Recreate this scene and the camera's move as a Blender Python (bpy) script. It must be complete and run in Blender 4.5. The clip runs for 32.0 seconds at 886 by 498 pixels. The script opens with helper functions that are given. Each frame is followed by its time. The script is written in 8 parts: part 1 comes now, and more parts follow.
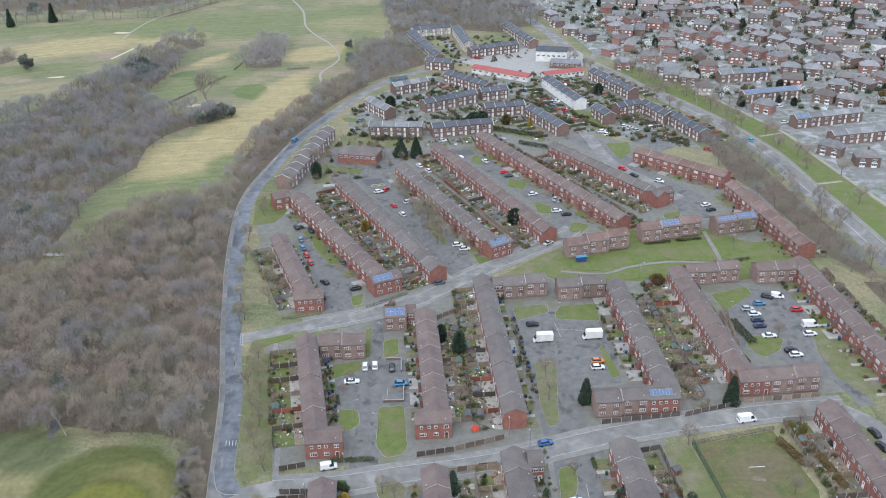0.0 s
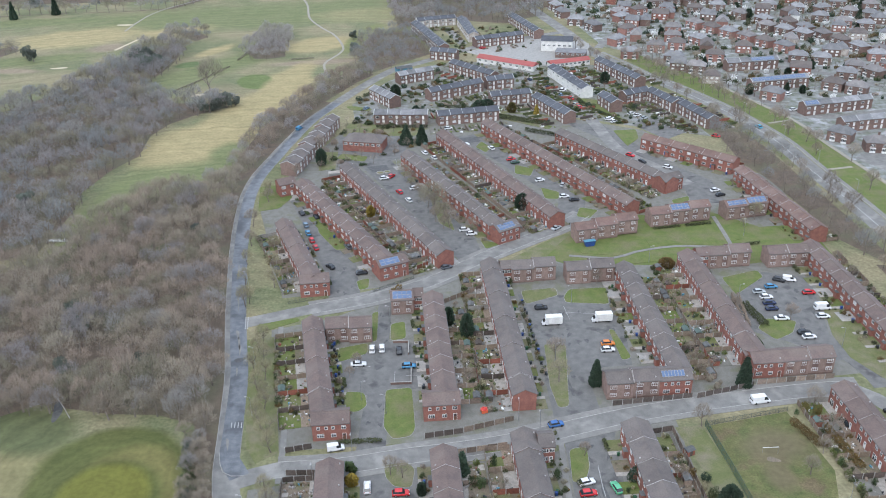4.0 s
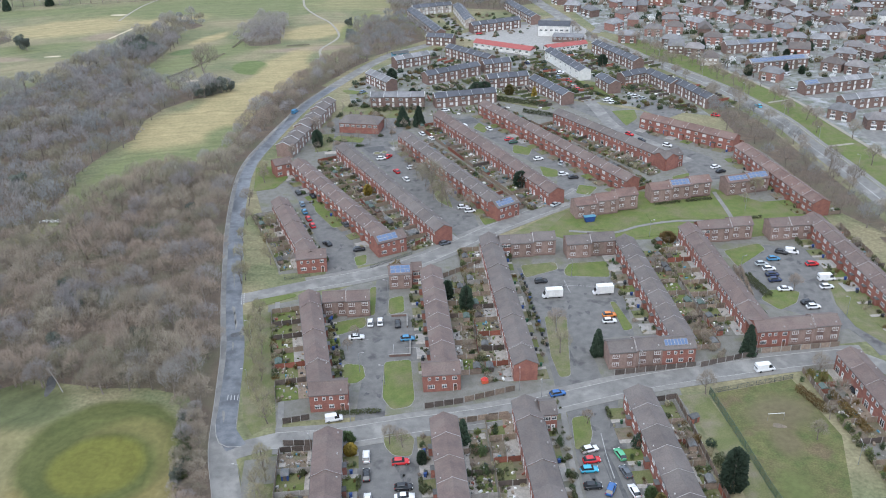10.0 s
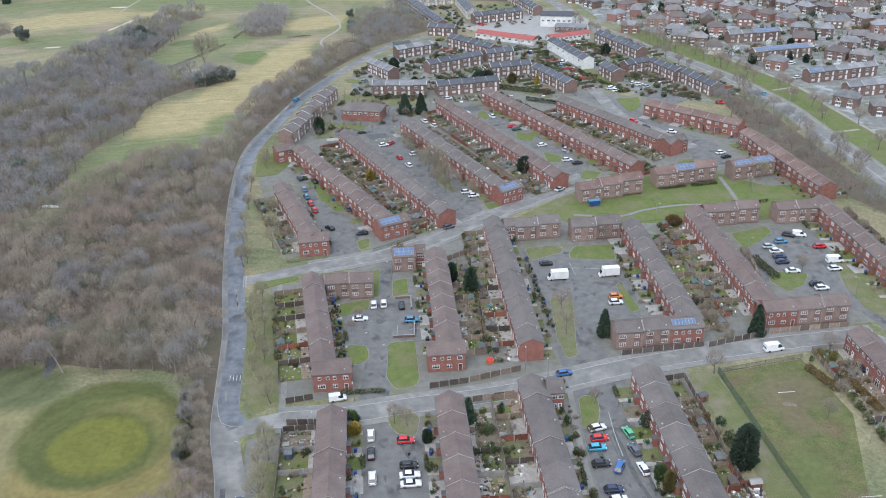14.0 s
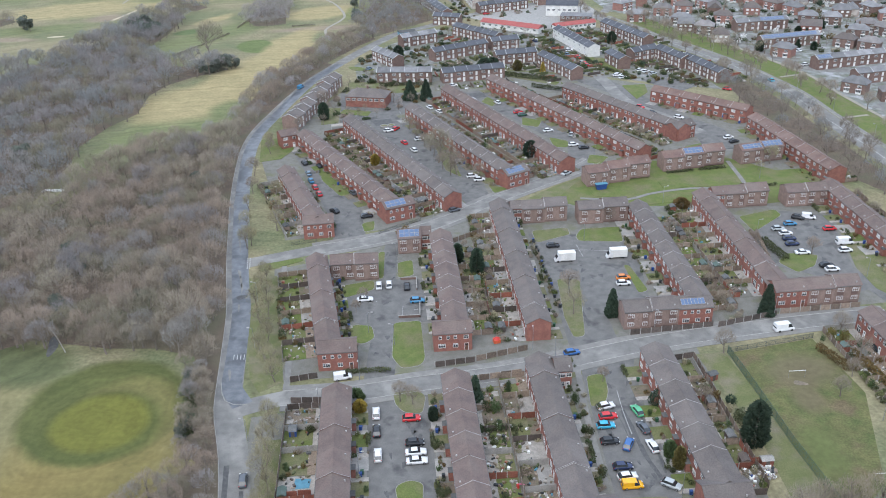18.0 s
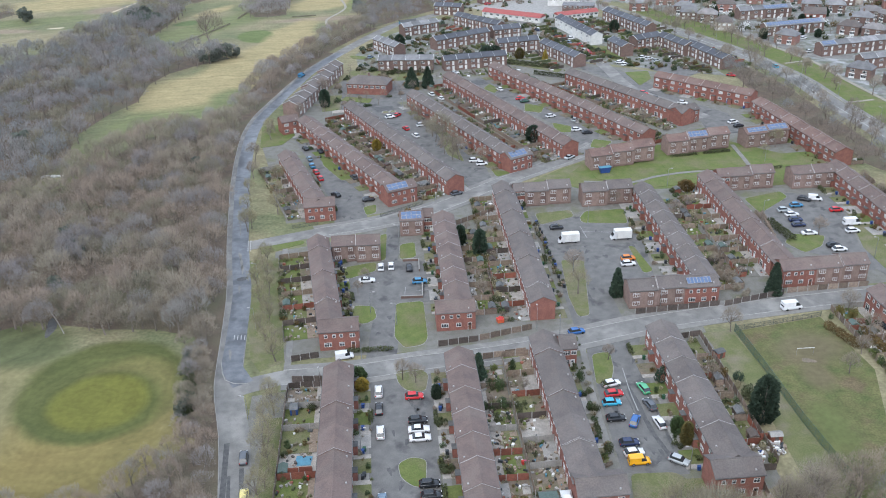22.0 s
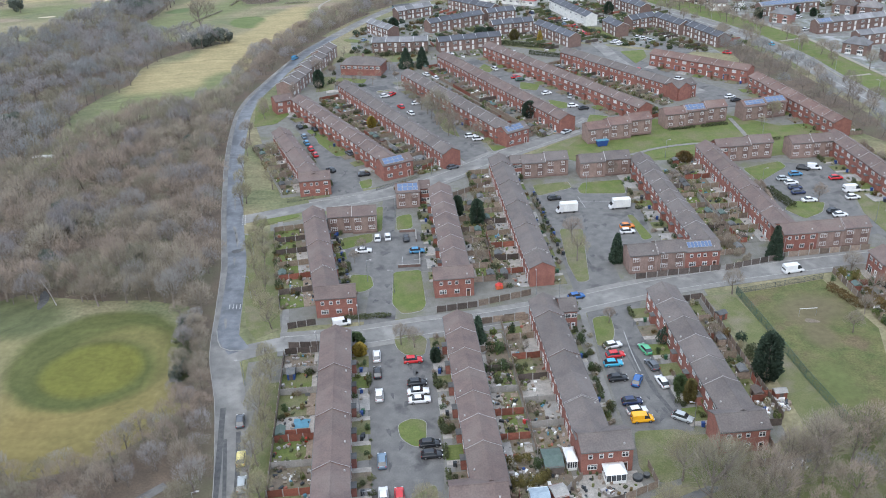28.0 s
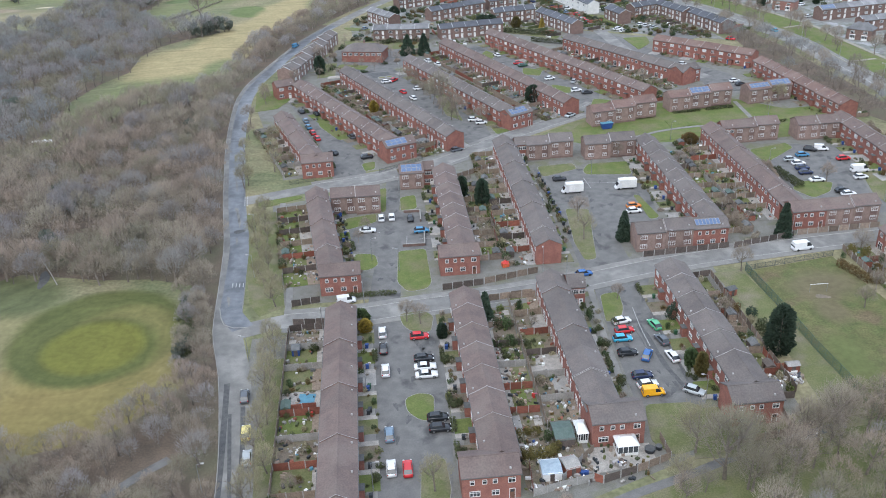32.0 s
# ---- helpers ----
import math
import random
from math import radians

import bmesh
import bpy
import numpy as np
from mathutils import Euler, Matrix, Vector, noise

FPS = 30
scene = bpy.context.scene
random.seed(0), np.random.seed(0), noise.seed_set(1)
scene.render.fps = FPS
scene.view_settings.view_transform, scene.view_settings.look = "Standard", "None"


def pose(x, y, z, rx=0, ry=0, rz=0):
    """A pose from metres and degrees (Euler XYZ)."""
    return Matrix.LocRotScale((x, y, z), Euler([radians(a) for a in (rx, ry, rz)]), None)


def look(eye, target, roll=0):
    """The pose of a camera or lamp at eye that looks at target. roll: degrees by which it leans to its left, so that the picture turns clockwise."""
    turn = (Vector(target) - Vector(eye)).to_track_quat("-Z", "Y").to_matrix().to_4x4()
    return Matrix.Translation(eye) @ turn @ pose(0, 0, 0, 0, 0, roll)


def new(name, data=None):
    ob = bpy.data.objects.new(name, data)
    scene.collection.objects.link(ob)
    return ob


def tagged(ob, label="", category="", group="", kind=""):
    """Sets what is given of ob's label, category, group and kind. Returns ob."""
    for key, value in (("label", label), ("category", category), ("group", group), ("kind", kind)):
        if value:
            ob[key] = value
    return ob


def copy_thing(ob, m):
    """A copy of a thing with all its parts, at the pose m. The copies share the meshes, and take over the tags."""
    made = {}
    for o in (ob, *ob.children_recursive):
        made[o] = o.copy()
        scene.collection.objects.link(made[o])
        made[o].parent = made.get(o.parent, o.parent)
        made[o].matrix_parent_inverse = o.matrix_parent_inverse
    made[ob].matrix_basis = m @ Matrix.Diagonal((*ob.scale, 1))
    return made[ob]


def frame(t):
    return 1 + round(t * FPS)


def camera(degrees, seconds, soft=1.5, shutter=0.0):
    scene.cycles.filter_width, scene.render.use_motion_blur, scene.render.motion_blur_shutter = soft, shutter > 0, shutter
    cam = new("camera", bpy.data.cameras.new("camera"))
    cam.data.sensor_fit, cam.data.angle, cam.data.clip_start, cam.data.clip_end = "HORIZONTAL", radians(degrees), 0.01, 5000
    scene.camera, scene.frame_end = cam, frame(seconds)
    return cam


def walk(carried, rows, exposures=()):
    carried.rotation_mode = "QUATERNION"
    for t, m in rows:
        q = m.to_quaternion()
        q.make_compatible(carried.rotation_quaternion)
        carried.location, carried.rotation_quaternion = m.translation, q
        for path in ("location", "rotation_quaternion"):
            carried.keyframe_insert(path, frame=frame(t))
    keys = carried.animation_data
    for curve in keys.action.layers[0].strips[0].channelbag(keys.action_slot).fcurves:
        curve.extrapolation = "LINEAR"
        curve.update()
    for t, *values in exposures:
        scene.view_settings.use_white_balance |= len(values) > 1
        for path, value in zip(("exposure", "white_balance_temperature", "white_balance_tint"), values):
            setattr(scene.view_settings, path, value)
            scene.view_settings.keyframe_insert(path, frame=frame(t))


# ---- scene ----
# camera and its way: seconds, x, y, height, yaw, pitch, roll
cam = camera(53.66, 32.0, soft=1.0)
ROWS = [
    (0.0, 0.002, 0.001, 150.035, -0.002, -27.551, 0.740),
    (1.0, -0.434, 0.199, 148.440, 0.031, -27.568, 0.789),
    (2.0, -0.867, 0.432, 146.763, 0.064, -27.579, 0.847),
    (3.0, -1.183, 0.540, 145.152, 0.128, -27.554, 0.883),
    (5.5, -1.618, 0.454, 141.332, 0.043, -27.542, 1.041),
    (6.5, -1.740, 0.382, 139.900, -0.016, -27.548, 1.088),
    (7.5, -1.711, 0.348, 138.353, -0.074, -27.539, 1.169),
    (8.5, -1.678, 0.193, 136.857, -0.131, -27.521, 1.219),
    (9.5, -1.702, -0.004, 135.239, -0.180, -27.511, 1.263),
    (10.5, -1.851, -0.075, 133.681, -0.261, -27.502, 1.318),
    (11.5, -2.087, -0.104, 132.041, -0.293, -27.486, 1.329),
    (12.5, -2.428, -0.026, 130.431, -0.286, -27.477, 1.339),
    (13.5, -2.868, -0.146, 128.937, -0.267, -27.448, 1.354),
    (14.5, -3.269, -0.237, 127.440, -0.220, -27.448, 1.369),
    (16.5, -3.590, -0.350, 124.557, -0.078, -27.447, 1.428),
    (17.5, -3.702, -0.372, 123.166, -0.028, -27.489, 1.449),
    (18.5, -3.885, -0.327, 121.728, -0.005, -27.527, 1.466),
    (19.5, -4.061, -0.433, 120.203, 0.022, -27.518, 1.521),
    (20.5, -4.130, -0.372, 118.638, 0.004, -27.508, 1.576),
    (21.5, -4.153, -0.428, 117.161, 0.009, -27.496, 1.630),
    (22.5, -4.210, -0.411, 115.662, -0.007, -27.491, 1.709),
    (23.5, -4.290, -0.484, 114.139, -0.040, -27.482, 1.789),
    (24.5, -4.404, -0.707, 112.719, -0.118, -27.472, 1.846),
    (25.5, -4.473, -0.980, 111.395, -0.238, -27.477, 1.903),
    (27.5, -4.854, -1.710, 108.545, -0.496, -27.489, 2.072),
    (28.5, -5.115, -1.908, 107.039, -0.601, -27.493, 2.104),
    (29.5, -5.546, -1.838, 105.609, -0.632, -27.514, 2.109),
    (30.5, -6.127, -1.904, 104.082, -0.673, -27.478, 2.133),
    (31.0, -6.395, -1.918, 103.359, -0.685, -27.467, 2.152),
    (32.0, -6.886, -2.074, 101.858, -0.712, -27.481, 2.177),
]
walk(cam, [(t, pose(x, y, z, 90 + pitch, roll, yaw)) for t, x, y, z, yaw, pitch, roll in ROWS])

# ---- overcast daylight ----
world = bpy.data.worlds.new("overcast_sky")
scene.world = world
world.use_nodes = True
wn, wl = world.node_tree.nodes, world.node_tree.links
sky = wn.new("ShaderNodeTexSky")
sky.sky_type, sky.sun_disc = "NISHITA", False
sky.sun_elevation, sky.sun_rotation = radians(48), radians(205)
sky.air_density, sky.dust_density, sky.ozone_density = 1.2, 4.0, 1.0
soft_sky = wn.new("ShaderNodeMixRGB")
soft_sky.inputs["Fac"].default_value = 0.8
soft_sky.inputs["Color2"].default_value = (6.65, 7.9, 9.95, 1)
wl.new(sky.outputs[0], soft_sky.inputs["Color1"])
wl.new(soft_sky.outputs[0], wn["Background"].inputs["Color"])
wn["Background"].inputs["Strength"].default_value = 0.15
sun = new("sun", bpy.data.lights.new("sun", "SUN"))
sun.data.energy, sun.data.angle, sun.data.color = 1.0, radians(40), (0.98, 0.98, 0.97)
sun.matrix_world = look((-60, -140, 180), (0, 0, 0))
scene.view_settings.exposure = 0.43


# ---- materials ----
def mat(name, a, b, size=2.0, rough=0.85, fine=0.15, bump=0.0, metal=0.0, contrast=(0.35, 0.65), c=None, csize=30.0, cmix=(0.45, 0.7), vary=0.0, spec=0.3):
    """Two tones mixed by a noise of that size in metres, a finer grain, a third tone in wide patches, and a change from piece to piece."""
    m = bpy.data.materials.new(name)
    m.use_nodes = True
    n, l = m.node_tree.nodes, m.node_tree.links
    p = n["Principled BSDF"]
    geo = n.new("ShaderNodeNewGeometry")

    def noise_of(metres, detail, low, high):
        t = n.new("ShaderNodeTexNoise")
        t.inputs["Scale"].default_value, t.inputs["Detail"].default_value = 1 / metres, detail
        l.new(geo.outputs["Position"], t.inputs["Vector"])
        r = n.new("ShaderNodeMapRange")
        r.inputs[1].default_value, r.inputs[2].default_value = low, high
        l.new(t.outputs[0], r.inputs[0])
        return r.outputs[0]

    def mix(kind, fac, one, two):
        x = n.new("ShaderNodeMixRGB")
        x.blend_type = kind
        for s, v in zip(("Fac", "Color1", "Color2"), (fac, one, two)):
            if isinstance(v, (int, float)):
                x.inputs[s].default_value = v
            elif isinstance(v, tuple):
                x.inputs[s].default_value = (*v, 1)
            else:
                l.new(v, x.inputs[s])
        return x.outputs[0]

    col = mix("MIX", noise_of(size, 5, *contrast), a, b)
    if c:
        col = mix("MIX", noise_of(csize, 4, *cmix), col, c)
    grain = noise_of(max(size * 0.12, 0.15), 3, 0.3, 0.7)
    if fine:
        g = n.new("ShaderNodeMapRange")
        g.inputs[3].default_value, g.inputs[4].default_value = 1 - fine, 1 + fine
        l.new(grain, g.inputs[0])
        col = mix("MULTIPLY", 1.0, col, g.outputs[0])
    if vary:
        info = n.new("ShaderNodeObjectInfo")
        g = n.new("ShaderNodeMapRange")
        g.inputs[3].default_value, g.inputs[4].default_value = 1 - vary, 1 + vary
        l.new(info.outputs["Random"], g.inputs[0])
        col = mix("MULTIPLY", 1.0, col, g.outputs[0])
    l.new(col, p.inputs["Base Color"])
    p.inputs["Roughness"].default_value, p.inputs["Metallic"].default_value = rough, metal
    p.inputs["Specular IOR Level"].default_value = spec
    if bump:
        bn = n.new("ShaderNodeBump")
        bn.inputs["Strength"].default_value, bn.inputs["Distance"].default_value = bump, 0.05
        l.new(grain, bn.inputs["Height"])
        l.new(bn.outputs[0], p.inputs["Normal"])
    return m


M = dict(
    brick_red=mat("red_brick", (0.29, 0.128, 0.098), (0.228, 0.1, 0.08), 1.2, 0.9, 0.22, 0.3, vary=0.10),
    brick_brown=mat("brown_brick", (0.285, 0.202, 0.172), (0.225, 0.16, 0.138), 1.2, 0.9, 0.22, 0.3, vary=0.10),
    brick_dark=mat("dark_brick", (0.20, 0.132, 0.11), (0.155, 0.105, 0.09), 1.2, 0.9, 0.2, 0.3, vary=0.15),
    # dulled towards pink: air haze painted into the far brick
    brick_orange=mat("orange_brick_hazed", (0.33, 0.175, 0.145), (0.27, 0.145, 0.12), 1.2, 0.9, 0.2, 0.3, vary=0.12),
    brick_pale=mat("pale_buff_brick_and_panels", (0.46, 0.42, 0.38), (0.33, 0.28, 0.25), 2.2, 0.85, 0.15, 0.2, contrast=(0.45, 0.55), vary=0.15),
    roof_brown=mat("brown_roof_tiles", (0.162, 0.118, 0.104), (0.128, 0.096, 0.087), 2.5, 0.85, 0.14, 0.4, vary=0.08, c=(0.165, 0.13, 0.115), csize=6),
    roof_grey=mat("grey_brown_roof_tiles", (0.148, 0.124, 0.113), (0.118, 0.102, 0.096), 2.5, 0.85, 0.14, 0.4, vary=0.08, c=(0.155, 0.135, 0.125), csize=6),
    roof_rust=mat("rusty_roof_tiles", (0.185, 0.118, 0.098), (0.145, 0.095, 0.082), 2.5, 0.85, 0.14, 0.4, vary=0.08, c=(0.20, 0.145, 0.125), csize=6),
    # slate lifted and blued to carry the haze over the far streets
    roof_slate=mat("dark_slate_tiles_hazed", (0.088, 0.092, 0.105), (0.066, 0.069, 0.08), 2.5, 0.6, 0.14, 0.4, vary=0.15),
    # roofs of the far houses: distance haze is put into these two paler tones
    roof_hazed=mat("hazed_grey_roof_tiles", (0.235, 0.232, 0.235), (0.172, 0.17, 0.173), 3.0, 0.85, 0.15, 0.4, vary=0.28),
    roof_brown_hazed=mat("hazed_brown_roof_tiles", (0.225, 0.207, 0.2), (0.165, 0.153, 0.149), 3.0, 0.85, 0.15, 0.4, vary=0.25),
    roof_red=mat("bright_red_roof_sheet", (0.36, 0.095, 0.085), (0.30, 0.085, 0.075), 3.0, 0.6, 0.1, 0.2),
    verge=mat("pale_mortar", (0.42, 0.40, 0.38), (0.32, 0.30, 0.29), 0.6, 0.9, 0.2),
    board=mat("weathered_white_boards", (0.58, 0.58, 0.57), (0.46, 0.46, 0.45), 0.8, 0.6, 0.1),
    white=mat("white_plastic", (0.78, 0.78, 0.76), (0.68, 0.68, 0.67), 0.8, 0.45, 0.05),
    render_white=mat("white_render", (0.72, 0.71, 0.68), (0.60, 0.59, 0.56), 2.0, 0.8, 0.08),
    glass=mat("dark_window_glass", (0.035, 0.04, 0.045), (0.06, 0.065, 0.07), 2.0, 0.12, 0.0, spec=0.6, vary=0.5),
    curtain=mat("pale_net_curtain", (0.48, 0.48, 0.47), (0.38, 0.38, 0.38), 0.5, 0.4, 0.1, vary=0.3),
    solar=mat("blue_solar_glass", (0.09, 0.14, 0.235), (0.115, 0.165, 0.265), 1.5, 0.3, 0.05, spec=0.4),
    asphalt=mat("worn_asphalt", (0.208, 0.2, 0.186), (0.16, 0.154, 0.145), 2.2, 0.9, 0.08, 0.1, c=(0.265, 0.255, 0.236), csize=6, cmix=(0.5, 0.66)),
    asphalt_dark=mat("wet_dark_asphalt", (0.088, 0.094, 0.105), (0.15, 0.156, 0.165), 2.0, 0.3, 0.15, 0.1, c=(0.06, 0.063, 0.07), csize=6, cmix=(0.5, 0.62), spec=0.5),
    asphalt_park=mat("car_park_asphalt", (0.168, 0.162, 0.153), (0.128, 0.124, 0.119), 2.4, 0.9, 0.09, 0.1, c=(0.082, 0.08, 0.079), csize=5, cmix=(0.56, 0.68)),
    patch_dark=mat("dark_asphalt_repair", (0.078, 0.078, 0.078), (0.115, 0.113, 0.11), 1.2, 0.8, 0.2),
    pavement=mat("grey_paving", (0.245, 0.234, 0.215), (0.19, 0.182, 0.168), 1.6, 0.9, 0.09, 0.1, c=(0.175, 0.17, 0.158), csize=6),
    kerb=mat("pale_concrete_kerb", (0.38, 0.365, 0.345), (0.30, 0.29, 0.275), 1.0, 0.9, 0.15),
    concrete=mat("stained_concrete", (0.34, 0.325, 0.30), (0.26, 0.25, 0.235), 1.5, 0.9, 0.18, 0.2),
    line=mat("white_road_paint", (0.5, 0.5, 0.48), (0.3, 0.3, 0.29), 0.7, 0.8, 0.2),
    # blue raised in this ground tone to stand in for haze
    ground=mat("winter_ground", (0.168, 0.168, 0.09), (0.138, 0.15, 0.078), 7.0, 1.0, 0.2, 0.3, c=(0.23, 0.20, 0.12), csize=34, cmix=(0.42, 0.6)),
    lawn=mat("mown_lawn", (0.10, 0.133, 0.038), (0.133, 0.152, 0.05), 2.2, 1.0, 0.2, 0.3, c=(0.155, 0.145, 0.075), csize=7, cmix=(0.45, 0.7)),
    lawn_dull=mat("patchy_winter_lawn", (0.15, 0.152, 0.07), (0.12, 0.135, 0.055), 2.5, 1.0, 0.2, 0.3, c=(0.19, 0.165, 0.115), csize=6),
    pitch=mat("worn_playing_field_turf", (0.088, 0.105, 0.038), (0.135, 0.13, 0.055), 3.5, 1.0, 0.2, 0.3, c=(0.138, 0.108, 0.062), csize=8, cmix=(0.5, 0.66)),
    fairway=mat("straw_coloured_rough_grass", (0.37, 0.305, 0.155), (0.30, 0.255, 0.125), 9.0, 1.0, 0.2, 0.4, c=(0.22, 0.215, 0.095), csize=45, cmix=(0.52, 0.7)),
    green=mat("mown_golf_turf", (0.135, 0.165, 0.055), (0.165, 0.182, 0.062), 6.0, 1.0, 0.15, 0.2, c=(0.19, 0.18, 0.075), csize=18),
    fairway_green=mat("dull_mown_fairway_turf", (0.165, 0.178, 0.078), (0.195, 0.192, 0.085), 8.0, 1.0, 0.18, 0.2, c=(0.235, 0.205, 0.105), csize=26, cmix=(0.42, 0.62)),
    green_fine=mat("finely_mown_putting_turf", (0.205, 0.215, 0.048), (0.17, 0.19, 0.045), 5.0, 1.0, 0.12, 0.1, c=(0.15, 0.175, 0.045), csize=10),
    green_ring=mat("dark_collar_turf", (0.115, 0.152, 0.045), (0.135, 0.165, 0.05), 5.0, 1.0, 0.15, 0.1, c=(0.15, 0.165, 0.05), csize=9),
    leaf_litter=mat("woodland_leaf_litter", (0.15, 0.112, 0.083), (0.11, 0.086, 0.065), 3.0, 1.0, 0.2, 0.4, c=(0.125, 0.118, 0.075), csize=16),
    sand=mat("bunker_sand", (0.52, 0.44, 0.32), (0.46, 0.39, 0.28), 2.0, 0.95, 0.08),
    track=mat("pale_gravel_track", (0.31, 0.285, 0.235), (0.26, 0.235, 0.195), 2.0, 0.95, 0.15),
    soil=mat("bare_garden_soil", (0.205, 0.165, 0.125), (0.15, 0.122, 0.095), 1.0, 1.0, 0.25, 0.4, c=(0.135, 0.135, 0.075), csize=3),
    yard=mat("mixed_yard_ground", (0.192, 0.184, 0.164), (0.152, 0.147, 0.126), 2.0, 1.0, 0.15, 0.3, c=(0.15, 0.15, 0.098), csize=7, cmix=(0.54, 0.68)),
    # greyed and cooled so that the colour holds the haze of the suburb
    suburb=mat("suburban_gardens_and_drives_hazed", (0.245, 0.245, 0.24), (0.13, 0.14, 0.1), 4.0, 1.0, 0.25, 0.2, c=(0.33, 0.33, 0.332), csize=9, cmix=(0.55, 0.64)),
    estate=mat("mixed_far_garden_ground", (0.205, 0.2, 0.185), (0.13, 0.135, 0.095), 3.0, 1.0, 0.25, 0.3, c=(0.25, 0.25, 0.25), csize=9, cmix=(0.52, 0.64)),
    slab=mat("pale_patio_slabs", (0.38, 0.35, 0.31), (0.28, 0.26, 0.235), 0.9, 0.9, 0.2),
    decking=mat("weathered_decking", (0.28, 0.22, 0.165), (0.205, 0.162, 0.125), 0.5, 0.85, 0.2),
    timber=mat("weathered_fence_timber", (0.265, 0.205, 0.16), (0.19, 0.148, 0.12), 0.7, 0.9, 0.25, 0.2, vary=0.4),
    timber_red=mat("red_stained_timber", (0.255, 0.092, 0.062), (0.195, 0.075, 0.054), 0.7, 0.85, 0.2, 0.2, vary=0.3),
    timber_dark=mat("dark_stained_timber", (0.085, 0.07, 0.062), (0.115, 0.092, 0.08), 0.7, 0.85, 0.2, vary=0.3),
    felt=mat("grey_roofing_felt", (0.10, 0.105, 0.105), (0.14, 0.14, 0.138), 0.8, 0.9, 0.15, vary=0.3),
    felt_green=mat("green_roofing_felt", (0.085, 0.12, 0.105), (0.11, 0.145, 0.13), 0.8, 0.9, 0.15),
    metal=mat("galvanised_steel", (0.42, 0.43, 0.44), (0.33, 0.34, 0.35), 0.5, 0.4, 0.1, metal=0.7),
    rail=mat("green_painted_steel", (0.06, 0.105, 0.08), (0.075, 0.12, 0.095), 0.6, 0.5, 0.1),
    rail_dark=mat("dark_painted_steel", (0.06, 0.07, 0.07), (0.045, 0.05, 0.05), 0.6, 0.5, 0.1),
    tyre=mat("black_rubber", (0.02, 0.02, 0.02), (0.03, 0.03, 0.03), 0.3, 0.8, 0.1),
    rim=mat("alloy_rim", (0.45, 0.45, 0.46), (0.35, 0.35, 0.36), 0.2, 0.3, 0.05, metal=0.8),
    car_glass=mat("tinted_car_glass", (0.02, 0.024, 0.028), (0.035, 0.04, 0.045), 1.0, 0.08, 0.0, spec=0.7),
    red_lens=mat("red_lamp_lens", (0.4, 0.02, 0.02), (0.3, 0.02, 0.02), 0.2, 0.2, 0.0),
    lens=mat("clear_lamp_lens", (0.7, 0.7, 0.7), (0.6, 0.6, 0.6), 0.2, 0.1, 0.0),
    bin_blue=mat("blue_bin_plastic", (0.03, 0.075, 0.24), (0.025, 0.06, 0.19), 0.4, 0.5, 0.08),
    bin_dark=mat("dark_bin_plastic", (0.03, 0.035, 0.04), (0.045, 0.05, 0.055), 0.4, 0.5, 0.08),
    bin_green=mat("green_bin_plastic", (0.03, 0.10, 0.05), (0.025, 0.08, 0.04), 0.4, 0.5, 0.08),
    bark=mat("grey_brown_bark", (0.22, 0.185, 0.155), (0.16, 0.135, 0.115), 0.6, 0.95, 0.2, vary=0.2),
    twig=mat("bare_brown_twigs", (0.315, 0.25, 0.198), (0.235, 0.19, 0.153), 7.0, 0.95, 0.12, vary=0.15, c=(0.285, 0.25, 0.192), csize=26, cmix=(0.45, 0.62)),
    twig_pale=mat("bare_pale_twigs", (0.36, 0.305, 0.26), (0.295, 0.25, 0.215), 6.0, 0.95, 0.15),
    twig_olive=mat("bare_olive_twigs", (0.275, 0.247, 0.178), (0.215, 0.197, 0.145), 7.0, 0.95, 0.12),
    twig_grey=mat("bare_grey_twigs", (0.262, 0.265, 0.26), (0.212, 0.216, 0.214), 6.0, 0.95, 0.12),
    # greyer and bluer than the wood itself: far haze mixed into the twig tone
    twig_purple_hazed=mat("bare_purple_brown_twigs_hazed", (0.31, 0.285, 0.28), (0.245, 0.228, 0.226), 7.0, 0.95, 0.12, vary=0.15, c=(0.295, 0.28, 0.255), csize=30, cmix=(0.45, 0.62)),
    twig_green=mat("lichen_green_twigs", (0.32, 0.285, 0.18), (0.26, 0.235, 0.15), 3.0, 0.95, 0.15, vary=0.15),
    conifer=mat("dark_conifer_needles", (0.030, 0.052, 0.034), (0.050, 0.076, 0.048), 0.8, 0.9, 0.3, vary=0.25),
    evergreen=mat("glossy_evergreen_leaves", (0.036, 0.06, 0.022), (0.068, 0.095, 0.04), 0.7, 0.7, 0.3, vary=0.3),
    hedge=mat("clipped_hedge_leaves", (0.05, 0.064, 0.028), (0.085, 0.092, 0.044), 0.7, 0.8, 0.3, vary=0.3),
    pine=mat("dull_pine_needles", (0.095, 0.11, 0.092), (0.125, 0.14, 0.115), 1.0, 0.9, 0.25, vary=0.2),
    birch=mat("pale_birch_bark", (0.42, 0.40, 0.37), (0.28, 0.26, 0.24), 0.6, 0.8, 0.2),
    golden=mat("golden_conifer_foliage", (0.165, 0.132, 0.042), (0.105, 0.095, 0.034), 0.7, 0.8, 0.25, vary=0.2),
    ochre=mat("ochre_yellow_conifer_foliage", (0.34, 0.25, 0.05), (0.24, 0.18, 0.04), 0.7, 0.8, 0.25, vary=0.1),
    rusty=mat("rust_brown_foliage", (0.15, 0.095, 0.035), (0.115, 0.085, 0.035), 0.7, 0.8, 0.25, vary=0.2),
    plastic_red=mat("red_plastic", (0.55, 0.05, 0.04), (0.45, 0.04, 0.035), 0.4, 0.5, 0.05),
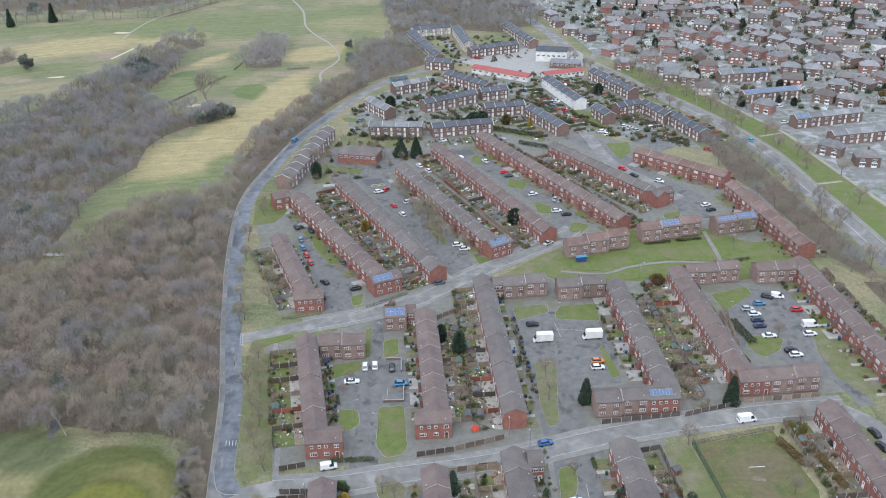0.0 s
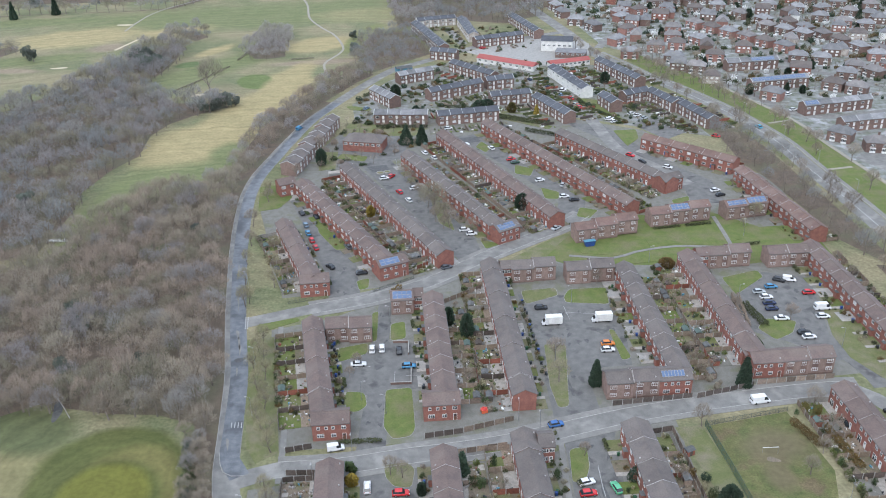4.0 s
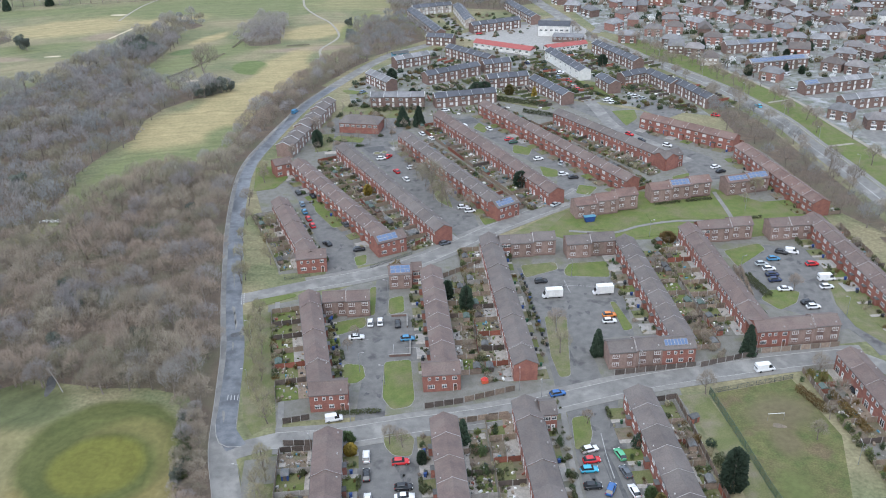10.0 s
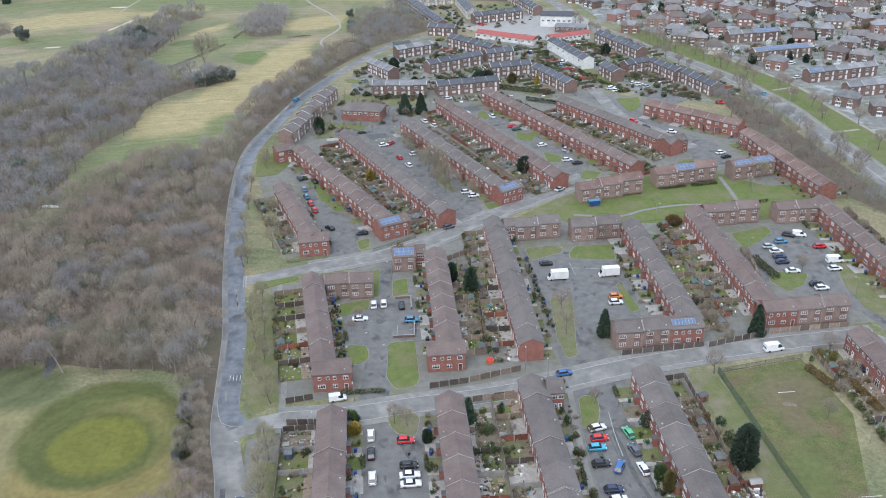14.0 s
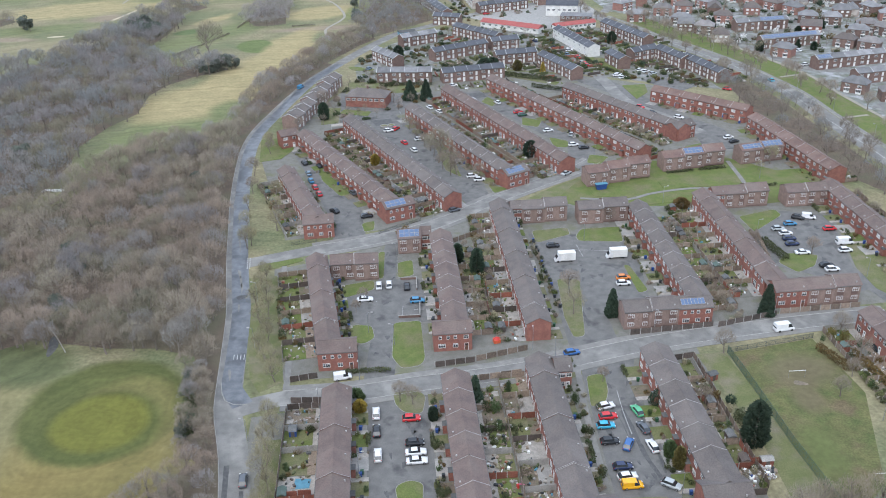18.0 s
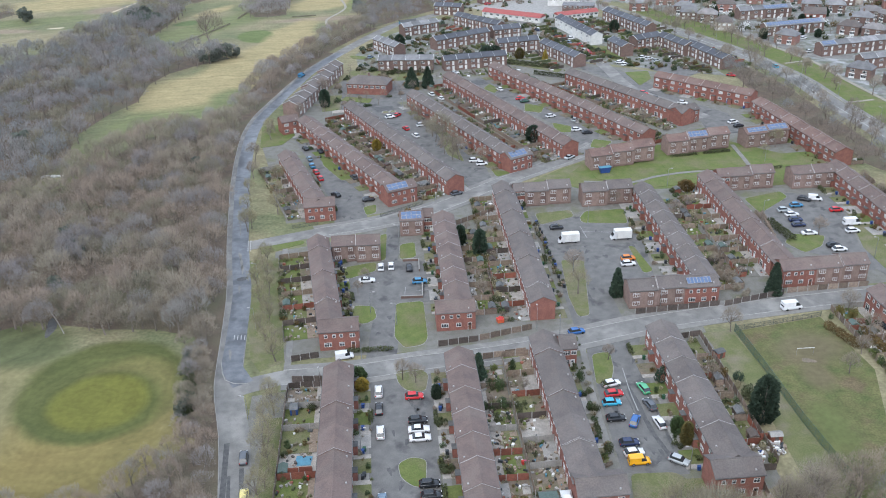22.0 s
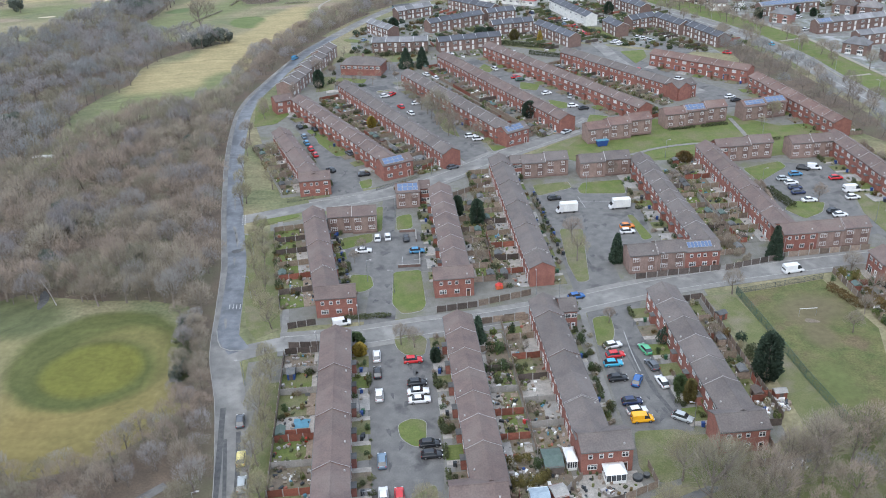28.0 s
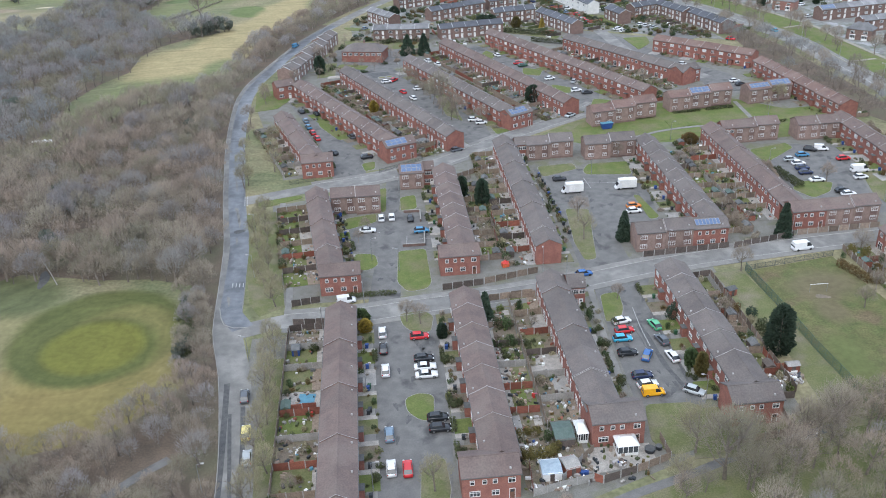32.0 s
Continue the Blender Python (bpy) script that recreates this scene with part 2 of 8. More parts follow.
    plastic_orange=mat("orange_plastic", (0.65, 0.13, 0.06), (0.55, 0.11, 0.05), 0.4, 0.5, 0.05),
    plastic_pink=mat("pink_plastic", (0.6, 0.14, 0.25), (0.5, 0.12, 0.22), 0.4, 0.5, 0.05),
    sheet_blue=mat("pale_blue_roof_sheet", (0.33, 0.40, 0.45), (0.25, 0.31, 0.36), 0.8, 0.5, 0.1),
    tarp=mat("blue_tarpaulin", (0.10, 0.27, 0.36), (0.08, 0.21, 0.29), 0.6, 0.5, 0.1),
    door_brown=mat("brown_painted_door", (0.14, 0.07, 0.045), (0.11, 0.055, 0.04), 0.5, 0.5, 0.1, vary=0.3),
    door_blue=mat("blue_painted_door", (0.035, 0.11, 0.30), (0.03, 0.09, 0.25), 0.5, 0.5, 0.1),
)


def soft_patches(m, patches, mown=(), straight=0.0):
    """Lay tones over a ground material: each an ellipse (x, y, rx, ry, turn) in metres with a ragged, soft edge, and its two tones."""
    n, l = m.node_tree.nodes, m.node_tree.links
    p = n["Principled BSDF"]
    geo = n.new("ShaderNodeNewGeometry")
    ragged = n.new("ShaderNodeTexNoise")
    ragged.inputs["Scale"].default_value, ragged.inputs["Detail"].default_value = 0.09, 6
    streak = n.new("ShaderNodeTexNoise")
    streak.inputs["Scale"].default_value, streak.inputs["Detail"].default_value = 0.06, 9
    for t in (ragged, streak):
        l.new(geo.outputs["Position"], t.inputs["Vector"])
    col = p.inputs["Base Color"].links[0].from_socket
    for x, y, rx, ry, turn, soft, one, two in patches:
        mp = n.new("ShaderNodeMapping")
        mp.vector_type = "TEXTURE"
        mp.inputs["Location"].default_value = (x, y, 0)
        mp.inputs["Rotation"].default_value = (0, 0, radians(turn))
        mp.inputs["Scale"].default_value = (rx, ry, 1000)
        l.new(geo.outputs["Position"], mp.inputs["Vector"])
        far_off = n.new("ShaderNodeVectorMath")
        far_off.operation = "LENGTH"
        l.new(mp.outputs[0], far_off.inputs[0])
        add = n.new("ShaderNodeMath")
        add.operation = "MULTIPLY_ADD"
        l.new(ragged.outputs[0], add.inputs[0])
        add.inputs[1].default_value = soft * 1.6
        l.new(far_off.outputs["Value"], add.inputs[2])
        r = n.new("ShaderNodeMapRange")
        r.interpolation_type = "SMOOTHSTEP"
        r.inputs[1].default_value, r.inputs[2].default_value = 1 + soft * 0.8 + soft, 1 + soft * 0.8 - soft
        l.new(add.outputs[0], r.inputs[0])
        tone = n.new("ShaderNodeMixRGB")
        tone.inputs["Color1"].default_value, tone.inputs["Color2"].default_value = (*one, 1), (*two, 1)
        l.new(streak.outputs[0], tone.inputs["Fac"])
        mixed = n.new("ShaderNodeMixRGB")
        l.new(r.outputs[0], mixed.inputs["Fac"])
        l.new(col, mixed.inputs["Color1"])
        l.new(tone.outputs[0], mixed.inputs["Color2"])
        col = mixed.outputs[0]
    # long faint streaks left by mowing: straight over the open ground, in rings round a green
    wide = n.new("ShaderNodeMapping")
    wide.inputs["Rotation"].default_value = (0, 0, radians(-24))
    wide.inputs["Scale"].default_value = (0.045, 0.22, 1)
    l.new(geo.outputs["Position"], wide.inputs["Vector"])
    lines = n.new("ShaderNodeTexNoise")
    lines.inputs["Scale"].default_value, lines.inputs["Detail"].default_value = 1.0, 7
    l.new(wide.outputs[0], lines.inputs["Vector"])
    fine = n.new("ShaderNodeTexNoise")
    fine.inputs["Scale"].default_value, fine.inputs["Detail"].default_value = 0.7, 6
    l.new(geo.outputs["Position"], fine.inputs["Vector"])
    blotch = n.new("ShaderNodeTexNoise")
    blotch.inputs["Scale"].default_value, blotch.inputs["Detail"].default_value = 0.16, 5
    l.new(geo.outputs["Position"], blotch.inputs["Vector"])
    waves = [(fine.outputs[0], 0.3, 0.88, 1.12), (blotch.outputs[0], 0.32, 0.91, 1.08), (lines.outputs[0], 0.3, 1 - straight, 1 + straight)]
    for x, y, rx, ry in mown:
        mp = n.new("ShaderNodeMapping")
        mp.vector_type = "TEXTURE"
        mp.inputs["Location"].default_value = (x, y, 0)
        mp.inputs["Scale"].default_value = (rx, ry, 1000)
        l.new(geo.outputs["Position"], mp.inputs["Vector"])
        away = n.new("ShaderNodeVectorMath")
        away.operation = "LENGTH"
        l.new(mp.outputs[0], away.inputs[0])
        add = n.new("ShaderNodeMath")
        add.operation = "MULTIPLY_ADD"
        l.new(ragged.outputs[0], add.inputs[0])
        add.inputs[1].default_value = 0.6
        l.new(away.outputs["Value"], add.inputs[2])
        rings = n.new("ShaderNodeTexNoise")
        rings.noise_dimensions = "1D"
        rings.inputs["Scale"].default_value, rings.inputs["Detail"].default_value = 7.0, 5
        l.new(add.outputs[0], rings.inputs["W"])
        waves.append((rings.outputs[0], 0.3, 0.88, 1.1))
    for out, low, dark, light in waves:
        r = n.new("ShaderNodeMapRange")
        r.inputs[1].default_value, r.inputs[2].default_value, r.inputs[3].default_value, r.inputs[4].default_value = low, 1 - low, dark, light
        l.new(out, r.inputs[0])
        mixed = n.new("ShaderNodeMixRGB")
        mixed.blend_type = "MULTIPLY"
        mixed.inputs["Fac"].default_value = 1.0
        l.new(col, mixed.inputs["Color1"])
        l.new(r.outputs[0], mixed.inputs["Color2"])
        col = mixed.outputs[0]
    l.new(col, p.inputs["Base Color"])


# straw and turf of the golf course, blue added in place of air haze
STRAW, STRAW_PALE = (0.36, 0.285, 0.15), (0.255, 0.222, 0.115)
HEATH, HEATH_PALE = (0.23, 0.17, 0.13), (0.255, 0.215, 0.14)
TURF, TURF_PALE = (0.125, 0.148, 0.062), (0.178, 0.18, 0.09)
soft_patches(M["ground"], [
    (-150, 650, 130, 40, 12, 0.4, TURF, TURF_PALE), (-252, 592, 42, 25, 22, 0.4, STRAW, STRAW_PALE), (-190, 606, 24, 12, 30, 0.5, STRAW, STRAW_PALE), (-300, 640, 60, 12, 8, 0.4, TURF, TURF_PALE), (-262, 535, 40, 11, 20, 0.5, TURF, TURF_PALE), (-262, 513, 16, 5, -5, 0.5, HEATH, HEATH_PALE), (-222, 565, 12, 9, 40, 0.5, HEATH, HEATH_PALE),
    (-140, 515, 40, 15, 55, 0.4, TURF, TURF_PALE), (-150, 553, 16, 6, 62, 0.4, STRAW, STRAW_PALE), (-159, 521, 9, 6, 45, 0.3, (0.085, 0.125, 0.055), TURF), (-84, 566, 24, 17, 45, 0.25, STRAW, STRAW_PALE), (-57, 582, 9, 40, -12, 0.25, (0.16, 0.175, 0.06), TURF_PALE), (-60, 650, 40, 22, 10, 0.35, TURF_PALE, STRAW_PALE),
    (-88, 470, 15, 34, 15, 0.35, STRAW, STRAW_PALE), (-111, 484, 10, 15, 18, 0.12, (0.12, 0.155, 0.05), TURF), (-82, 522, 26, 5, 8, 0.5, HEATH, HEATH_PALE),
    (-139, 312, 40, 8, 84, 0.4, TURF, TURF_PALE), (-116, 352, 26, 15, 20, 0.4, TURF, TURF_PALE), (-119, 387, 33, 23, 50, 0.3, STRAW, STRAW_PALE), (-103, 438, 40, 15, 68, 0.3, STRAW, STRAW_PALE), (-93, 490, 34, 9, 76, 0.35, STRAW, STRAW_PALE), (-100, 372, 10, 14, 10, 0.4, TURF, TURF_PALE),
    (-98, 136, 42, 24, 8, 0.4, (0.235, 0.178, 0.068), (0.14, 0.125, 0.045)), (-112, 158, 16, 22, 0, 0.5, (0.22, 0.19, 0.095), (0.165, 0.155, 0.075)),
    (-113, 178, 16, 9, -10, 0.3, (0.085, 0.10, 0.045), (0.11, 0.115, 0.055)), (-84.5, 160, 18.5, 19.5, 0, 0.1, (0.068, 0.084, 0.027), (0.106, 0.108, 0.037)), (-79, 157, 12.5, 14.5, 0, 0.16, (0.17, 0.148, 0.058), (0.115, 0.115, 0.038)),
    (-82.5, 153.5, 13.2, 12.8, 0, 0.14, (0.07, 0.085, 0.026), (0.098, 0.102, 0.032)), (-83, 155, 10.8, 10.2, 0, 0.16, (0.15, 0.143, 0.03), (0.112, 0.117, 0.028)),
], [(-85, 156, 20, 20)], 0.035)
soft_patches(M["pitch"], [(77, 169, 8, 6, 20, 0.6, (0.15, 0.118, 0.072), (0.115, 0.108, 0.055)), (75, 158, 3, 5, 0, 0.6, (0.145, 0.115, 0.07), (0.12, 0.11, 0.055)), (72, 140, 4, 9, 0, 0.6, (0.098, 0.12, 0.042), (0.125, 0.13, 0.052))])
PAINT = {}


def paint(name, r, g, b):
    if name not in PAINT:
        PAINT[name] = mat(name + "_car_paint", (r, g, b), (r * 0.9, g * 0.9, b * 0.9), 1.0, 0.22, 0.03, spec=0.6)
    return PAINT[name]


# ---- small makers ----
def bm_box(bm, x0, y0, z0, x1, y1, z1, slot=0):
    v = [bm.verts.new(p) for p in ((x0, y0, z0), (x1, y0, z0), (x1, y1, z0), (x0, y1, z0), (x0, y0, z1), (x1, y0, z1), (x1, y1, z1), (x0, y1, z1))]
    for q in ((3, 2, 1, 0), (4, 5, 6, 7), (0, 1, 5, 4), (1, 2, 6, 5), (2, 3, 7, 6), (3, 0, 4, 7)):
        bm.faces.new([v[i] for i in q]).material_index = slot
    return v


def bm_tube(bm, a, b, r0, r1, sides=5, slot=0):
    a, b = Vector(a), Vector(b)
    turn = (b - a).to_track_quat("Z", "Y").to_matrix()
    rings = []
    for p, r in ((a, r0), (b, r1)):
        rings.append([bm.verts.new(p + turn @ Vector((r * math.cos(i * math.tau / sides), r * math.sin(i * math.tau / sides), 0))) for i in range(sides)])
    for i in range(sides):
        j = (i + 1) % sides
        bm.faces.new((rings[0][i], rings[0][j], rings[1][j], rings[1][i])).material_index = slot
    bm.faces.new(rings[1]).material_index = slot
    bm.faces.new(rings[0][::-1]).material_index = slot


def mesh_of(name, bm, *materials):
    me = bpy.data.meshes.new(name)
    bm.to_mesh(me)
    bm.free()
    for m in materials:
        me.materials.append(m)
    return me


def part(name, data, parent, label="", at=None):
    ob = new(name, data)
    ob.parent = parent
    if at is not None:
        ob.matrix_basis = at
    return tagged(ob, label)


def np_mesh(name, verts, tris, material):
    me = bpy.data.meshes.new(name)
    me.vertices.add(len(verts))
    me.vertices.foreach_set("co", np.asarray(verts, np.float32).ravel())
    me.loops.add(len(tris) * 3)
    me.loops.foreach_set("vertex_index", np.asarray(tris, np.int32).ravel())
    me.polygons.add(len(tris))
    me.polygons.foreach_set("loop_start", np.arange(0, len(tris) * 3, 3, dtype=np.int32))
    me.update(calc_edges=True)
    me.shade_flat()
    me.materials.append(material)
    return me


TURN = 4.6  # degrees by which the estate's grid is turned


def grid(u, v):
    a = radians(TURN)
    return u * math.cos(a) - v * math.sin(a), u * math.sin(a) + v * math.cos(a)


def slab(name, corners, top, material, label="", category="", thick=0.12, kind="structure", bevel=0.0):
    """A flat piece of ground with an edge."""
    bm = bmesh.new()
    up = [bm.verts.new((x, y, top)) for x, y in corners]
    down = [bm.verts.new((x, y, top - thick)) for x, y in corners]
    f = bm.faces.new(up)
    f.normal_update()
    if f.normal.z < 0:
        f.normal_flip()
    k = len(up)
    for i in range(k):
        bm.faces.new((up[i], down[i], down[(i + 1) % k], up[(i + 1) % k]))
    bmesh.ops.recalc_face_normals(bm, faces=bm.faces[:])
    ob = new(name, mesh_of(name, bm, material))
    return tagged(ob, label, category, kind=kind)


def smooth_line(points, step=4.0):
    """Points along a smooth curve through the given ones."""
    p = [Vector((*q, 0)) for q in points]
    p = [p[0] * 2 - p[1], *p, p[-1] * 2 - p[-2]]
    out = []
    for i in range(1, len(p) - 2):
        k = max(1, int((p[i + 1] - p[i]).length / step))
        for j in range(k):
            t = j / k
            out.append(0.5 * (2 * p[i] + (p[i + 1] - p[i - 1]) * t + (2 * p[i - 1] - 5 * p[i] + 4 * p[i + 1] - p[i + 2]) * t * t + (3 * p[i] - p[i - 1] - 3 * p[i + 1] + p[i + 2]) * t ** 3))
    out.append(p[-2])
    return out


def strip(name, points, width, top, material, label="", category="", thick=0.1, shift=0.0, kind="structure"):
    """A ribbon of ground that follows a line; shift moves it to the line's left."""
    line = smooth_line(points)
    bm = bmesh.new()
    rows = []
    for i, p in enumerate(line):
        d = (line[min(i + 1, len(line) - 1)] - line[max(i - 1, 0)]).normalized()
        s = Vector((-d.y, d.x, 0))
        a, b = p + s * (shift + width / 2), p + s * (shift - width / 2)
        rows.append([bm.verts.new((q.x, q.y, z)) for q, z in ((a, top - thick), (a, top), (b, top), (b, top - thick))])
    for r, q in zip(rows, rows[1:]):
        for i in range(3):
            bm.faces.new((r[i], r[i + 1], q[i + 1], q[i]))
    bmesh.ops.recalc_face_normals(bm, faces=bm.faces[:])
    ob = new(name, mesh_of(name, bm, material))
    return tagged(ob, label, category, kind=kind)

# ---- ground, roads and grass ----
bm = bmesh.new()
bmesh.ops.create_grid(bm, x_segments=60, y_segments=60, size=2600, matrix=Matrix.Translation((0, 900, 0)))
tagged(new("ground", mesh_of("ground", bm, M["ground"])), "wide winter grassland in olive and straw tones", "ground", kind="structure")

MAIN = [(-41, 70), (-44, 108), (-49.5, 137), (-52.4, 148), (-55.8, 160), (-58.6, 179), (-61.8, 200), (-65.1, 215.4), (-68.5, 231), (-72, 249), (-75.8, 268.8), (-78, 282), (-80.1, 296), (-82, 311.4), (-83.4, 328), (-82.8, 346), (-79.6, 366.4), (-76, 387), (-70, 416), (-60.5, 443), (-47.6, 475), (-33.3, 504), (-17, 519.3), (0.2, 537.2), (22, 558), (40, 569), (60, 580), (77, 588)]
LOWER = [(-54, 158), (-44, 162.2), (-29, 163.4), (-14, 166.5), (12, 171.5), (44, 181.5), (69, 187), (96, 191.5), (108, 192)]
UPPER = [(-66, 228), (-46, 236), (-27, 242.3), (-8, 253), (10, 269.5), (28, 284), (40, 293), (49, 303)]
EAST = [(158, 236), (157, 270), (155.5, 296), (153, 325), (150.6, 348), (148.4, 376), (143.2, 399), (135.2, 426), (119, 463.5), (108, 484), (99.5, 506), (88, 533), (77, 588), (61, 660), (48, 730)]


def east_x(y):
    """Where the main road's middle line runs at that y."""
    for (x0, y0), (x1, y1) in zip(EAST, EAST[1:]):
        if y <= y1:
            return x0 + (x1 - x0) * (y - y0) / (y1 - y0)
    return EAST[-1][0]


strip("road_main", MAIN, 6.2, 0.03, M["asphalt"], "worn grey asphalt road with dark wet patches", "road")
strip("road_lower", LOWER, 5.6, 0.038, M["asphalt"], "pale grey asphalt street between the terraces", "road")
strip("road_upper", UPPER, 5.6, 0.038, M["asphalt"], "pale grey asphalt street with a junction", "road")
strip("road_east", EAST, 8.6, 0.0325, M["asphalt"], "wide main road with pale lane lines", "road")
strip("road_repair", [(-52.5, 160), (-56.2, 166), (-58.0, 179), (-60.9, 200), (-64.3, 215.4), (-67.7, 231), (-71.2, 249), (-75, 268.8), (-77.2, 282), (-79.3, 296), (-81.2, 311.4), (-82.6, 328), (-82, 346), (-78.8, 366.4), (-75.4, 387), (-69.6, 416), (-60.2, 443)], 4.9, 0.046, M["asphalt_dark"], "dark wet resurfaced part of the road", "road", shift=0.0, thick=0.03)
strip("road_repair", [(-44.5, 100), (-47.0, 118), (-50.5, 140)], 1.1, 0.046, M["patch_dark"], "long dark tarmac trench repair", "road", shift=1.2, thick=0.03)
strip("road_repair", [(-43.0, 95), (-46.0, 118), (-48.5, 132)], 0.9, 0.046, M["patch_dark"], "long dark tarmac trench repair", "road", shift=-1.4, thick=0.03)
strip("bank_main", MAIN[:20], 5.0, 0.02, M["leaf_litter"], "bank of brown leaf litter beside the road", "bank", shift=5.4)
strip("verge_main", [(-45, 100), (-46.5, 130), (-48.5, 147)], 8.0, 0.024, M["lawn_dull"], "grass verge beside the road with young trees", "grass verge", shift=-7.0)
strip("path_verge", [(-33.5, 80), (-36.8, 130), (-38.5, 160)], 1.6, 0.034, M["pavement"], "narrow tarmac footpath behind the gardens", "path")

# ---- terraced houses ----
EAVE, RISE, OVER = 5.2, 1.5, 0.28


def window_mesh(name, w, h, bars=1, pane="glass"):
    """A white framed window, one piece, with set-back panes; it stands on the plane y = 0 and looks to -y."""
    bm = bmesh.new()
    e = 0.08
    xs = [0.0, e]
    for i in range(bars):
        xs += [w * (i + 1) / (bars + 1) - 0.04, w * (i + 1) / (bars + 1) + 0.04]
    xs += [w - e, w]
    zs = [0.0, e, h * 0.66, h * 0.66 + 0.06, h - e, h]
    g = [[bm.verts.new((x, -0.06, z)) for z in zs] for x in xs]
    for i in range(len(xs) - 1):
        for j in range(len(zs) - 1):
            q = [g[i][j], g[i + 1][j], g[i + 1][j + 1], g[i][j + 1]]
            if i % 2 and j % 2:
                k = [bm.verts.new((p.co.x, -0.015, p.co.z)) for p in q]
                bm.faces.new(k).material_index = 1
                for n in range(4):
                    bm.faces.new((q[n], q[(n + 1) % 4], k[(n + 1) % 4], k[n]))
            else:
                bm.faces.new(q)
    rim = [r[0] for r in g] + g[-1][1:] + [r[-1] for r in g[-2::-1]] + g[0][-2:0:-1]
    out = [bm.verts.new((p.co.x, 0.02, p.co.z)) for p in rim]
    for n in range(len(rim)):
        bm.faces.new((rim[n], out[n], out[(n + 1) % len(rim)], rim[(n + 1) % len(rim)]))
    return mesh_of(name, bm, M["white"], M[pane])


WIN = {
    "big": window_mesh("window", 1.75, 1.15, 2), "mid": window_mesh("window", 1.25, 1.1, 1), "small": window_mesh("window", 0.8, 0.95, 0),
    "curtained": window_mesh("window", 1.75, 1.15, 2, "curtain"), "patio": window_mesh("window", 1.7, 2.0, 1),
}


def door_mesh(material):
    bm = bmesh.new()
    bm_box(bm, 0, -0.05, 0, 0.08, 0.02, 2.08)
    bm_box(bm, 0.92, -0.05, 0, 1.0, 0.02, 2.08)
    bm_box(bm, 0.08, -0.05, 2.0, 0.92, 0.02, 2.08)
    bm_box(bm, 0.08, -0.03, 0, 0.92, 0.01, 2.0, 1)
    bm_box(bm, 0.25, -0.04, 1.35, 0.75, 0.0, 1.8, 2)
    return mesh_of("door", bm, M["white"], M[material], M["glass"])


DOORS = [door_mesh(k) for k in ("white", "door_brown", "white", "door_blue")]


def store_mesh(brick):
    bm = bmesh.new()
    bm_box(bm, 0, -1.0, 0, 1.5, 0, 2.2)
    bm_box(bm, -0.1, -1.12, 2.2, 1.6, 0, 2.3, 1)
    return mesh_of("porch", bm, M[brick], M["felt"])


def panel_of_far():
    bm = bmesh.new()
    bm_box(bm, 0, -0.06, 0.1, 1.1, 0.01, 2.2)
    bm_box(bm, 0, -0.05, 2.7, 1.0, 0.01, 4.5)
    return mesh_of("panel", bm, M["render_white"])


FAR_PANEL = panel_of_far()
STORES = {}
PROTO = {}
PLOTS = []


def roof_mesh(w, d, roof, ends, vents=True, boards=False):
    """Two slopes with thickness, a ridge, gutters, a mortar seam and a vent; it overhangs at an open end and runs on into the next roof at a joined one."""
    bm = bmesh.new()
    more = {"mid": 0.0, "open": 0.2, "join": 2.8}
    x0, x1 = -more[ends[0]], w + more[ends[1]]
    t, slope = 0.14, RISE / (d / 2)
    eave = EAVE - slope * OVER
    # the section from eave to eave: gutter, slope, raised ridge, slope, gutter
    # slot 2 is dark felt: it paints the shadow at the eaves onto the gutters
    half = [(-OVER - 0.1, eave + 0.05, 2), (-OVER, eave + 0.05, 0), (-OVER + 0.01, eave + t, 0), (d * 0.22, EAVE + RISE * 0.44 + t - 0.03, 0), (d / 2 - 0.13, EAVE + RISE + t - 0.05, 0), (d / 2 - 0.12, EAVE + RISE + t + 0.04, 0)]
    section = half + [(d - y, z, m) for (y, z, _), m in zip(half[::-1], (0, 0, 0, 0, 2, 0))]
    # a mortar seam stands proud where the next house begins
    if ends[0] == "mid":
        columns = [(x0, 0.06), (x0 + 0.1, 0.06), (x0 + 0.1, 0.0), (x1, 0.0)]
    elif ends[1] == "mid":
        columns = [(x0, 0.0), (x1 - 0.1, 0.0), (x1 - 0.1, 0.06), (x1, 0.06)]
    else:
        columns = [(x0, 0.0), (x1, 0.0)]
    if boards and ends[0] == "open":
        columns = [(x0 - 0.02, 0.05), (x0 + 0.2, 0.05), *[(max(c, x0 + 0.2), u) for c, u in columns]]
    if boards and ends[1] == "open":
        columns = [*[(min(c, x1 - 0.2), u) for c, u in columns], (x1 - 0.2, 0.05), (x1 + 0.02, 0.05)]
    g = [[bm.verts.new((x, y, z + up)) for y, z, _ in section] for x, up in columns]
    for a, b, (_, ua), (_, ub) in zip(g, g[1:], columns, columns[1:]):
        for k in range(len(section) - 1):
            bm.faces.new((a[k], b[k], b[k + 1], a[k + 1])).material_index = section[k][2] or (1 if ua or ub else 0)
    low = [[bm.verts.new((x, y, z)) for x in (x0, x1)] for y, z in ((-OVER - 0.1, eave - 0.04), (d / 2, EAVE + RISE), (d + OVER + 0.1, eave - 0.04))]
    for a, b in zip(low, low[1:]):
        bm.faces.new((a[0], b[0], b[1], a[1]))
    for row, e in ((g[0], 0), (g[-1], 1)):
        bm.faces.new([*row, low[2][e], low[1][e], low[0][e]]).material_index = 1 if boards and ends[e] == "open" else 0
    bm.faces.new([*[c[0] for c in g], low[0][1], low[0][0]]).material_index = 2
    bm.faces.new([*[c[-1] for c in g], low[2][1], low[2][0]]).material_index = 2
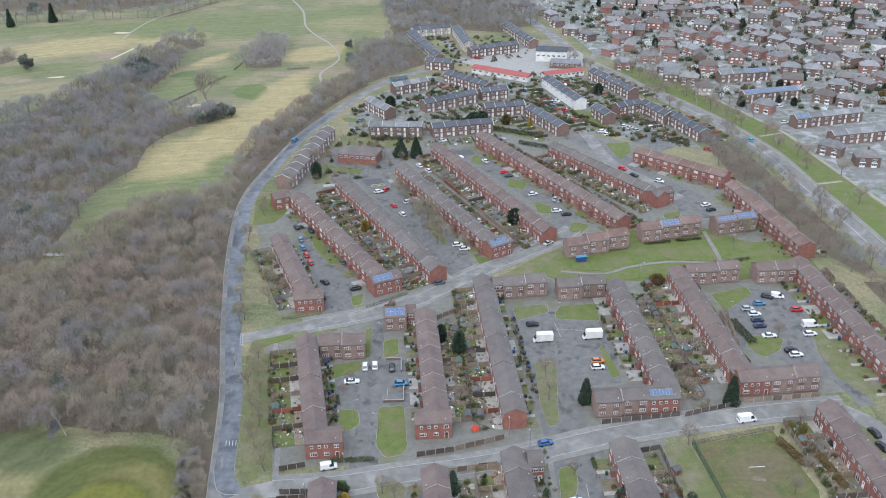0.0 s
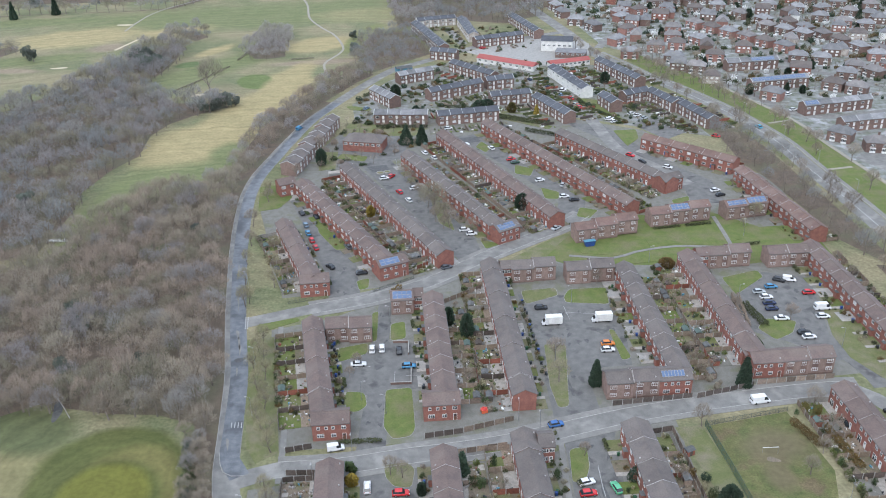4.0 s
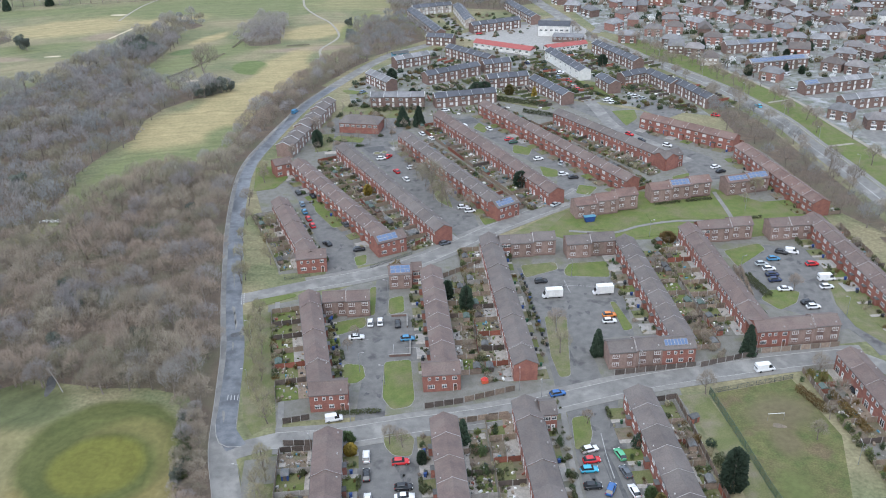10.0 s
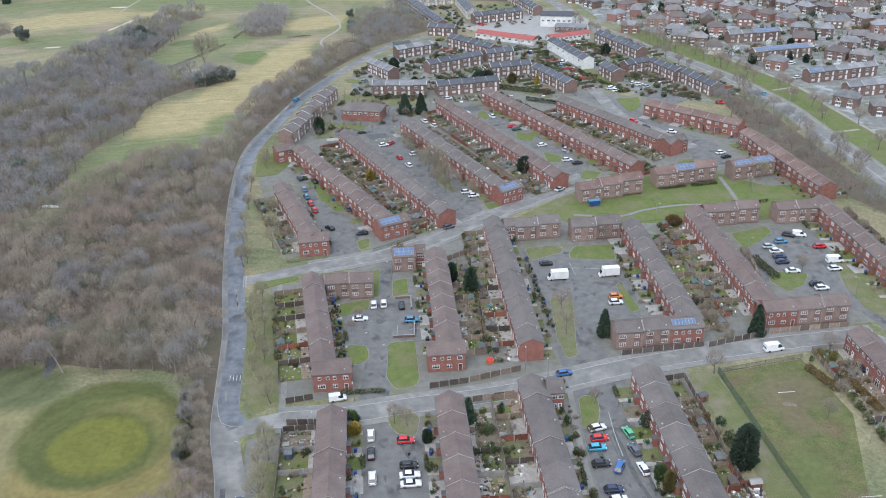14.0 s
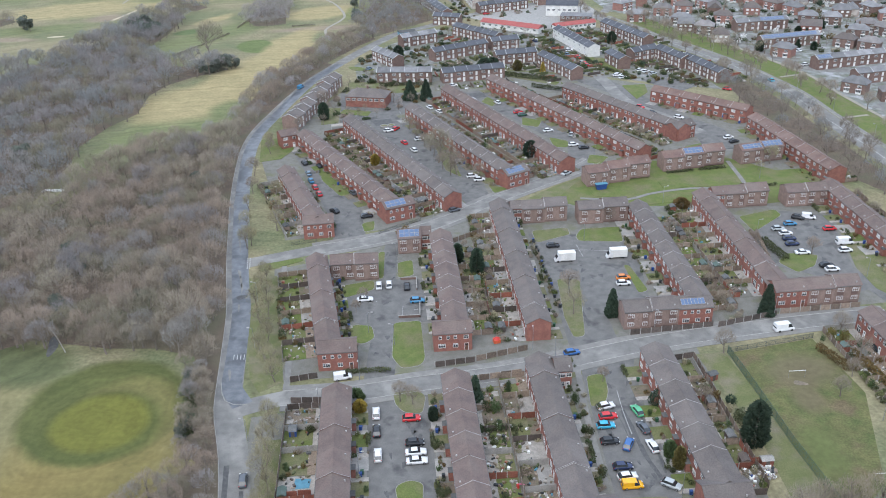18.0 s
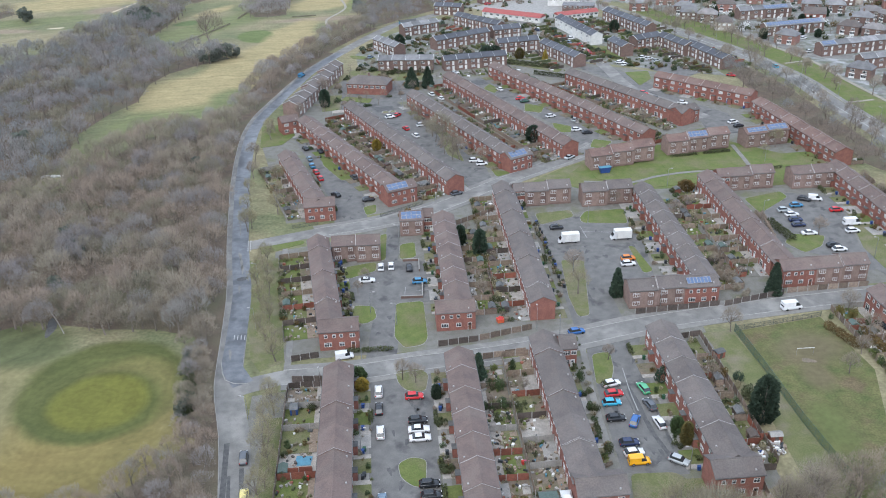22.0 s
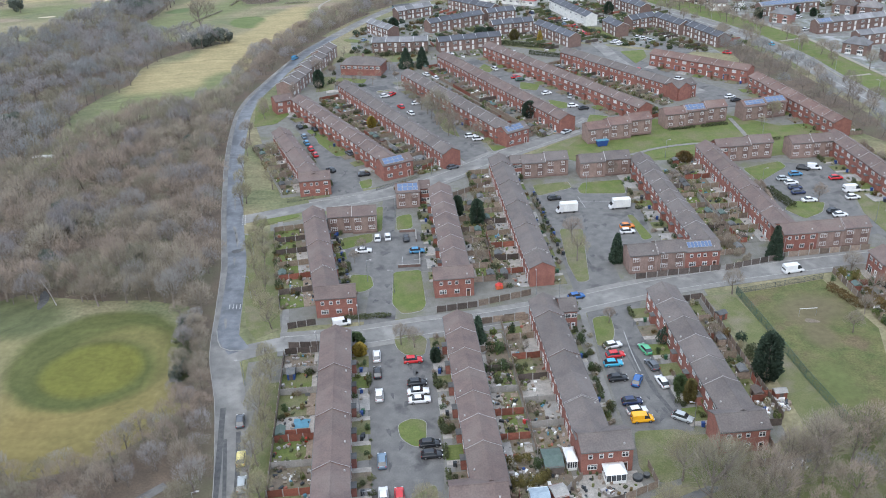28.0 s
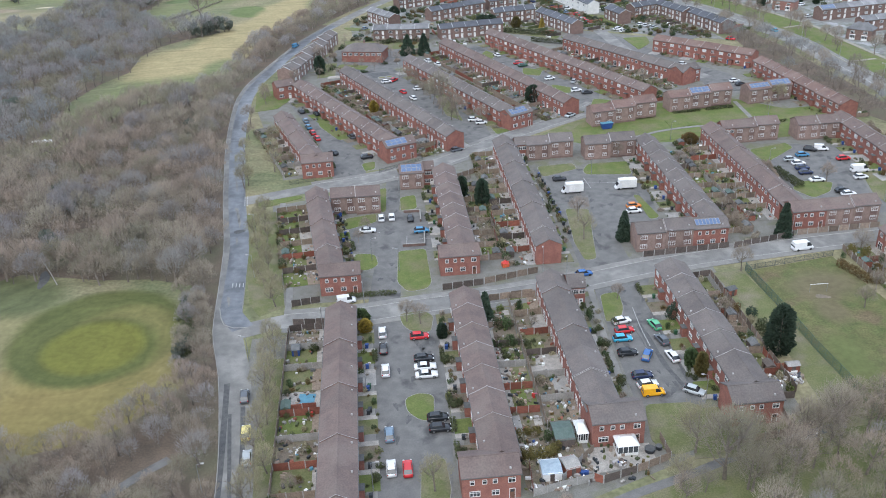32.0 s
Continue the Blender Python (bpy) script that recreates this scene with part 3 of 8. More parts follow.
    if vents:
        bm_box(bm, w * 0.82, 0.55, EAVE + 0.35, w * 0.82 + 0.3, 0.85, EAVE + 0.72, 1)
    bmesh.ops.recalc_face_normals(bm, faces=bm.faces[:])
    return mesh_of("roof", bm, M[roof], M["board" if boards else "verge"], M["felt"])


def wall_mesh(w, d, brick, panel):
    """Four walls with gables, and a string course in the panel's tone."""
    bm = bmesh.new()
    p = [(0, 0), (w, 0), (w, d), (0, d)]
    lo = [bm.verts.new((x, y, -0.3)) for x, y in p]
    hi = [bm.verts.new((x, y, EAVE)) for x, y in p]
    g = [bm.verts.new((x, d / 2, EAVE + RISE)) for x in (0, w)]
    for i in range(4):
        j = (i + 1) % 4
        if i in (1, 3):
            bm.faces.new((lo[i], lo[j], hi[j], g[1] if i == 1 else g[0], hi[i]))
        else:
            bm.faces.new((lo[i], lo[j], hi[j], hi[i]))
    bm_box(bm, 0.02, -0.03, -0.3, w - 0.02, d + 0.03, 0.25, 1)
    if panel:
        for y0, y1 in ((-0.035, 0.01), (d - 0.01, d + 0.035)):
            bm_box(bm, w * 0.10, y0, 0.75, w * 0.36, y1, 4.7, 1)
            bm_box(bm, w * 0.64, y0, 0.75, w * 0.90, y1, 4.7, 1)
    return mesh_of("wall", bm, M[brick], M["brick_dark" if panel else brick])


def house(w, d, brick, roof, style, ends, seed, seen):
    """One house of a terrace: its front stands on y = 0 and looks to -y; x runs along the street. seen: the side on the open court."""
    r = random.Random(seed)
    h = new("terraced_house")
    part("wall", wall_mesh(w, d, brick, style == "block"), h)
    part("roof", roof_mesh(w, d, roof, ends, style != "far", style == "far"), h)
    back = lambda x, z: pose(w - x, d, z, 0, 0, 180)
    front = lambda x, z: pose(x, 0, z)
    if style == "far":
        side = front if seen else back
        part("panel", FAR_PANEL, h, "white cladding panel", side(w * 0.62, 0.0))
        for x, z, k in ((w * 0.12, 3.3, "big"), (w * 0.15, 0.9, "curtained")):
            part("window", WIN[k], h, "", side(x, z))
        return h
    if style == "block":
        side, other = (front, back) if seen else (back, front)
        for z in (0.95, 3.35):
            part("window", WIN["big" if r.random() < 0.7 else "curtained"], h, "", side(w * 0.23 - 0.85, z))
            part("window", WIN["mid" if r.random() < 0.6 else "big"], h, "", side(w * 0.77 - 0.7, z))
        part("door", r.choice(DOORS), h, "", other(w * 0.5, 0.02))
        part("window", WIN["big"], h, "", other(w * 0.23 - 0.85, 3.35))
        return h
    if style == "end":
        for k, x, z in (("small", 0.13, 3.45), ("small", 0.34, 3.45), ("small", 0.52, 3.45), ("mid", 0.78, 3.35), ("big", 0.12, 1.0), ("mid", 0.5, 1.0)):
            part("window", WIN[k], h, "", front(w * x, z))
        part("door", DOORS[1], h, "", front(w * 0.80, 0.02))
        part("window", WIN["mid"], h, "", back(w * 0.2, 3.4))
        return h
    part("door", r.choice(DOORS), h, "", front(w * 0.62, 0.02))
    part("window", WIN[r.choice(("big", "curtained"))], h, "", front(w * 0.12, 3.35))
    if seen:
        part("window", WIN["mid"], h, "", front(w * 0.64, 3.4))
        part("window", WIN["big"], h, "", front(w * 0.10, 0.95))
    if style == "store":
        if brick not in STORES:
            STORES[brick] = store_mesh(brick)
        part("porch", STORES[brick], h, "brick store with a flat felt roof", front(w * 0.70 + 0.4, 0))
    if not seen:
        part("window", WIN["mid"], h, "", back(w * 0.12, 3.4))
    part("window", WIN[r.choice(("patio", "patio", "big"))], h, "", back(w * 0.12, 0.05))
    if not seen:
        part("window", WIN["small"], h, "", back(w * 0.45, 3.5))
        part("window", WIN["mid"], h, "", back(w * 0.70, 3.4))
        part("door", DOORS[0], h, "", back(w * 0.52, 0.02))
    return h


def terrace(at, hdg, n, w, d=6.1, brick="brick_red", roof="roof_brown", style="store", flip=False, open_ends=(True, True), step=0.0, label="", group="", garden=0.0, yard=0.0, fancy=True, back=0.0):
    """n houses from a corner on, along the heading; they lie to the left of it, with the front on the line."""
    x, y = at
    base = pose(x, y, 0, 0, 0, hdg)
    out = base.to_3x3() @ Vector((0, -1, 0))
    for i in range(n):
        ends = tuple("mid" if i != k else ("open" if o else "join") for k, o in ((0, open_ends[0]), (n - 1, open_ends[1])))
        m = base @ pose(i * w, i * back, i * step if style == "block" else step * (i % 2) - step * 0.5)
        seen = out.dot(Vector((0, 0, 0)) - m @ Vector((w / 2, d / 2, 0))) > 0
        variant = (w, d, brick, roof, style, ends, i % 3, seen)
        if variant in PROTO:
            h = copy_thing(PROTO[variant], m)
        else:
            h = PROTO[variant] = house(w, d, brick, roof, style, ends, i % 3 + int(w * 10), seen)
            h.matrix_basis = m
        if garden or yard:
            PLOTS.append((base @ pose(i * w, 0, 0), w, d, garden, yard, fancy))
        tagged(h, label or "two-storey terraced house in red brick under brown tiles", "house", group or "terraced houses")


RED = "two-storey red brick terraced house under brown tiles"
REDG = "two-storey red brick terraced house under grey-brown tiles"
BLK = "two-storey brown brick house with dark panels and white windows"
DOWN = TURN - 90
# rows below the lower street: front corner, heading, count, frontage
terrace(grid(-14.55, 79.7), TURN + 90, 11, 7.37, label=RED, step=0.16, garden=8.6, yard=3.6)
terrace(grid(6.1, 163.0), DOWN, 7, 7.36, label=RED, step=0.16, open_ends=(True, False), garden=6.9, yard=3.4)
terrace(grid(2.2, 104.9), TURN, 1, 9.5, label="red brick end house set across its terrace", style="end")
terrace(grid(32.1, 121.4), TURN + 90, 6, 7.63, roof="roof_grey", label=REDG, step=0.16, open_ends=(False, True), garden=6.6, yard=3.2)
terrace(grid(25.95, 115.2), TURN, 1, 9.2, roof="roof_grey", label="red brick end house under grey tiles with a garden", style="end")
terrace(grid(32.05, 161.4), TURN, 1, 3.7, 5.7, roof="roof_grey", label="small red brick side wing of a terrace", style="back")
terrace(grid(53.6, 168.3), DOWN, 6, 7.45, 6.6, roof="roof_grey", label=REDG, step=0.16, open_ends=(True, False), garden=6.2, yard=4.2)
terrace(grid(51.5, 117.2), TURN, 1, 9.2, roof="roof_grey", label="red brick end house under grey tiles beside bare trees", style="end")
# between the two streets
terrace((-32.0, 179.6), 101.0, 6, 7.2, 5.7, label=RED, step=0.12, open_ends=(False, True), garden=8.6, yard=4.0)
terrace(grid(-22.7, 175.0), TURN, 1, 9.3, label="red brick end house set across its terrace", style="end")
terrace(grid(-21.0, 219.2), TURN, 2, 6.7, back=-0.9, brick="brick_brown", label=BLK, style="block", step=0.3)
terrace(grid(8.3, 235.2), DOWN, 7, 7.0, label=RED, step=0.1, open_ends=(True, False), garden=6.8, yard=3.6)
terrace(grid(5.4, 180.0), TURN, 1, 9.5, label="red brick end house set across its terrace", style="end")
terrace(grid(-1.5, 233.0), TURN, 1, 6.9, brick="brick_brown", label="brown brick house with solar panels on its roof", style="block")
terrace(grid(5.5, 235.0), TURN, 1, 3.0, 4.2, label="low brick link between two houses", style="back")
terrace(grid(34.9, 182.0), TURN + 90, 10, 7.28, label=REDG, roof="roof_grey", step=0.14, garden=6.8, yard=3.2)
terrace(grid(38.4, 248.7), TURN, 2, 7.3, back=0.5, brick="brick_brown", roof="roof_grey", label=BLK, style="block", step=0.3)
terrace(grid(35.0, 249.6), TURN, 1, 3.4, 4.6, roof="roof_grey", label="narrow red brick link between two houses", style="back")
terrace(grid(72.3, 247.9), DOWN, 8, 7.18, 5.8, roof="roof_grey", label=REDG, step=0.12, open_ends=(True, False), garden=8.2, yard=4.5)
terrace(grid(56.1, 245.9), TURN, 2, 7.9, back=0.5, brick="brick_brown", roof="roof_grey", label=BLK, style="block", step=0.3)
terrace(grid(54.2, 184.3), TURN, 2, 7.0, brick="brick_brown", roof="roof_grey", label=BLK, style="block", step=0.35)
terrace(grid(68.2, 184.3), TURN, 1, 8.8, roof="roof_grey", label="red brick end house with solar panels", style="end")
terrace(grid(101.3, 196.0), TURN + 90, 8, 7.22, label=RED, step=0.12, open_ends=(False, True), garden=8.2, yard=3.0)
terrace(grid(95.6, 189.6), TURN, 1, 9.0, label="red brick end house set across its terrace", style="end")
terrace(grid(104.6, 189.8), TURN, 2, 7.0, brick="brick_brown", label=BLK, style="block", step=0.35)
terrace(grid(101.3, 251.4), TURN, 1, 3.8, 5.0, label="red brick link between two houses", style="back")
terrace(grid(105.1, 251.2), TURN, 2, 7.3, back=0.4, brick="brick_brown", label=BLK, style="block", step=0.35)
terrace(grid(125.2, 249.8), TURN, 2, 6.8, brick="brick_brown", label=BLK, style="block", step=0.1)
terrace(grid(138.9, 256.3), DOWN, 10, 7.2, label=RED, step=0.12, garden=7.5, yard=5.0)
terrace(grid(118.0, 113.0), TURN + 90, 9, 7.2, 6.4, label=RED, step=0.1, garden=8.5, yard=2.5)
# above the upper street
terrace((-44.0, 249.5), 111.5, 6, 7.3, 5.8, label=RED, step=0.12, open_ends=(False, True), garden=7.0, yard=3.0)
terrace((-50.0, 243.2), 8.0, 1, 9.4, label="red brick end house set across its terrace", style="end")
terrace((-63.9, 325.0), -60.6, 10, 7.6, label=RED, step=0.06, open_ends=(True, False), garden=8.0, yard=4.0, fancy=False)
terrace((-24.9, 253.0), 26.5, 1, 10.2, label="red brick end house with solar panels", style="end")
terrace((-69.8, 322.6), 26.5, 1, 7.0, 6.0, label="red brick end wing of a terrace", style="back")
terrace((-0.6, 264.2), 117.4, 12, 7.55, label=REDG, roof="roof_grey", step=0.06, garden=8.5, yard=2.5, fancy=False)
terrace((-22.7, 355.0), -63.6, 11, 7.35, label=REDG, roof="roof_grey", step=0.06, open_ends=(True, False), garden=7.6, yard=4.0, fancy=False)
terrace((15.6, 278.2), 33.0, 1, 9.4, label="red brick end house with solar panels", roof="roof_grey", style="end")
terrace((40.7, 292.8), 115.3, 13, 7.7, label=RED, step=0.06, garden=7.6, yard=2.5, fancy=False)
terrace((13.4, 394.3), -61.6, 14, 7.7, label=RED, step=0.06, garden=8.0, yard=4.0, fancy=False)
terrace((89.5, 323.9), 122.8, 9, 7.75, label=REDG, roof="roof_grey", step=0.06, open_ends=(True, True), garden=8.0, yard=2.5, fancy=False)
terrace((83.6, 320.8), 30.0, 1, 9.8, label="red brick end house set across its terrace", roof="roof_grey", style="end")
terrace((43.2, 278.8), 12.0, 3, 8.0, back=1.1, brick="brick_brown", roof="roof_rust", label=BLK, style="block", step=0.35)
terrace((72.2, 290.8), 10.5, 3, 7.8, back=0.4, brick="brick_brown", roof="roof_rust", label=BLK, style="block", step=0.35)
terrace((101.3, 295.9), 13.0, 2, 8.3, brick="brick_brown", roof="roof_rust", label=BLK, style="block", step=0.35)
terrace((114.6, 333.0), -79.5, 8, 7.2, 6.4, roof="roof_rust", label=RED, step=0.14, garden=5.0, yard=4.0, fancy=False)
terrace((84.0, 370.4), -43.4, 6, 7.4, roof="roof_rust", label=RED, step=0.06, garden=5.0, yard=4.0, fancy=False)

# slate-roofed streets beyond, and the houses along the upper road
SLATE = "small dark brick terraced house under dark slate-coloured tiles"


def far_row(p, q, brick="brick_dark", roof="roof_slate", label=SLATE, w=6.0, d=6.4, step=0.1, style="far"):
    n = max(1, round(math.dist(p, q) / w))
    terrace(p, math.degrees(math.atan2(q[1] - p[1], q[0] - p[0])), n, round(math.dist(p, q) / n, 1), d, brick, roof, style, label=label, step=step)


SLATE_ROWS = []


def slate_row(p, q, **kw):
    """A row under the ridge line from p to q."""
    d = kw.get("d", 6.4)
    n = math.dist(p, q)
    ox, oy = (q[1] - p[1]) / n * d / 2, -(q[0] - p[0]) / n * d / 2
    SLATE_ROWS.append((p, q))
    far_row((p[0] + ox, p[1] + oy), (q[0] + ox, q[1] + oy), **kw)


slate_row((57.5, 488), (71, 445.3), brick="render_white", label="white rendered terraced house under dark slate-coloured tiles")
slate_row((85.7, 501.6), (102.3, 462))
slate_row((87.5, 435.8), (101, 443))
slate_row((77.7, 436), (82.2, 421.5), w=7.2)
slate_row((103.5, 442), (112, 420.6))
slate_row((113, 425), (123.3, 395.5))
slate_row((19.5, 437.5), (40.2, 442))
slate_row((43.5, 435.5), (57, 406))
slate_row((-12.5, 445.4), (15.4, 462))
slate_row((18.4, 464.4), (33, 468.8))
slate_row((1, 501), (24, 474.5))
slate_row((-7.5, 408), (22.3, 415), roof="roof_slate")
slate_row((-30, 476.2), (-11.3, 486.5), roof="roof_hazed")
slate_row((-38, 412), (-12, 410.5), roof="roof_hazed", d=7.0)
slate_row((-41, 452), (-29, 434), roof="roof_hazed")
slate_row((-23.3, 606.8), (3.1, 615), brick="brick_pale")
slate_row((-23.7, 600), (-4, 537))
slate_row((-11.8, 528), (3.8, 522.8))
slate_row((7.8, 611), (15, 564), brick="brick_pale")
slate_row((14.9, 552.7), (45.8, 565.4))
slate_row((43.3, 618.8), (57.5, 570.6))
LONG_ROWS = dict(brick="brick_dark", roof="roof_hazed", w=7.0, d=6.1, label="dark brick terraced house with white windows and a grey roof")
for p, q in (((156.1, 491.7), (186.6, 496.9)), ((158.2, 454.2), (190.7, 461.8)), ((171.7, 414.4), (208.3, 424.2)), ((180.9, 390.7), (210, 397.5))):
    slate_row(p, q, **LONG_ROWS)
# the stepped row beside the road: each house turned a little against the row, and higher than the last
for i in range(8):
    t = i / 8
    terrace((-66.8 + 11.2 * t, 344.0 + 62 * t), 72.0, 1, 7.7, 7.0, "brick_brown", "roof_grey", "far", label="brick house with white panels in a stepped row", step=0.5 * (i % 3))

# ---- plants ----
def tree_arrays(h, r, seed, twigs, limbs=9, thick=1.0, rise=0.75):
    """Trunk and limbs, and the thin twigs of the crown, of one bare tree."""
    g = np.random.default_rng(seed)
    wood_v, wood_t, tw = [], [], []

    def tube(a, b, ra, rb, k=5):
        a, b = np.array(a, float), np.array(b, float)
        d = (b - a) / max(np.linalg.norm(b - a), 1e-6)
        s = np.cross(d, (0.3, 0.9, 0.2))
        s /= np.linalg.norm(s)
        q = np.cross(d, s)
        n = len(wood_v)
        for p, rad in ((a, ra), (b, rb)):
            for i in range(k):
                wood_v.append(p + rad * (s * math.cos(i * math.tau / k) + q * math.sin(i * math.tau / k)))
        for i in range(k):
            j = (i + 1) % k
            wood_t.append((n + i, n + j, n + k + j))
            wood_t.append((n + i, n + k + j, n + k + i))

    fork = h * g.uniform(0.22, 0.34)
    lean = g.normal(0, 0.03 * h, 2)
    top = np.array((lean[0], lean[1], fork))
    tube((0, 0, -0.2), top, 0.028 * h, 0.02 * h, 6)
    leader = np.array((lean[0] * 2, lean[1] * 2, h * 0.8))
    tube(top, leader, 0.018 * h, 0.005 * h, 4)
    tips = [leader]
    for i in range(limbs):
        a = math.tau * (i + g.uniform(-0.3, 0.3)) / limbs
        start = top + (leader - top) * g.uniform(0.0, 0.55)
        out = r * g.uniform(0.6, 0.95)
        mid = start + np.array((math.cos(a) * out * 0.5, math.sin(a) * out * 0.5, h * g.uniform(0.10, 0.2)))
        end = start + np.array((math.cos(a) * out, math.sin(a) * out, h * g.uniform(0.22, 0.5)))
        end[2] = min(end[2], h * 0.97)
        tube(start, mid, 0.011 * h, 0.007 * h, 4)
        tube(mid, end, 0.007 * h, 0.003 * h, 3)
        tips += [mid, end]
        for _ in range(4):
            b = mid + (end - mid) * g.uniform(0, 0.8) + g.normal(0, 0.02, 3)
            e = b + np.array((*g.normal(0, 0.3 * r, 2), h * g.uniform(0.06, 0.2)))
            tube(b, e, 0.0045 * h, 0.002 * h, 3)
            tips.append(e)
    # twigs fill a lumpy crown, thickest near its outside
    d = g.normal(size=(twigs, 3))
    d[:, 2] = np.abs(d[:, 2]) * 0.9 - 0.25
    d /= np.linalg.norm(d, axis=1)[:, None]
    lump = 1 + 0.2 * np.sin(3 * np.arctan2(d[:, 1], d[:, 0]) + seed) + 0.12 * np.sin(5 * np.arctan2(d[:, 1], d[:, 0]) + 2 * seed + 4 * d[:, 2])
    q = g.uniform(0.2, 1.0, twigs) ** 0.4
    mid_z = h * 0.58
    base = np.stack((d[:, 0] * r * lump * q, d[:, 1] * r * lump * q, mid_z + d[:, 2] * h * 0.42 * q), 1)
    go = d * 0.6 + g.normal(0, 0.38, (twigs, 3)) + np.array((0, 0, rise))
    go /= np.linalg.norm(go, axis=1)[:, None]
    size = g.uniform(0.06, 0.145, twigs)[:, None] * h
    side = np.cross(go, g.normal(size=(twigs, 3)))
    side /= np.linalg.norm(side, axis=1)[:, None]
    wide = g.uniform(0.0032, 0.0064, twigs)[:, None] * h * thick
    tv = np.stack((base - side * wide, base + side * wide, base + go * size), 1).reshape(-1, 3)
    tt = np.arange(twigs * 3).reshape(-1, 3)
    return np.array(wood_v), np.array(wood_t), tv, tt


def leaf_arrays(lumps, count, leaf, seed, droop=0.0):
    """Small leaf clumps over the skin of several ellipsoids (x, y, z, rx, ry, rz)."""
    g = np.random.default_rng(seed)
    vs = []
    area = np.array([b[3] * b[4] + b[4] * b[5] + b[3] * b[5] for b in lumps])
    for b, k in zip(lumps, np.maximum(20, (count * area / area.sum()).astype(int))):
        d = g.normal(size=(k, 3))
        d /= np.linalg.norm(d, axis=1)[:, None]
        p = np.array(b[:3]) + d * np.array(b[3:]) * g.uniform(0.72, 1.06, (k, 1))
        n = d + g.normal(0, 0.55, (k, 3))
        n[:, 2] -= droop
        s = np.cross(n, g.normal(size=(k, 3)))
        s /= np.linalg.norm(s, axis=1)[:, None] + 1e-9
        t = np.cross(n, s)
        t /= np.linalg.norm(t, axis=1)[:, None] + 1e-9
        z = leaf * g.uniform(0.6, 1.3, (k, 1))
        vs.append(np.stack((p - s * z, p + s * z * 0.9 + t * z * 0.2, p + t * z * 1.5), 1).reshape(-1, 3))
    v = np.concatenate(vs)
    return v, np.arange(len(v)).reshape(-1, 3)


def conifer_arrays(h, r, count, seed, column=False):
    g = np.random.default_rng(seed)
    z = g.uniform(0.04, 1.0, count) ** (1.0 if column else 1.15)
    round_top = np.sqrt(np.clip(1 - (np.clip(z - 0.3, 0, 1) / 0.7) ** 2.2, 0, 1)) * np.clip(0.72 + z, 0, 1)
    rad = r * (round_top if column else (1 - z) ** 0.8) * g.uniform(0.76, 1.06, count)
    a = g.uniform(0, math.tau, count)
    rad *= 1 + 0.13 * np.sin(4 * a + seed + 7 * z) + 0.1 * np.sin(23 * z + seed)
    p = np.stack((rad * np.cos(a), rad * np.sin(a), z * h), 1)
    out = np.stack((np.cos(a), np.sin(a), np.full(count, 0.5 if column else -0.25)), 1) + g.normal(0, 0.35, (count, 3))
    out /= np.linalg.norm(out, axis=1)[:, None]
    s = np.cross(out, g.normal(size=(count, 3)))
    s /= np.linalg.norm(s, axis=1)[:, None]
    k = g.uniform(0.6, 1.3, (count, 1)) * (0.30 + 0.02 * h)
    v = np.stack((p - s * k * 0.5, p + s * k * 0.5, p + out * k * 1.2), 1).reshape(-1, 3)
    return v, np.arange(len(v)).reshape(-1, 3)


BARE = [tree_arrays(h, r, s, k, 10, 0.62) for h, r, s, k in ((9.5, 3.5, 1, 1450), (8.5, 3.0, 2, 1300), (10.5, 3.6, 3, 1550), (7.5, 3.0, 4, 1250), (9.0, 2.7, 5, 1200))]
BARE_THIN = [tree_arrays(h, r, s, k, 8, 0.72, 0.9) for h, r, s, k in ((7.4, 2.4, 11, 1300), (6.6, 2.2, 12, 1150), (8.0, 2.6, 13, 1400))]
BARE_WOOD = [tree_arrays(h, r, s, k, 6, 0.95, 0.9) for h, r, s, k in ((9.0, 3.5, 21, 980), (8.2, 3.2, 22, 900), (9.8, 3.6, 23, 1040), (7.2, 3.3, 24, 880), (8.6, 2.9, 25, 820))]
BARE_FAR = [tree_arrays(h, r, s, k, 4, 1.9, 0.9) for h, r, s, k in ((9.0, 3.6, 26, 430), (8.2, 3.3, 27, 400), (9.8, 3.7, 28, 460), (7.2, 3.5, 29, 400))]
BARE_SMALL = [tree_arrays(h, r, s, k, 4) for h, r, s, k in ((8.0, 2.6, 31, 230), (7.0, 2.9, 32, 210), (9.0, 2.7, 33, 250))]
TREE_PROTO = {}


def bare_tree(x, y, kind="bare", size=1.0, twig="twig", which=0, label=""):
    pool = BARE if kind == "bare" else BARE_THIN
    which %= len(pool)
    spin = (x * 37.1 + y * 11.3) % 360
    m = pose(x, y, 0, 0, 0, spin) @ Matrix.Scale(size, 4)
    k = (kind, which, twig)
    if k in TREE_PROTO:
        t = copy_thing(TREE_PROTO[k], m)
    else:
        t = TREE_PROTO[k] = new("bare_tree")
        wv, wt, tv, tt = pool[which]
        part("trunk", np_mesh("trunk", wv, wt, M["bark"]), t)
        part("crown", np_mesh("crown", tv, tt, M[twig]), t, "leafless crown of fine twigs")
        t.matrix_basis = m
    tagged(t, label or ("leafless tree with a brown twiggy crown" if twig != "twig_green" else "leafless tree with greenish lichen twigs"), "tree", "bare trees")


def conifer(x, y, h, r, column=False, material="conifer", label="dark green conifer with a dense pointed crown"):
    t = new("conifer")
    bm = bmesh.new()
    bm_tube(bm, (0, 0, -0.2), (0, 0, h * 0.8), 0.03 * h, 0.01 * h, 6)
    part("trunk", mesh_of("trunk", bm, M["bark"]), t)
    v, tr = conifer_arrays(h, r, int(1200 + 320 * h), int(x * 7 + y) % 997, column)
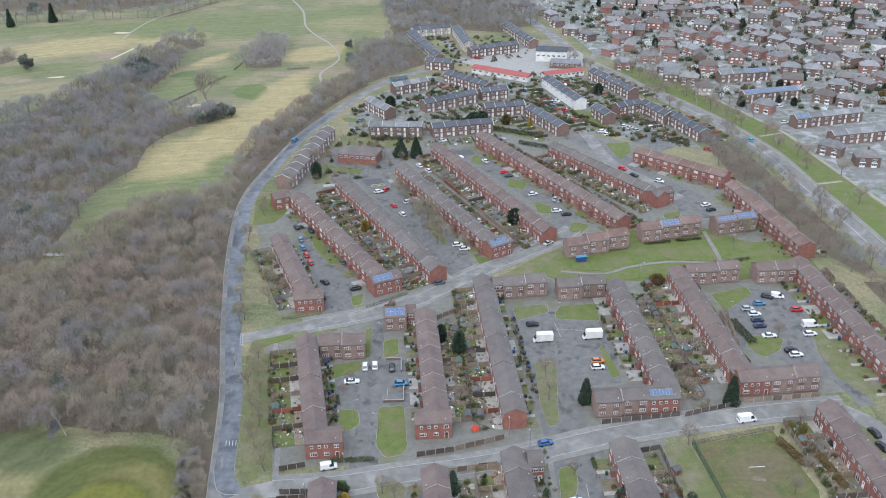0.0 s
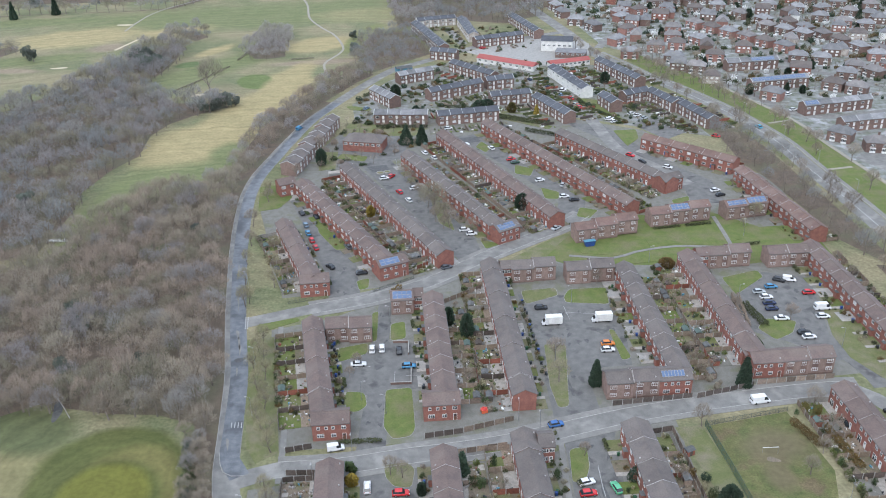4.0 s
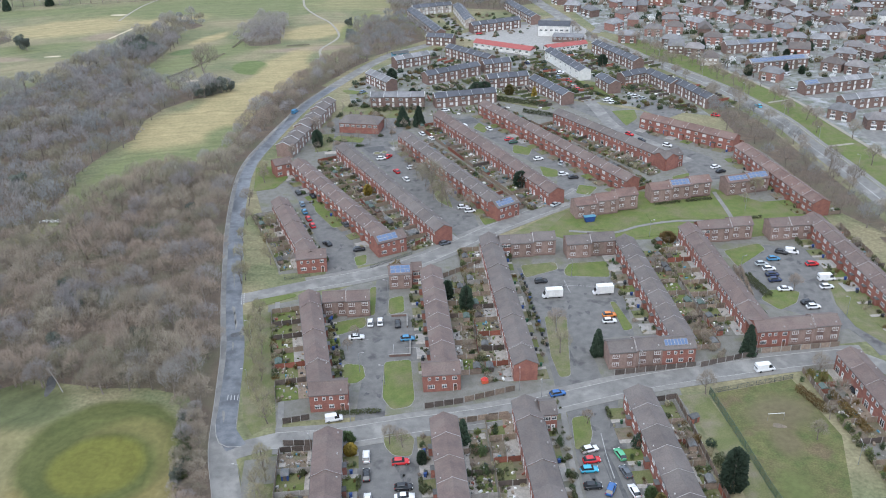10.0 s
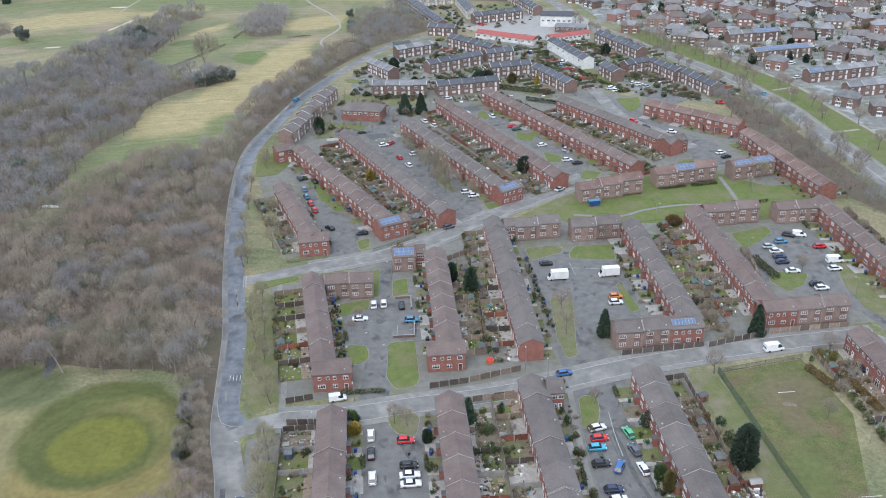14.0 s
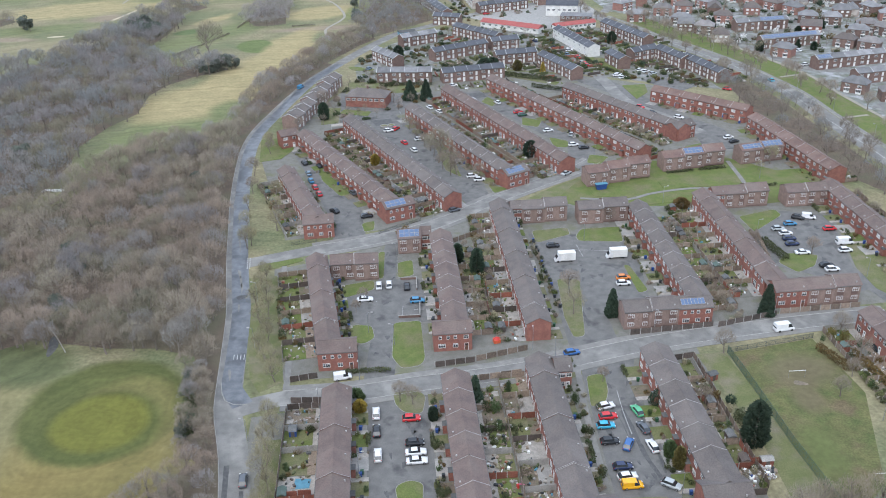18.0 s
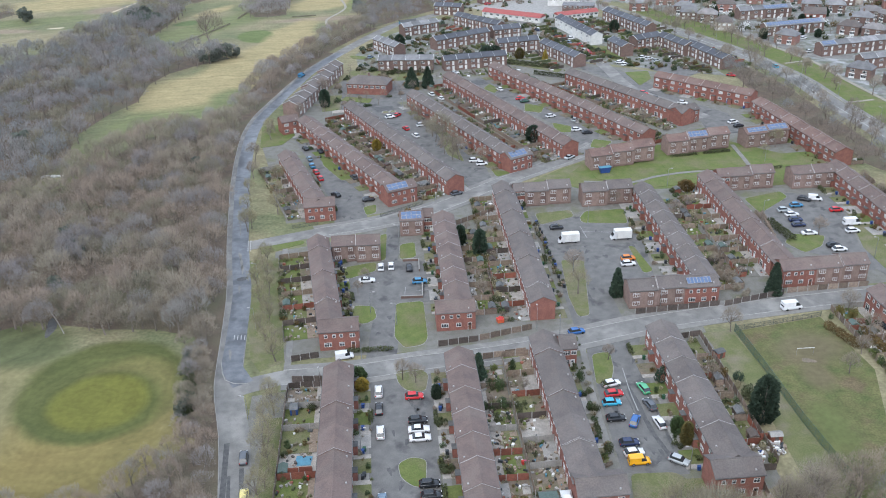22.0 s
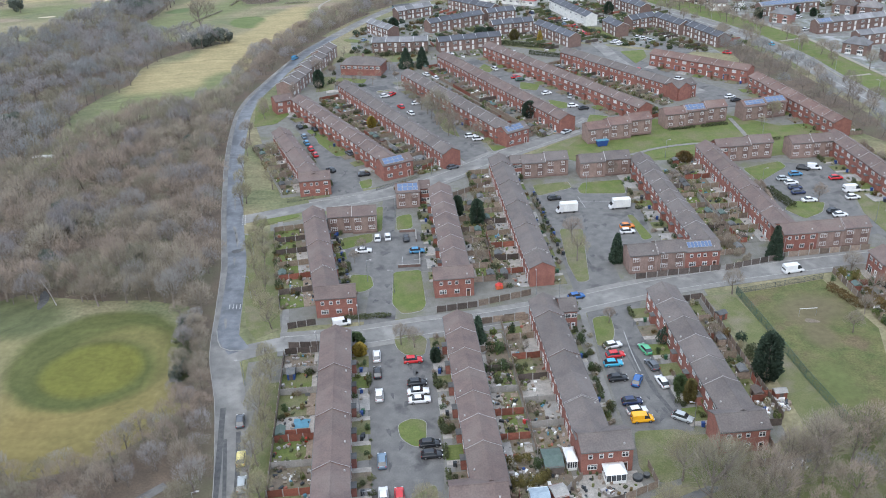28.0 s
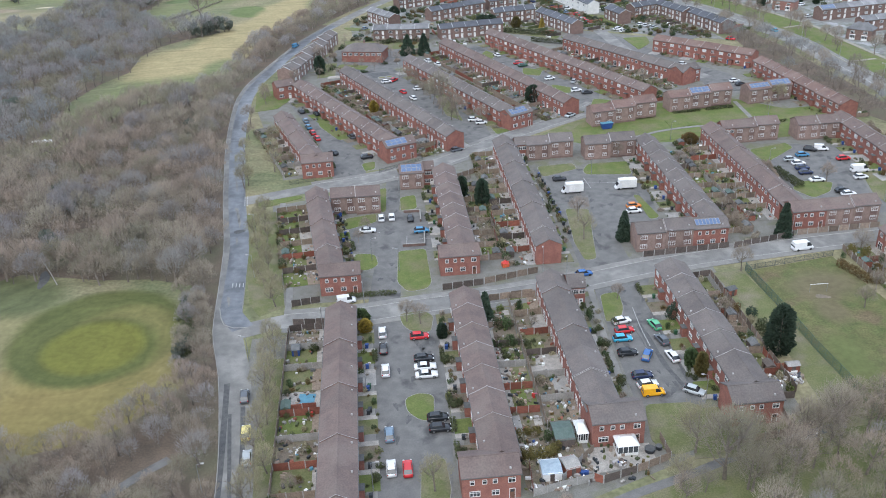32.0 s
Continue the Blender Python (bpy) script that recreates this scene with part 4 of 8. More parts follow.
    part("crown", np_mesh("crown", v, tr, M[material]), t)
    t.matrix_basis = pose(x, y, 0)
    tagged(t, label, "tree")


BUSH_PROTO = {}


def bush(x, y, size=1.0, material="evergreen", tall=1.0, which=0, label="rounded leafy garden bush"):
    k = (material, which % 3)
    m = pose(x, y, 0, 0, 0, (x * 53 + y * 29) % 360) @ Matrix.Diagonal((size, size, size * tall, 1))
    if k in BUSH_PROTO:
        t = copy_thing(BUSH_PROTO[k], m)
    else:
        g = random.Random(which + len(material))
        lumps = [(0, 0, 0.62, 0.8, 0.8, 0.72)] + [(g.uniform(-0.6, 0.6), g.uniform(-0.6, 0.6), g.uniform(0.4, 0.9), *(g.uniform(0.35, 0.55),) * 3) for _ in range(5)]
        v, tr = leaf_arrays(lumps, 620, 0.10, which + 3)
        t = BUSH_PROTO[k] = new("bush", np_mesh("bush", v, tr, M[material]))
        t.matrix_basis = m
    tagged(t, label, "bush", "garden bushes")


def hedge(p, q, wide=0.9, high=1.3, material="hedge", label="clipped dark green garden hedge"):
    """A hedge from p to q, set thick with small leaves."""
    length = math.dist(p, q)
    g = np.random.default_rng(int(length * 100))
    k = int(length * (wide + 2 * high) * 26)
    x, a = g.uniform(0, length, k), g.uniform(0, math.pi, k)
    y = np.sign(np.cos(a)) * np.abs(np.cos(a)) ** 0.4 * wide / 2 * g.uniform(0.8, 1.12, k)
    z = np.sin(a) ** 0.4 * high * g.uniform(0.85, 1.08, k) * (1 + 0.08 * np.sin(x * 1.7))
    z = np.where(g.random(k) < 0.35, z * g.random(k), z)
    c = np.stack((x, y, z), 1)
    o = g.normal(0, 0.16, (k, 3, 3))
    me = np_mesh("hedge", (c[:, None, :] + o).reshape(-1, 3), np.arange(k * 3).reshape(-1, 3), M[material])
    h = new("hedge", me)
    h.matrix_basis = pose(p[0], p[1], 0, 0, 0, math.degrees(math.atan2(q[1] - p[1], q[0] - p[0])))
    tagged(h, label, "hedge")


def inside(poly, x, y):
    hit = False
    for (x0, y0), (x1, y1) in zip(poly, poly[1:] + poly[:1]):
        if (y0 > y) != (y1 > y) and x < (x1 - x0) * (y - y0) / (y1 - y0) + x0:
            hit = not hit
    return hit


def inset(poly, by):
    """The polygon drawn in by about that many metres."""
    turn = 1 if sum(a[0] * b[1] - b[0] * a[1] for a, b in zip(poly, poly[1:] + poly[:1])) > 0 else -1
    out = []
    for i, p in enumerate(poly):
        a, b = Vector(poly[i - 1]), Vector(poly[(i + 1) % len(poly)])
        d = (b - a).normalized()
        out.append((p[0] - d.y * by * turn, p[1] + d.x * by * turn))
    return out


def wood(name, poly, gap, twigs, label, size=(0.9, 1.3), seed=1, pool=None, litter=True, avoid=(), clear=6.5):
    """A stand of bare trees that nobody could count: their crowns in a few tones, and their trunks."""
    g = random.Random(seed)
    pool = pool or BARE_WOOD
    xs, ys = [p[0] for p in poly], [p[1] for p in poly]
    spots, cells = [], {}
    for _ in range(int((max(xs) - min(xs)) * (max(ys) - min(ys)) / gap ** 2 * 5)):
        x, y = g.uniform(min(xs), max(xs)), g.uniform(min(ys), max(ys))
        if not inside(poly, x, y) or any(abs(x - a) < clear and abs(y - b) < clear for a, b in avoid):
            continue
        c = (int(x // gap), int(y // gap))
        if any(math.dist((x, y), s) < gap for i in (-1, 0, 1) for j in (-1, 0, 1) for s in cells.get((c[0] + i, c[1] + j), ())):
            continue
        cells.setdefault(c, []).append((x, y))
        spots.append((x, y))
    made = {}
    for x, y in spots:
        t = pool[g.randrange(len(pool))]
        s, ang = g.uniform(*size), g.uniform(0, math.tau)
        co, si = math.cos(ang) * s, math.sin(ang) * s
        turn = np.array(((co, si, 0), (-si, co, 0), (0, 0, s * g.uniform(0.8, 1.05))))
        tone = g.choice(twigs)
        for key, a, b in ((tone, 2, 3), ("bark", 0, 1)):
            lot = made.setdefault(key, [[], [], 0])
            lot[0].append(t[a] @ turn + np.array((x, y, 0)))
            lot[1].append(t[b] + lot[2])
            lot[2] += len(t[a])
    for key, (v, f, _) in made.items():
        ob = new(name, np_mesh(name, np.concatenate(v), np.concatenate(f), M[key]))
        tagged(ob, label if key != "bark" else "grey-brown trunks and limbs of a bare wood", "wood", kind="stuff")
    if litter:
        slab("wood_floor", inset(poly, 3.0 if gap > 4.2 else 0.6), 0.014, M["leaf_litter"], "brown leaf litter under bare trees", "ground", 0.02)


def shrubs(name, poly, count, materials, seed, label, avoid=(), size=(0.8, 1.9)):
    """Garden shrubs and small evergreens past counting, far from the eye."""
    g = random.Random(seed)
    lots = {k: [] for k in materials}
    xs, ys = [p[0] for p in poly], [p[1] for p in poly]
    base = leaf_arrays([(0, 0, 0.7, 0.9, 0.9, 0.8), (0.5, 0.2, 0.5, 0.6, 0.6, 0.5), (-0.4, -0.4, 0.6, 0.6, 0.5, 0.6)], 150, 0.22, seed)[0]
    for _ in range(count):
        x, y = g.uniform(min(xs), max(xs)), g.uniform(min(ys), max(ys))
        if inside(poly, x, y) and not any(abs(x - a) < 5.5 and abs(y - b) < 5.5 for a, b in avoid):
            s = g.uniform(*size)
            lots[g.choice(materials)].append(base * np.array((s * g.uniform(0.8, 1.6), s, s * g.uniform(0.7, 1.5))) + np.array((x, y, 0)))
    for k, v in lots.items():
        if v:
            v = np.concatenate(v)
            tagged(new(name, np_mesh(name, v, np.arange(len(v)).reshape(-1, 3), M[k])), label, "shrubs", kind="stuff")

# ---- courts, verges and lawns of the estate ----
COURT = "grey car park asphalt with worn bay lines"


def rounded(points, r=1.4):
    """The polygon with its corners rounded off."""
    out = []
    n = len(points)
    for i in range(n):
        a, b, d = (Vector(points[(i + k) % n]) for k in (-1, 0, 1))
        p = b + (a - b).normalized() * min(r, (a - b).length * 0.4)
        q = b + (d - b).normalized() * min(r, (d - b).length * 0.4)
        for t in (0, 0.25, 0.5, 0.75, 1):
            out.append(tuple(p * (1 - t) ** 2 + b * 2 * t * (1 - t) + q * t * t))
    return out


def ring(x, y, rx, ry, turn, wob=0.05, k=22):
    a = radians(turn)
    out = []
    for i in range(k):
        t = i * math.tau / k
        s = 1 + wob * math.sin(3 * t + rx) + wob * 0.6 * math.sin(2 * t + ry)
        px, py = rx * s * math.cos(t), ry * s * math.sin(t)
        out.append((x + px * math.cos(a) - py * math.sin(a), y + px * math.sin(a) + py * math.cos(a)))
    return out


def lawn(points, label="mown grass patch with a concrete edging", material="lawn", edge=True, name="lawn", high=0.11):
    """A raised grass patch with a pale edging strip round it."""
    line = rounded(points)
    slab(name, line, high, M[material], label, "lawn")
    if edge:
        c = sum((Vector(p) for p in line), Vector((0, 0))) / len(line)
        slab("edging", [tuple(Vector(p) + (Vector(p) - c).normalized() * 0.11) for p in line], high - 0.02, M["concrete"], "pale concrete edging of a lawn", "kerb")


def court(points, label=COURT, material="asphalt_park", high=0.032):
    slab("court", points, high, M[material], label, "car park")


# pale paved base of the estate, with footways beside the streets
slab("yards_south", [grid(*p) for p in ((-36, 60), (-37, 159), (-20, 161), (36, 165), (70, 178), (66, 120), (36, 108), (10, 98), (-12, 80))], 0.012, M["yard"], "trodden earth and gravel between the houses", "ground", 0.02)
slab("yards_middle", [grid(*p) for p in ((-33, 172), (-38, 228), (-20, 233), (10, 250), (30, 262), (150, 262), (152, 190), (100, 188), (54, 180), (20, 172))], 0.012, M["yard"], "trodden earth and gravel between the houses", "ground", 0.02)
slab("yards_north", [(-56, 243), (-78, 318), (-70, 345), (-46, 420), (20, 425), (60, 412), (90, 395), (112, 345), (132, 340), (130, 268), (60, 270), (36, 295), (8, 272), (-20, 250)], 0.012, M["yard"], "trodden earth and gravel between the houses", "ground", 0.02)
for line, w in ((LOWER, 2.0), (UPPER, 2.0)):
    for s in (1, -1):
        strip("pavement", line[1:], w, 0.10, M["pavement"], "grey footway beside the street", "pavement", shift=s * (2.8 + w / 2))
        strip("kerb", line[1:], 0.16, 0.115, M["kerb"], "pale kerb stones along the street", "kerb", shift=s * 2.84)
strip("kerb", MAIN[:19], 0.14, 0.1, M["concrete"], "grey kerb stones along the road", "kerb", shift=3.15)
strip("pavement", EAST[:12], 2.0, 0.10, M["pavement"], "pale footway along the main road", "pavement", shift=-5.8)
strip("kerb", EAST[:12], 0.2, 0.115, M["kerb"], "pale kerb stones along the road", "kerb", shift=-4.8)
strip("grass_reserve", EAST[4:11], 3.0, 0.05, M["lawn_dull"], "mown verge beside the main road", "grass verge", shift=6.2)
slab("grass_reserve", [(104, 522), (113.5, 489), (125, 466), (141.5, 427), (149.5, 399), (154.5, 376), (156.8, 348), (159.2, 325), (161.6, 296), (164, 260), (188, 262), (179, 300), (174.4, 327), (170.3, 355), (167, 378.6), (164, 406.5), (147.6, 453.7), (138.8, 477.6), (126, 500), (112, 532)], 0.06, M["lawn"], "broad mown grass strip beside the main road", "lawn")
strip("path", [(181, 296), (176, 327), (171.6, 355), (168.2, 378.6), (165.2, 406), (148.8, 453), (139.6, 477)], 1.8, 0.08, M["track"], "pale footpath along the grass strip", "path")
for a, b in (((151.9, 402), (164, 406)), ((155.8, 343), (169, 346))):
    strip("path", [a, b], 1.6, 0.085, M["track"], "pale cross path over the grass", "path")
slab("close_east", [(174, 356), (182, 340), (215, 345), (215, 372), (190, 368)], 0.03, M["asphalt"], "grey asphalt of a side street", "road")
strip("side_street", [(137, 474), (150, 463), (158, 444), (168, 417), (180, 410.5), (196, 411), (225, 420), (260, 425)], 5.5, 0.034, M["asphalt"], "grey asphalt side street past clipped hedges", "road")
strip("side_street", [(140, 471), (158, 476), (174, 485), (197, 498), (209, 485), (221, 468), (245, 446)], 5.5, 0.036, M["asphalt"], "grey asphalt side street between small houses", "road")
strip("side_street", [(92, 545), (104, 572), (121, 599), (142, 628), (168, 638), (172, 610), (174, 581), (190, 540), (199, 499)], 5.5, 0.034, M["asphalt"], "grey asphalt side street between small houses", "road")
strip("side_street", [(168, 638), (205, 632), (240, 618), (275, 600), (330, 590)], 5.5, 0.036, M["asphalt"], "grey asphalt side street between small houses", "road")
# lower courts
court([(-26.5, 166), (-24.2, 140), (-20.4, 84), (-8.0, 84), (-7.5, 120), (-8.4, 140), (-9.6, 165)])
strip("footpath", [(-25.6, 160), (-24.2, 140), (-20.2, 88)], 1.9, 0.09, M["pavement"], "grey footpath past front gardens", "path", shift=0.6)
strip("footpath", [(-8.6, 160), (-7.2, 135), (-6.0, 112)], 1.7, 0.09, M["pavement"], "grey footpath past front gardens", "path")
lawn([(-18.4, 163.6), (-17.6, 159.1), (-15.5, 156.1), (-11.4, 155.7), (-10.8, 162.1), (-13.0, 164.4)], "muddy grass island under small bare trees", "lawn_dull")
lawn([(-16.4, 132.6), (-15.7, 128.6), (-13.2, 126.0), (-10.8, 125.9), (-10.8, 133.5), (-13.8, 134.4)], "grass island in a car park")
lawn([(-13, 113), (-9, 116), (-8, 108), (-9, 100), (-13, 100)], "grass corner under a bare tree", "lawn_dull")
court([(26.0, 173.5), (26.2, 154), (26.8, 128.5), (39.6, 127.8), (39.2, 140), (38.0, 153), (38.6, 172), (40.0, 177.6)])
lawn([(26.9, 168.5), (31.2, 169.4), (31.0, 162.5), (29.7, 158.2), (26.2, 156.6)], "long grass island beside parked cars")
strip("footpath", [(25.2, 172), (24.8, 155), (25.4, 133)], 1.4, 0.09, M["pavement"], "grey footpath past front gardens", "path")
strip("footpath", [(39.8, 172), (39.2, 153), (41.2, 129)], 1.8, 0.09, M["pavement"], "grey footpath past front gardens", "path")
slab("pitch", [(62.4, 176.6), (84.8, 182.2), (88.5, 160), (80, 131), (69.2, 120), (66.0, 143)], 0.03, M["pitch"], "worn games field of patchy winter turf", "lawn", 0.05)
slab("pitch_verge", [(54.6, 176.4), (61.6, 177.2), (64.2, 161.2), (66.0, 143), (69.0, 122), (60.5, 126), (60.0, 148)], 0.028, M["lawn_dull"], "rough grass strip beside the railings", "lawn", 0.05)
slab("south_green", [(15, 95), (18, 104), (30, 109), (46, 115), (58, 119), (80, 122), (100, 100), (60, 70), (20, 70)], 0.026, M["lawn_dull"], "rough grass below the houses", "lawn", 0.05)
strip("south_path", [(8, 97), (18, 103.5), (30, 108.5), (40, 113), (49, 116.5), (62, 120.5)], 1.8, 0.05, M["asphalt_park"], "grey tarmac footpath behind the gardens", "path")
# middle courts
court([(-25.6, 168), (-25.2, 184), (-24.4, 191), (-34.5, 197), (-35.4, 208), (-25.6, 211), (-24.5, 240), (-20.5, 243), (-20.2, 217), (-11.0, 216), (-10.6, 194), (-18.0, 193), (-18.4, 169)])
lawn([(-30.5, 193.0), (-25.4, 192.4), (-24.2, 186.6), (-26.8, 183.9), (-29.6, 184.7)])
lawn([(-35.2, 213.6), (-26.4, 216.4), (-26.0, 211.2), (-33.9, 206.8)], "grass patch with a bare shrub")
lawn([(-19.7, 193.5), (-12.7, 194.4), (-11.2, 177.1), (-12.2, 174.2), (-16.7, 173.0), (-19.3, 177.8)], "long mown lawn in the middle of the court")
lawn([(-20.2, 226.6), (-15.9, 228.2), (-15.2, 218.8), (-19.7, 217.4)])
lawn([(-26.3, 233.3), (-24.4, 234.1), (-23.8, 217.8), (-25.0, 216.8)])
slab("verge", [(-63.0, 219.0), (-54.6, 220.4), (-49.5, 195), (-44.6, 168.6), (-49.6, 164.6), (-52.8, 170.0), (-55.5, 182)], 0.043, M["lawn_dull"], "wide grass verge under thin bare trees", "lawn", 0.06)
lawn([(-61.3, 227.2), (-49.2, 231.0), (-48.2, 229.2), (-60.0, 222.6)], "grass corner beside the junction", edge=False)
strip("footpath", [(-53.6, 226), (-50.5, 206), (-44.5, 176), (-43.6, 166)], 1.5, 0.07, M["pavement"], "grey footpath behind garden fences", "path")
court([(19.6, 244), (48.3, 241), (50.2, 222), (49.0, 203.8), (40.5, 202.9), (36, 196.8), (37, 182.5), (24.5, 181.0), (23.6, 204.4)])
lawn([(20.9, 245.6), (32.2, 247.4), (32.6, 242.6), (21.8, 237.4)], "worn grass patch in front of houses", "lawn_dull")
lawn([(34.2, 241.4), (36.5, 246.2), (48.6, 247.2), (48.0, 236.8), (34.5, 238.1)])
lawn([(25.3, 214.8), (31.6, 214.2), (30.0, 197.2), (29.0, 185.5), (26.1, 184.9), (24.9, 194.5)], "long grass island under a bare tree", "lawn_dull")
lawn([(45.3, 222.1), (46.9, 222.0), (49.5, 207.4), (46.6, 206.0)])
court([(83.4, 237.1), (88, 241), (102.0, 256.2), (116.2, 252.1), (109.8, 217.9), (112, 206), (104, 204), (98.6, 213), (88, 220)])
lawn([(87.6, 252.6), (100.6, 257.4), (101.4, 252.9), (89.1, 241.4)])
lawn([(89.8, 221.9), (94.0, 227.2), (102.7, 225.6), (99.4, 219.2), (93.3, 215.4)])
slab("bank", [(110.5, 218), (117, 250), (121, 250), (126, 214), (116, 196), (111, 206)], 0.062, M["lawn_dull"], "rough dry grass bank beside a car park", "lawn", 0.06)
strip("lane", [(114, 192), (113, 200), (108, 214)], 5.0, 0.034, M["asphalt_park"], "short lane into the car park", "road")
strip("lane", [(104, 193), (112, 184), (114, 170), (117, 120), (118, 90)], 5.5, 0.036, M["asphalt"], "side street along the end terrace", "road")
slab("block_lawns", [(36, 277), (31, 268), (40, 262), (100, 262), (130, 268), (130, 292), (112, 290), (97, 304), (92, 300), (66, 302), (46, 292)], 0.022, M["lawn"], "mown grass round the brick blocks", "lawn", 0.03)
slab("verge", [(18, 266.5), (31, 279.5), (41, 287), (44, 278), (37, 268), (28, 262)], 0.02, M["lawn_dull"], "worn grass beside the street", "lawn", 0.03)
lawn([(68.4, 283), (91.1, 284.4), (100.4, 289.3), (103, 281.0), (94, 275.5), (78, 277.5), (69, 274)], edge=False, label="mown lawn in front of the houses")
lawn([(43, 277.0), (64.0, 280.5), (67, 274.2), (58, 268.8), (44, 271)], edge=False, label="mown lawn in front of the houses")
lawn([(50, 265), (60, 267.5), (72, 273), (94, 273.5), (94, 270), (76, 266), (56, 262)], edge=False, label="grass strip behind the houses")
strip("footpath", [(39.5, 269.5), (54.4, 267.3), (63.1, 271.7), (78.2, 275.5), (97, 274)], 1.3, 0.125, M["pavement"], "grey footpath across the lawns", "path")
strip("footpath", [(97.6, 299.5), (97.6, 281.0), (96.8, 262)], 1.5, 0.13, M["pavement"], "grey footpath between the houses", "path")
# upper courts
slab("hostel_court", [(-50, 352), (-54, 392), (-20, 398), (-22, 364), (-36, 356)], 0.02, M["asphalt_park"], "grey court round the hostel", "car park", 0.03)
court([(-66.5, 322), (-56, 318.5), (-34.6, 267), (-31, 245), (-40.5, 239.1), (-43, 256), (-58, 300)])
lawn([(-52.9, 302.3), (-43.2, 286.2), (-38.8, 277.5), (-42.1, 275.6), (-50.3, 290.2)])
lawn([(-33.1, 253.6), (-29.0, 255.5), (-28.6, 249.1), (-31.5, 247.2)])
lawn([(-80.0, 333.5), (-71.2, 335.7), (-65, 322.5), (-68.6, 312.0), (-76.4, 309.4)], edge=False)
court([(-40.2, 355.1), (-28.8, 363.7), (7.5, 283.3), (8.9, 274.7), (1.1, 267.6), (-6.0, 284.9)])
lawn([(-9.8, 320.4), (-3.5, 312.7), (-0.0, 290.0), (-5.8, 296.8)], "grass strip under bare trees", "lawn_dull")
lawn([(9, 282.6), (16.4, 279.0), (10.8, 275.2)])
court([(2.0, 389.5), (11.1, 393.1), (51.7, 315.7), (49.0, 299.3), (38.1, 294.4), (41.3, 317.1)])
for p in ([(13.1, 382.9), (17.5, 374.6), (14.7, 368.7), (10.2, 375.8)], [(26.7, 353.8), (34.3, 348.5), (32.2, 340.7), (25.8, 344.0)], [(35.3, 328.8), (42.3, 324.1), (41.3, 317.1), (36.1, 317.8)], [(48.6, 309.2), (55.3, 306.3), (50.9, 299.1), (46.2, 301.0)]):
    lawn(p)
court([(54.1, 406.9), (72.0, 403.9), (92.9, 352.4), (106.0, 334.1), (105.6, 311.9), (92.5, 310.2), (93, 325), (87.7, 340.7), (72.3, 378.3)])
lawn([(76, 395), (87, 396), (86, 384), (79, 374)], edge=False)
lawn([(85.3, 314.8), (93.0, 318.3), (91.5, 311.4), (85.6, 308.9)])
# far streets and the shops' forecourt
strip("far_street", [(96, 330), (86, 350), (76, 366), (72, 380), (68.6, 407), (61, 434.5), (53, 468), (45.5, 487), (34, 508), (20, 536)], 6.0, 0.034, M["asphalt"], "grey asphalt street through the far estate", "road")
lawn([(64, 446), (77, 441), (84, 408), (80, 404), (70, 426)], "hedged grass corner beside the far street", edge=False)
lawn([(17, 523), (30, 509), (52, 498), (55, 502), (34, 516), (20, 527)], "grass strip below the red-roofed shops", edge=False)
lawn([(-55, 437), (-50, 437), (-41, 432), (-42, 429), (-52, 431)], "grass triangle beside the road bend", edge=False)
lawn([(-52, 364), (-50, 370), (-38, 366), (-39, 360)], "grass plot below the hostel", edge=False)
lawn([(22, 426), (48, 402), (46, 398), (24, 414)], "dull back garden grass of a slate-roofed terrace", "lawn_dull", edge=False)
strip("far_street", [(8, 560), (2, 585), (-4, 605)], 6.0, 0.034, M["asphalt"], "grey asphalt close between white houses", "road")
slab("forecourt", [(8, 541), (30, 556), (40, 565), (60, 576), (80, 572), (88, 556), (85, 535), (82, 518), (56, 507), (40, 512), (24, 526)], 0.04, M["concrete"], "pale concrete forecourt round the church hall", "car park", 0.06)
court([(86.8, 402.4), (100.2, 414.3), (109.9, 391.5), (98.5, 382.1)])
# bay lines
for x0, y0, x1, y1 in ((-30, 204, -24.8, 204.6), (-14.5, 200, -10.8, 200.2), (-17.6, 196, -17.6, 202), (33.5, 236, 34.5, 228), (32.0, 232.5, 45, 231)):
    strip("bay_line", [(x0, y0), (x1, y1)], 0.09, 0.05, M["line"], "worn white parking bay line", "road marking", 0.01)
for i in range(7):
    strip("bay_line", [(98.5 + i * 1.55, 405.5 - i * 2.3), (102.6 + i * 1.1, 408.5 - i * 2.3)], 0.2, 0.05, M["line"], "white parking bay line", "road marking", 0.01)
strip("lane_line", EAST[:12], 0.25, 0.04, M["line"], "worn white line along the main road", "road marking", 0.005, shift=0.6)
for i in range(6):
    for k in (0.0, 0.7):
        strip("give_way", [(-64.3 - i * 0.2 + k, 225.0 + i * 1.2), (-64.45 - i * 0.2 + k, 225.8 + i * 1.2)], 0.28, 0.06, M["line"], "white give-way dash at the junction", "road marking", 0.01)
for i in range(4):
    strip("road_letter", [(-58.4 + i * 0.85, 178.2), (-58.7 + i * 0.85, 180.4)], 0.2, 0.06, M["line"], "worn white letter bar on the road", "road marking", 0.01)
slab("tarmac_patch", ring(-62.6, 208.6, 1.5, 1.1, 20, 0.1), 0.058, M["patch_dark"], "black square tarmac repair", "road marking", 0.01)
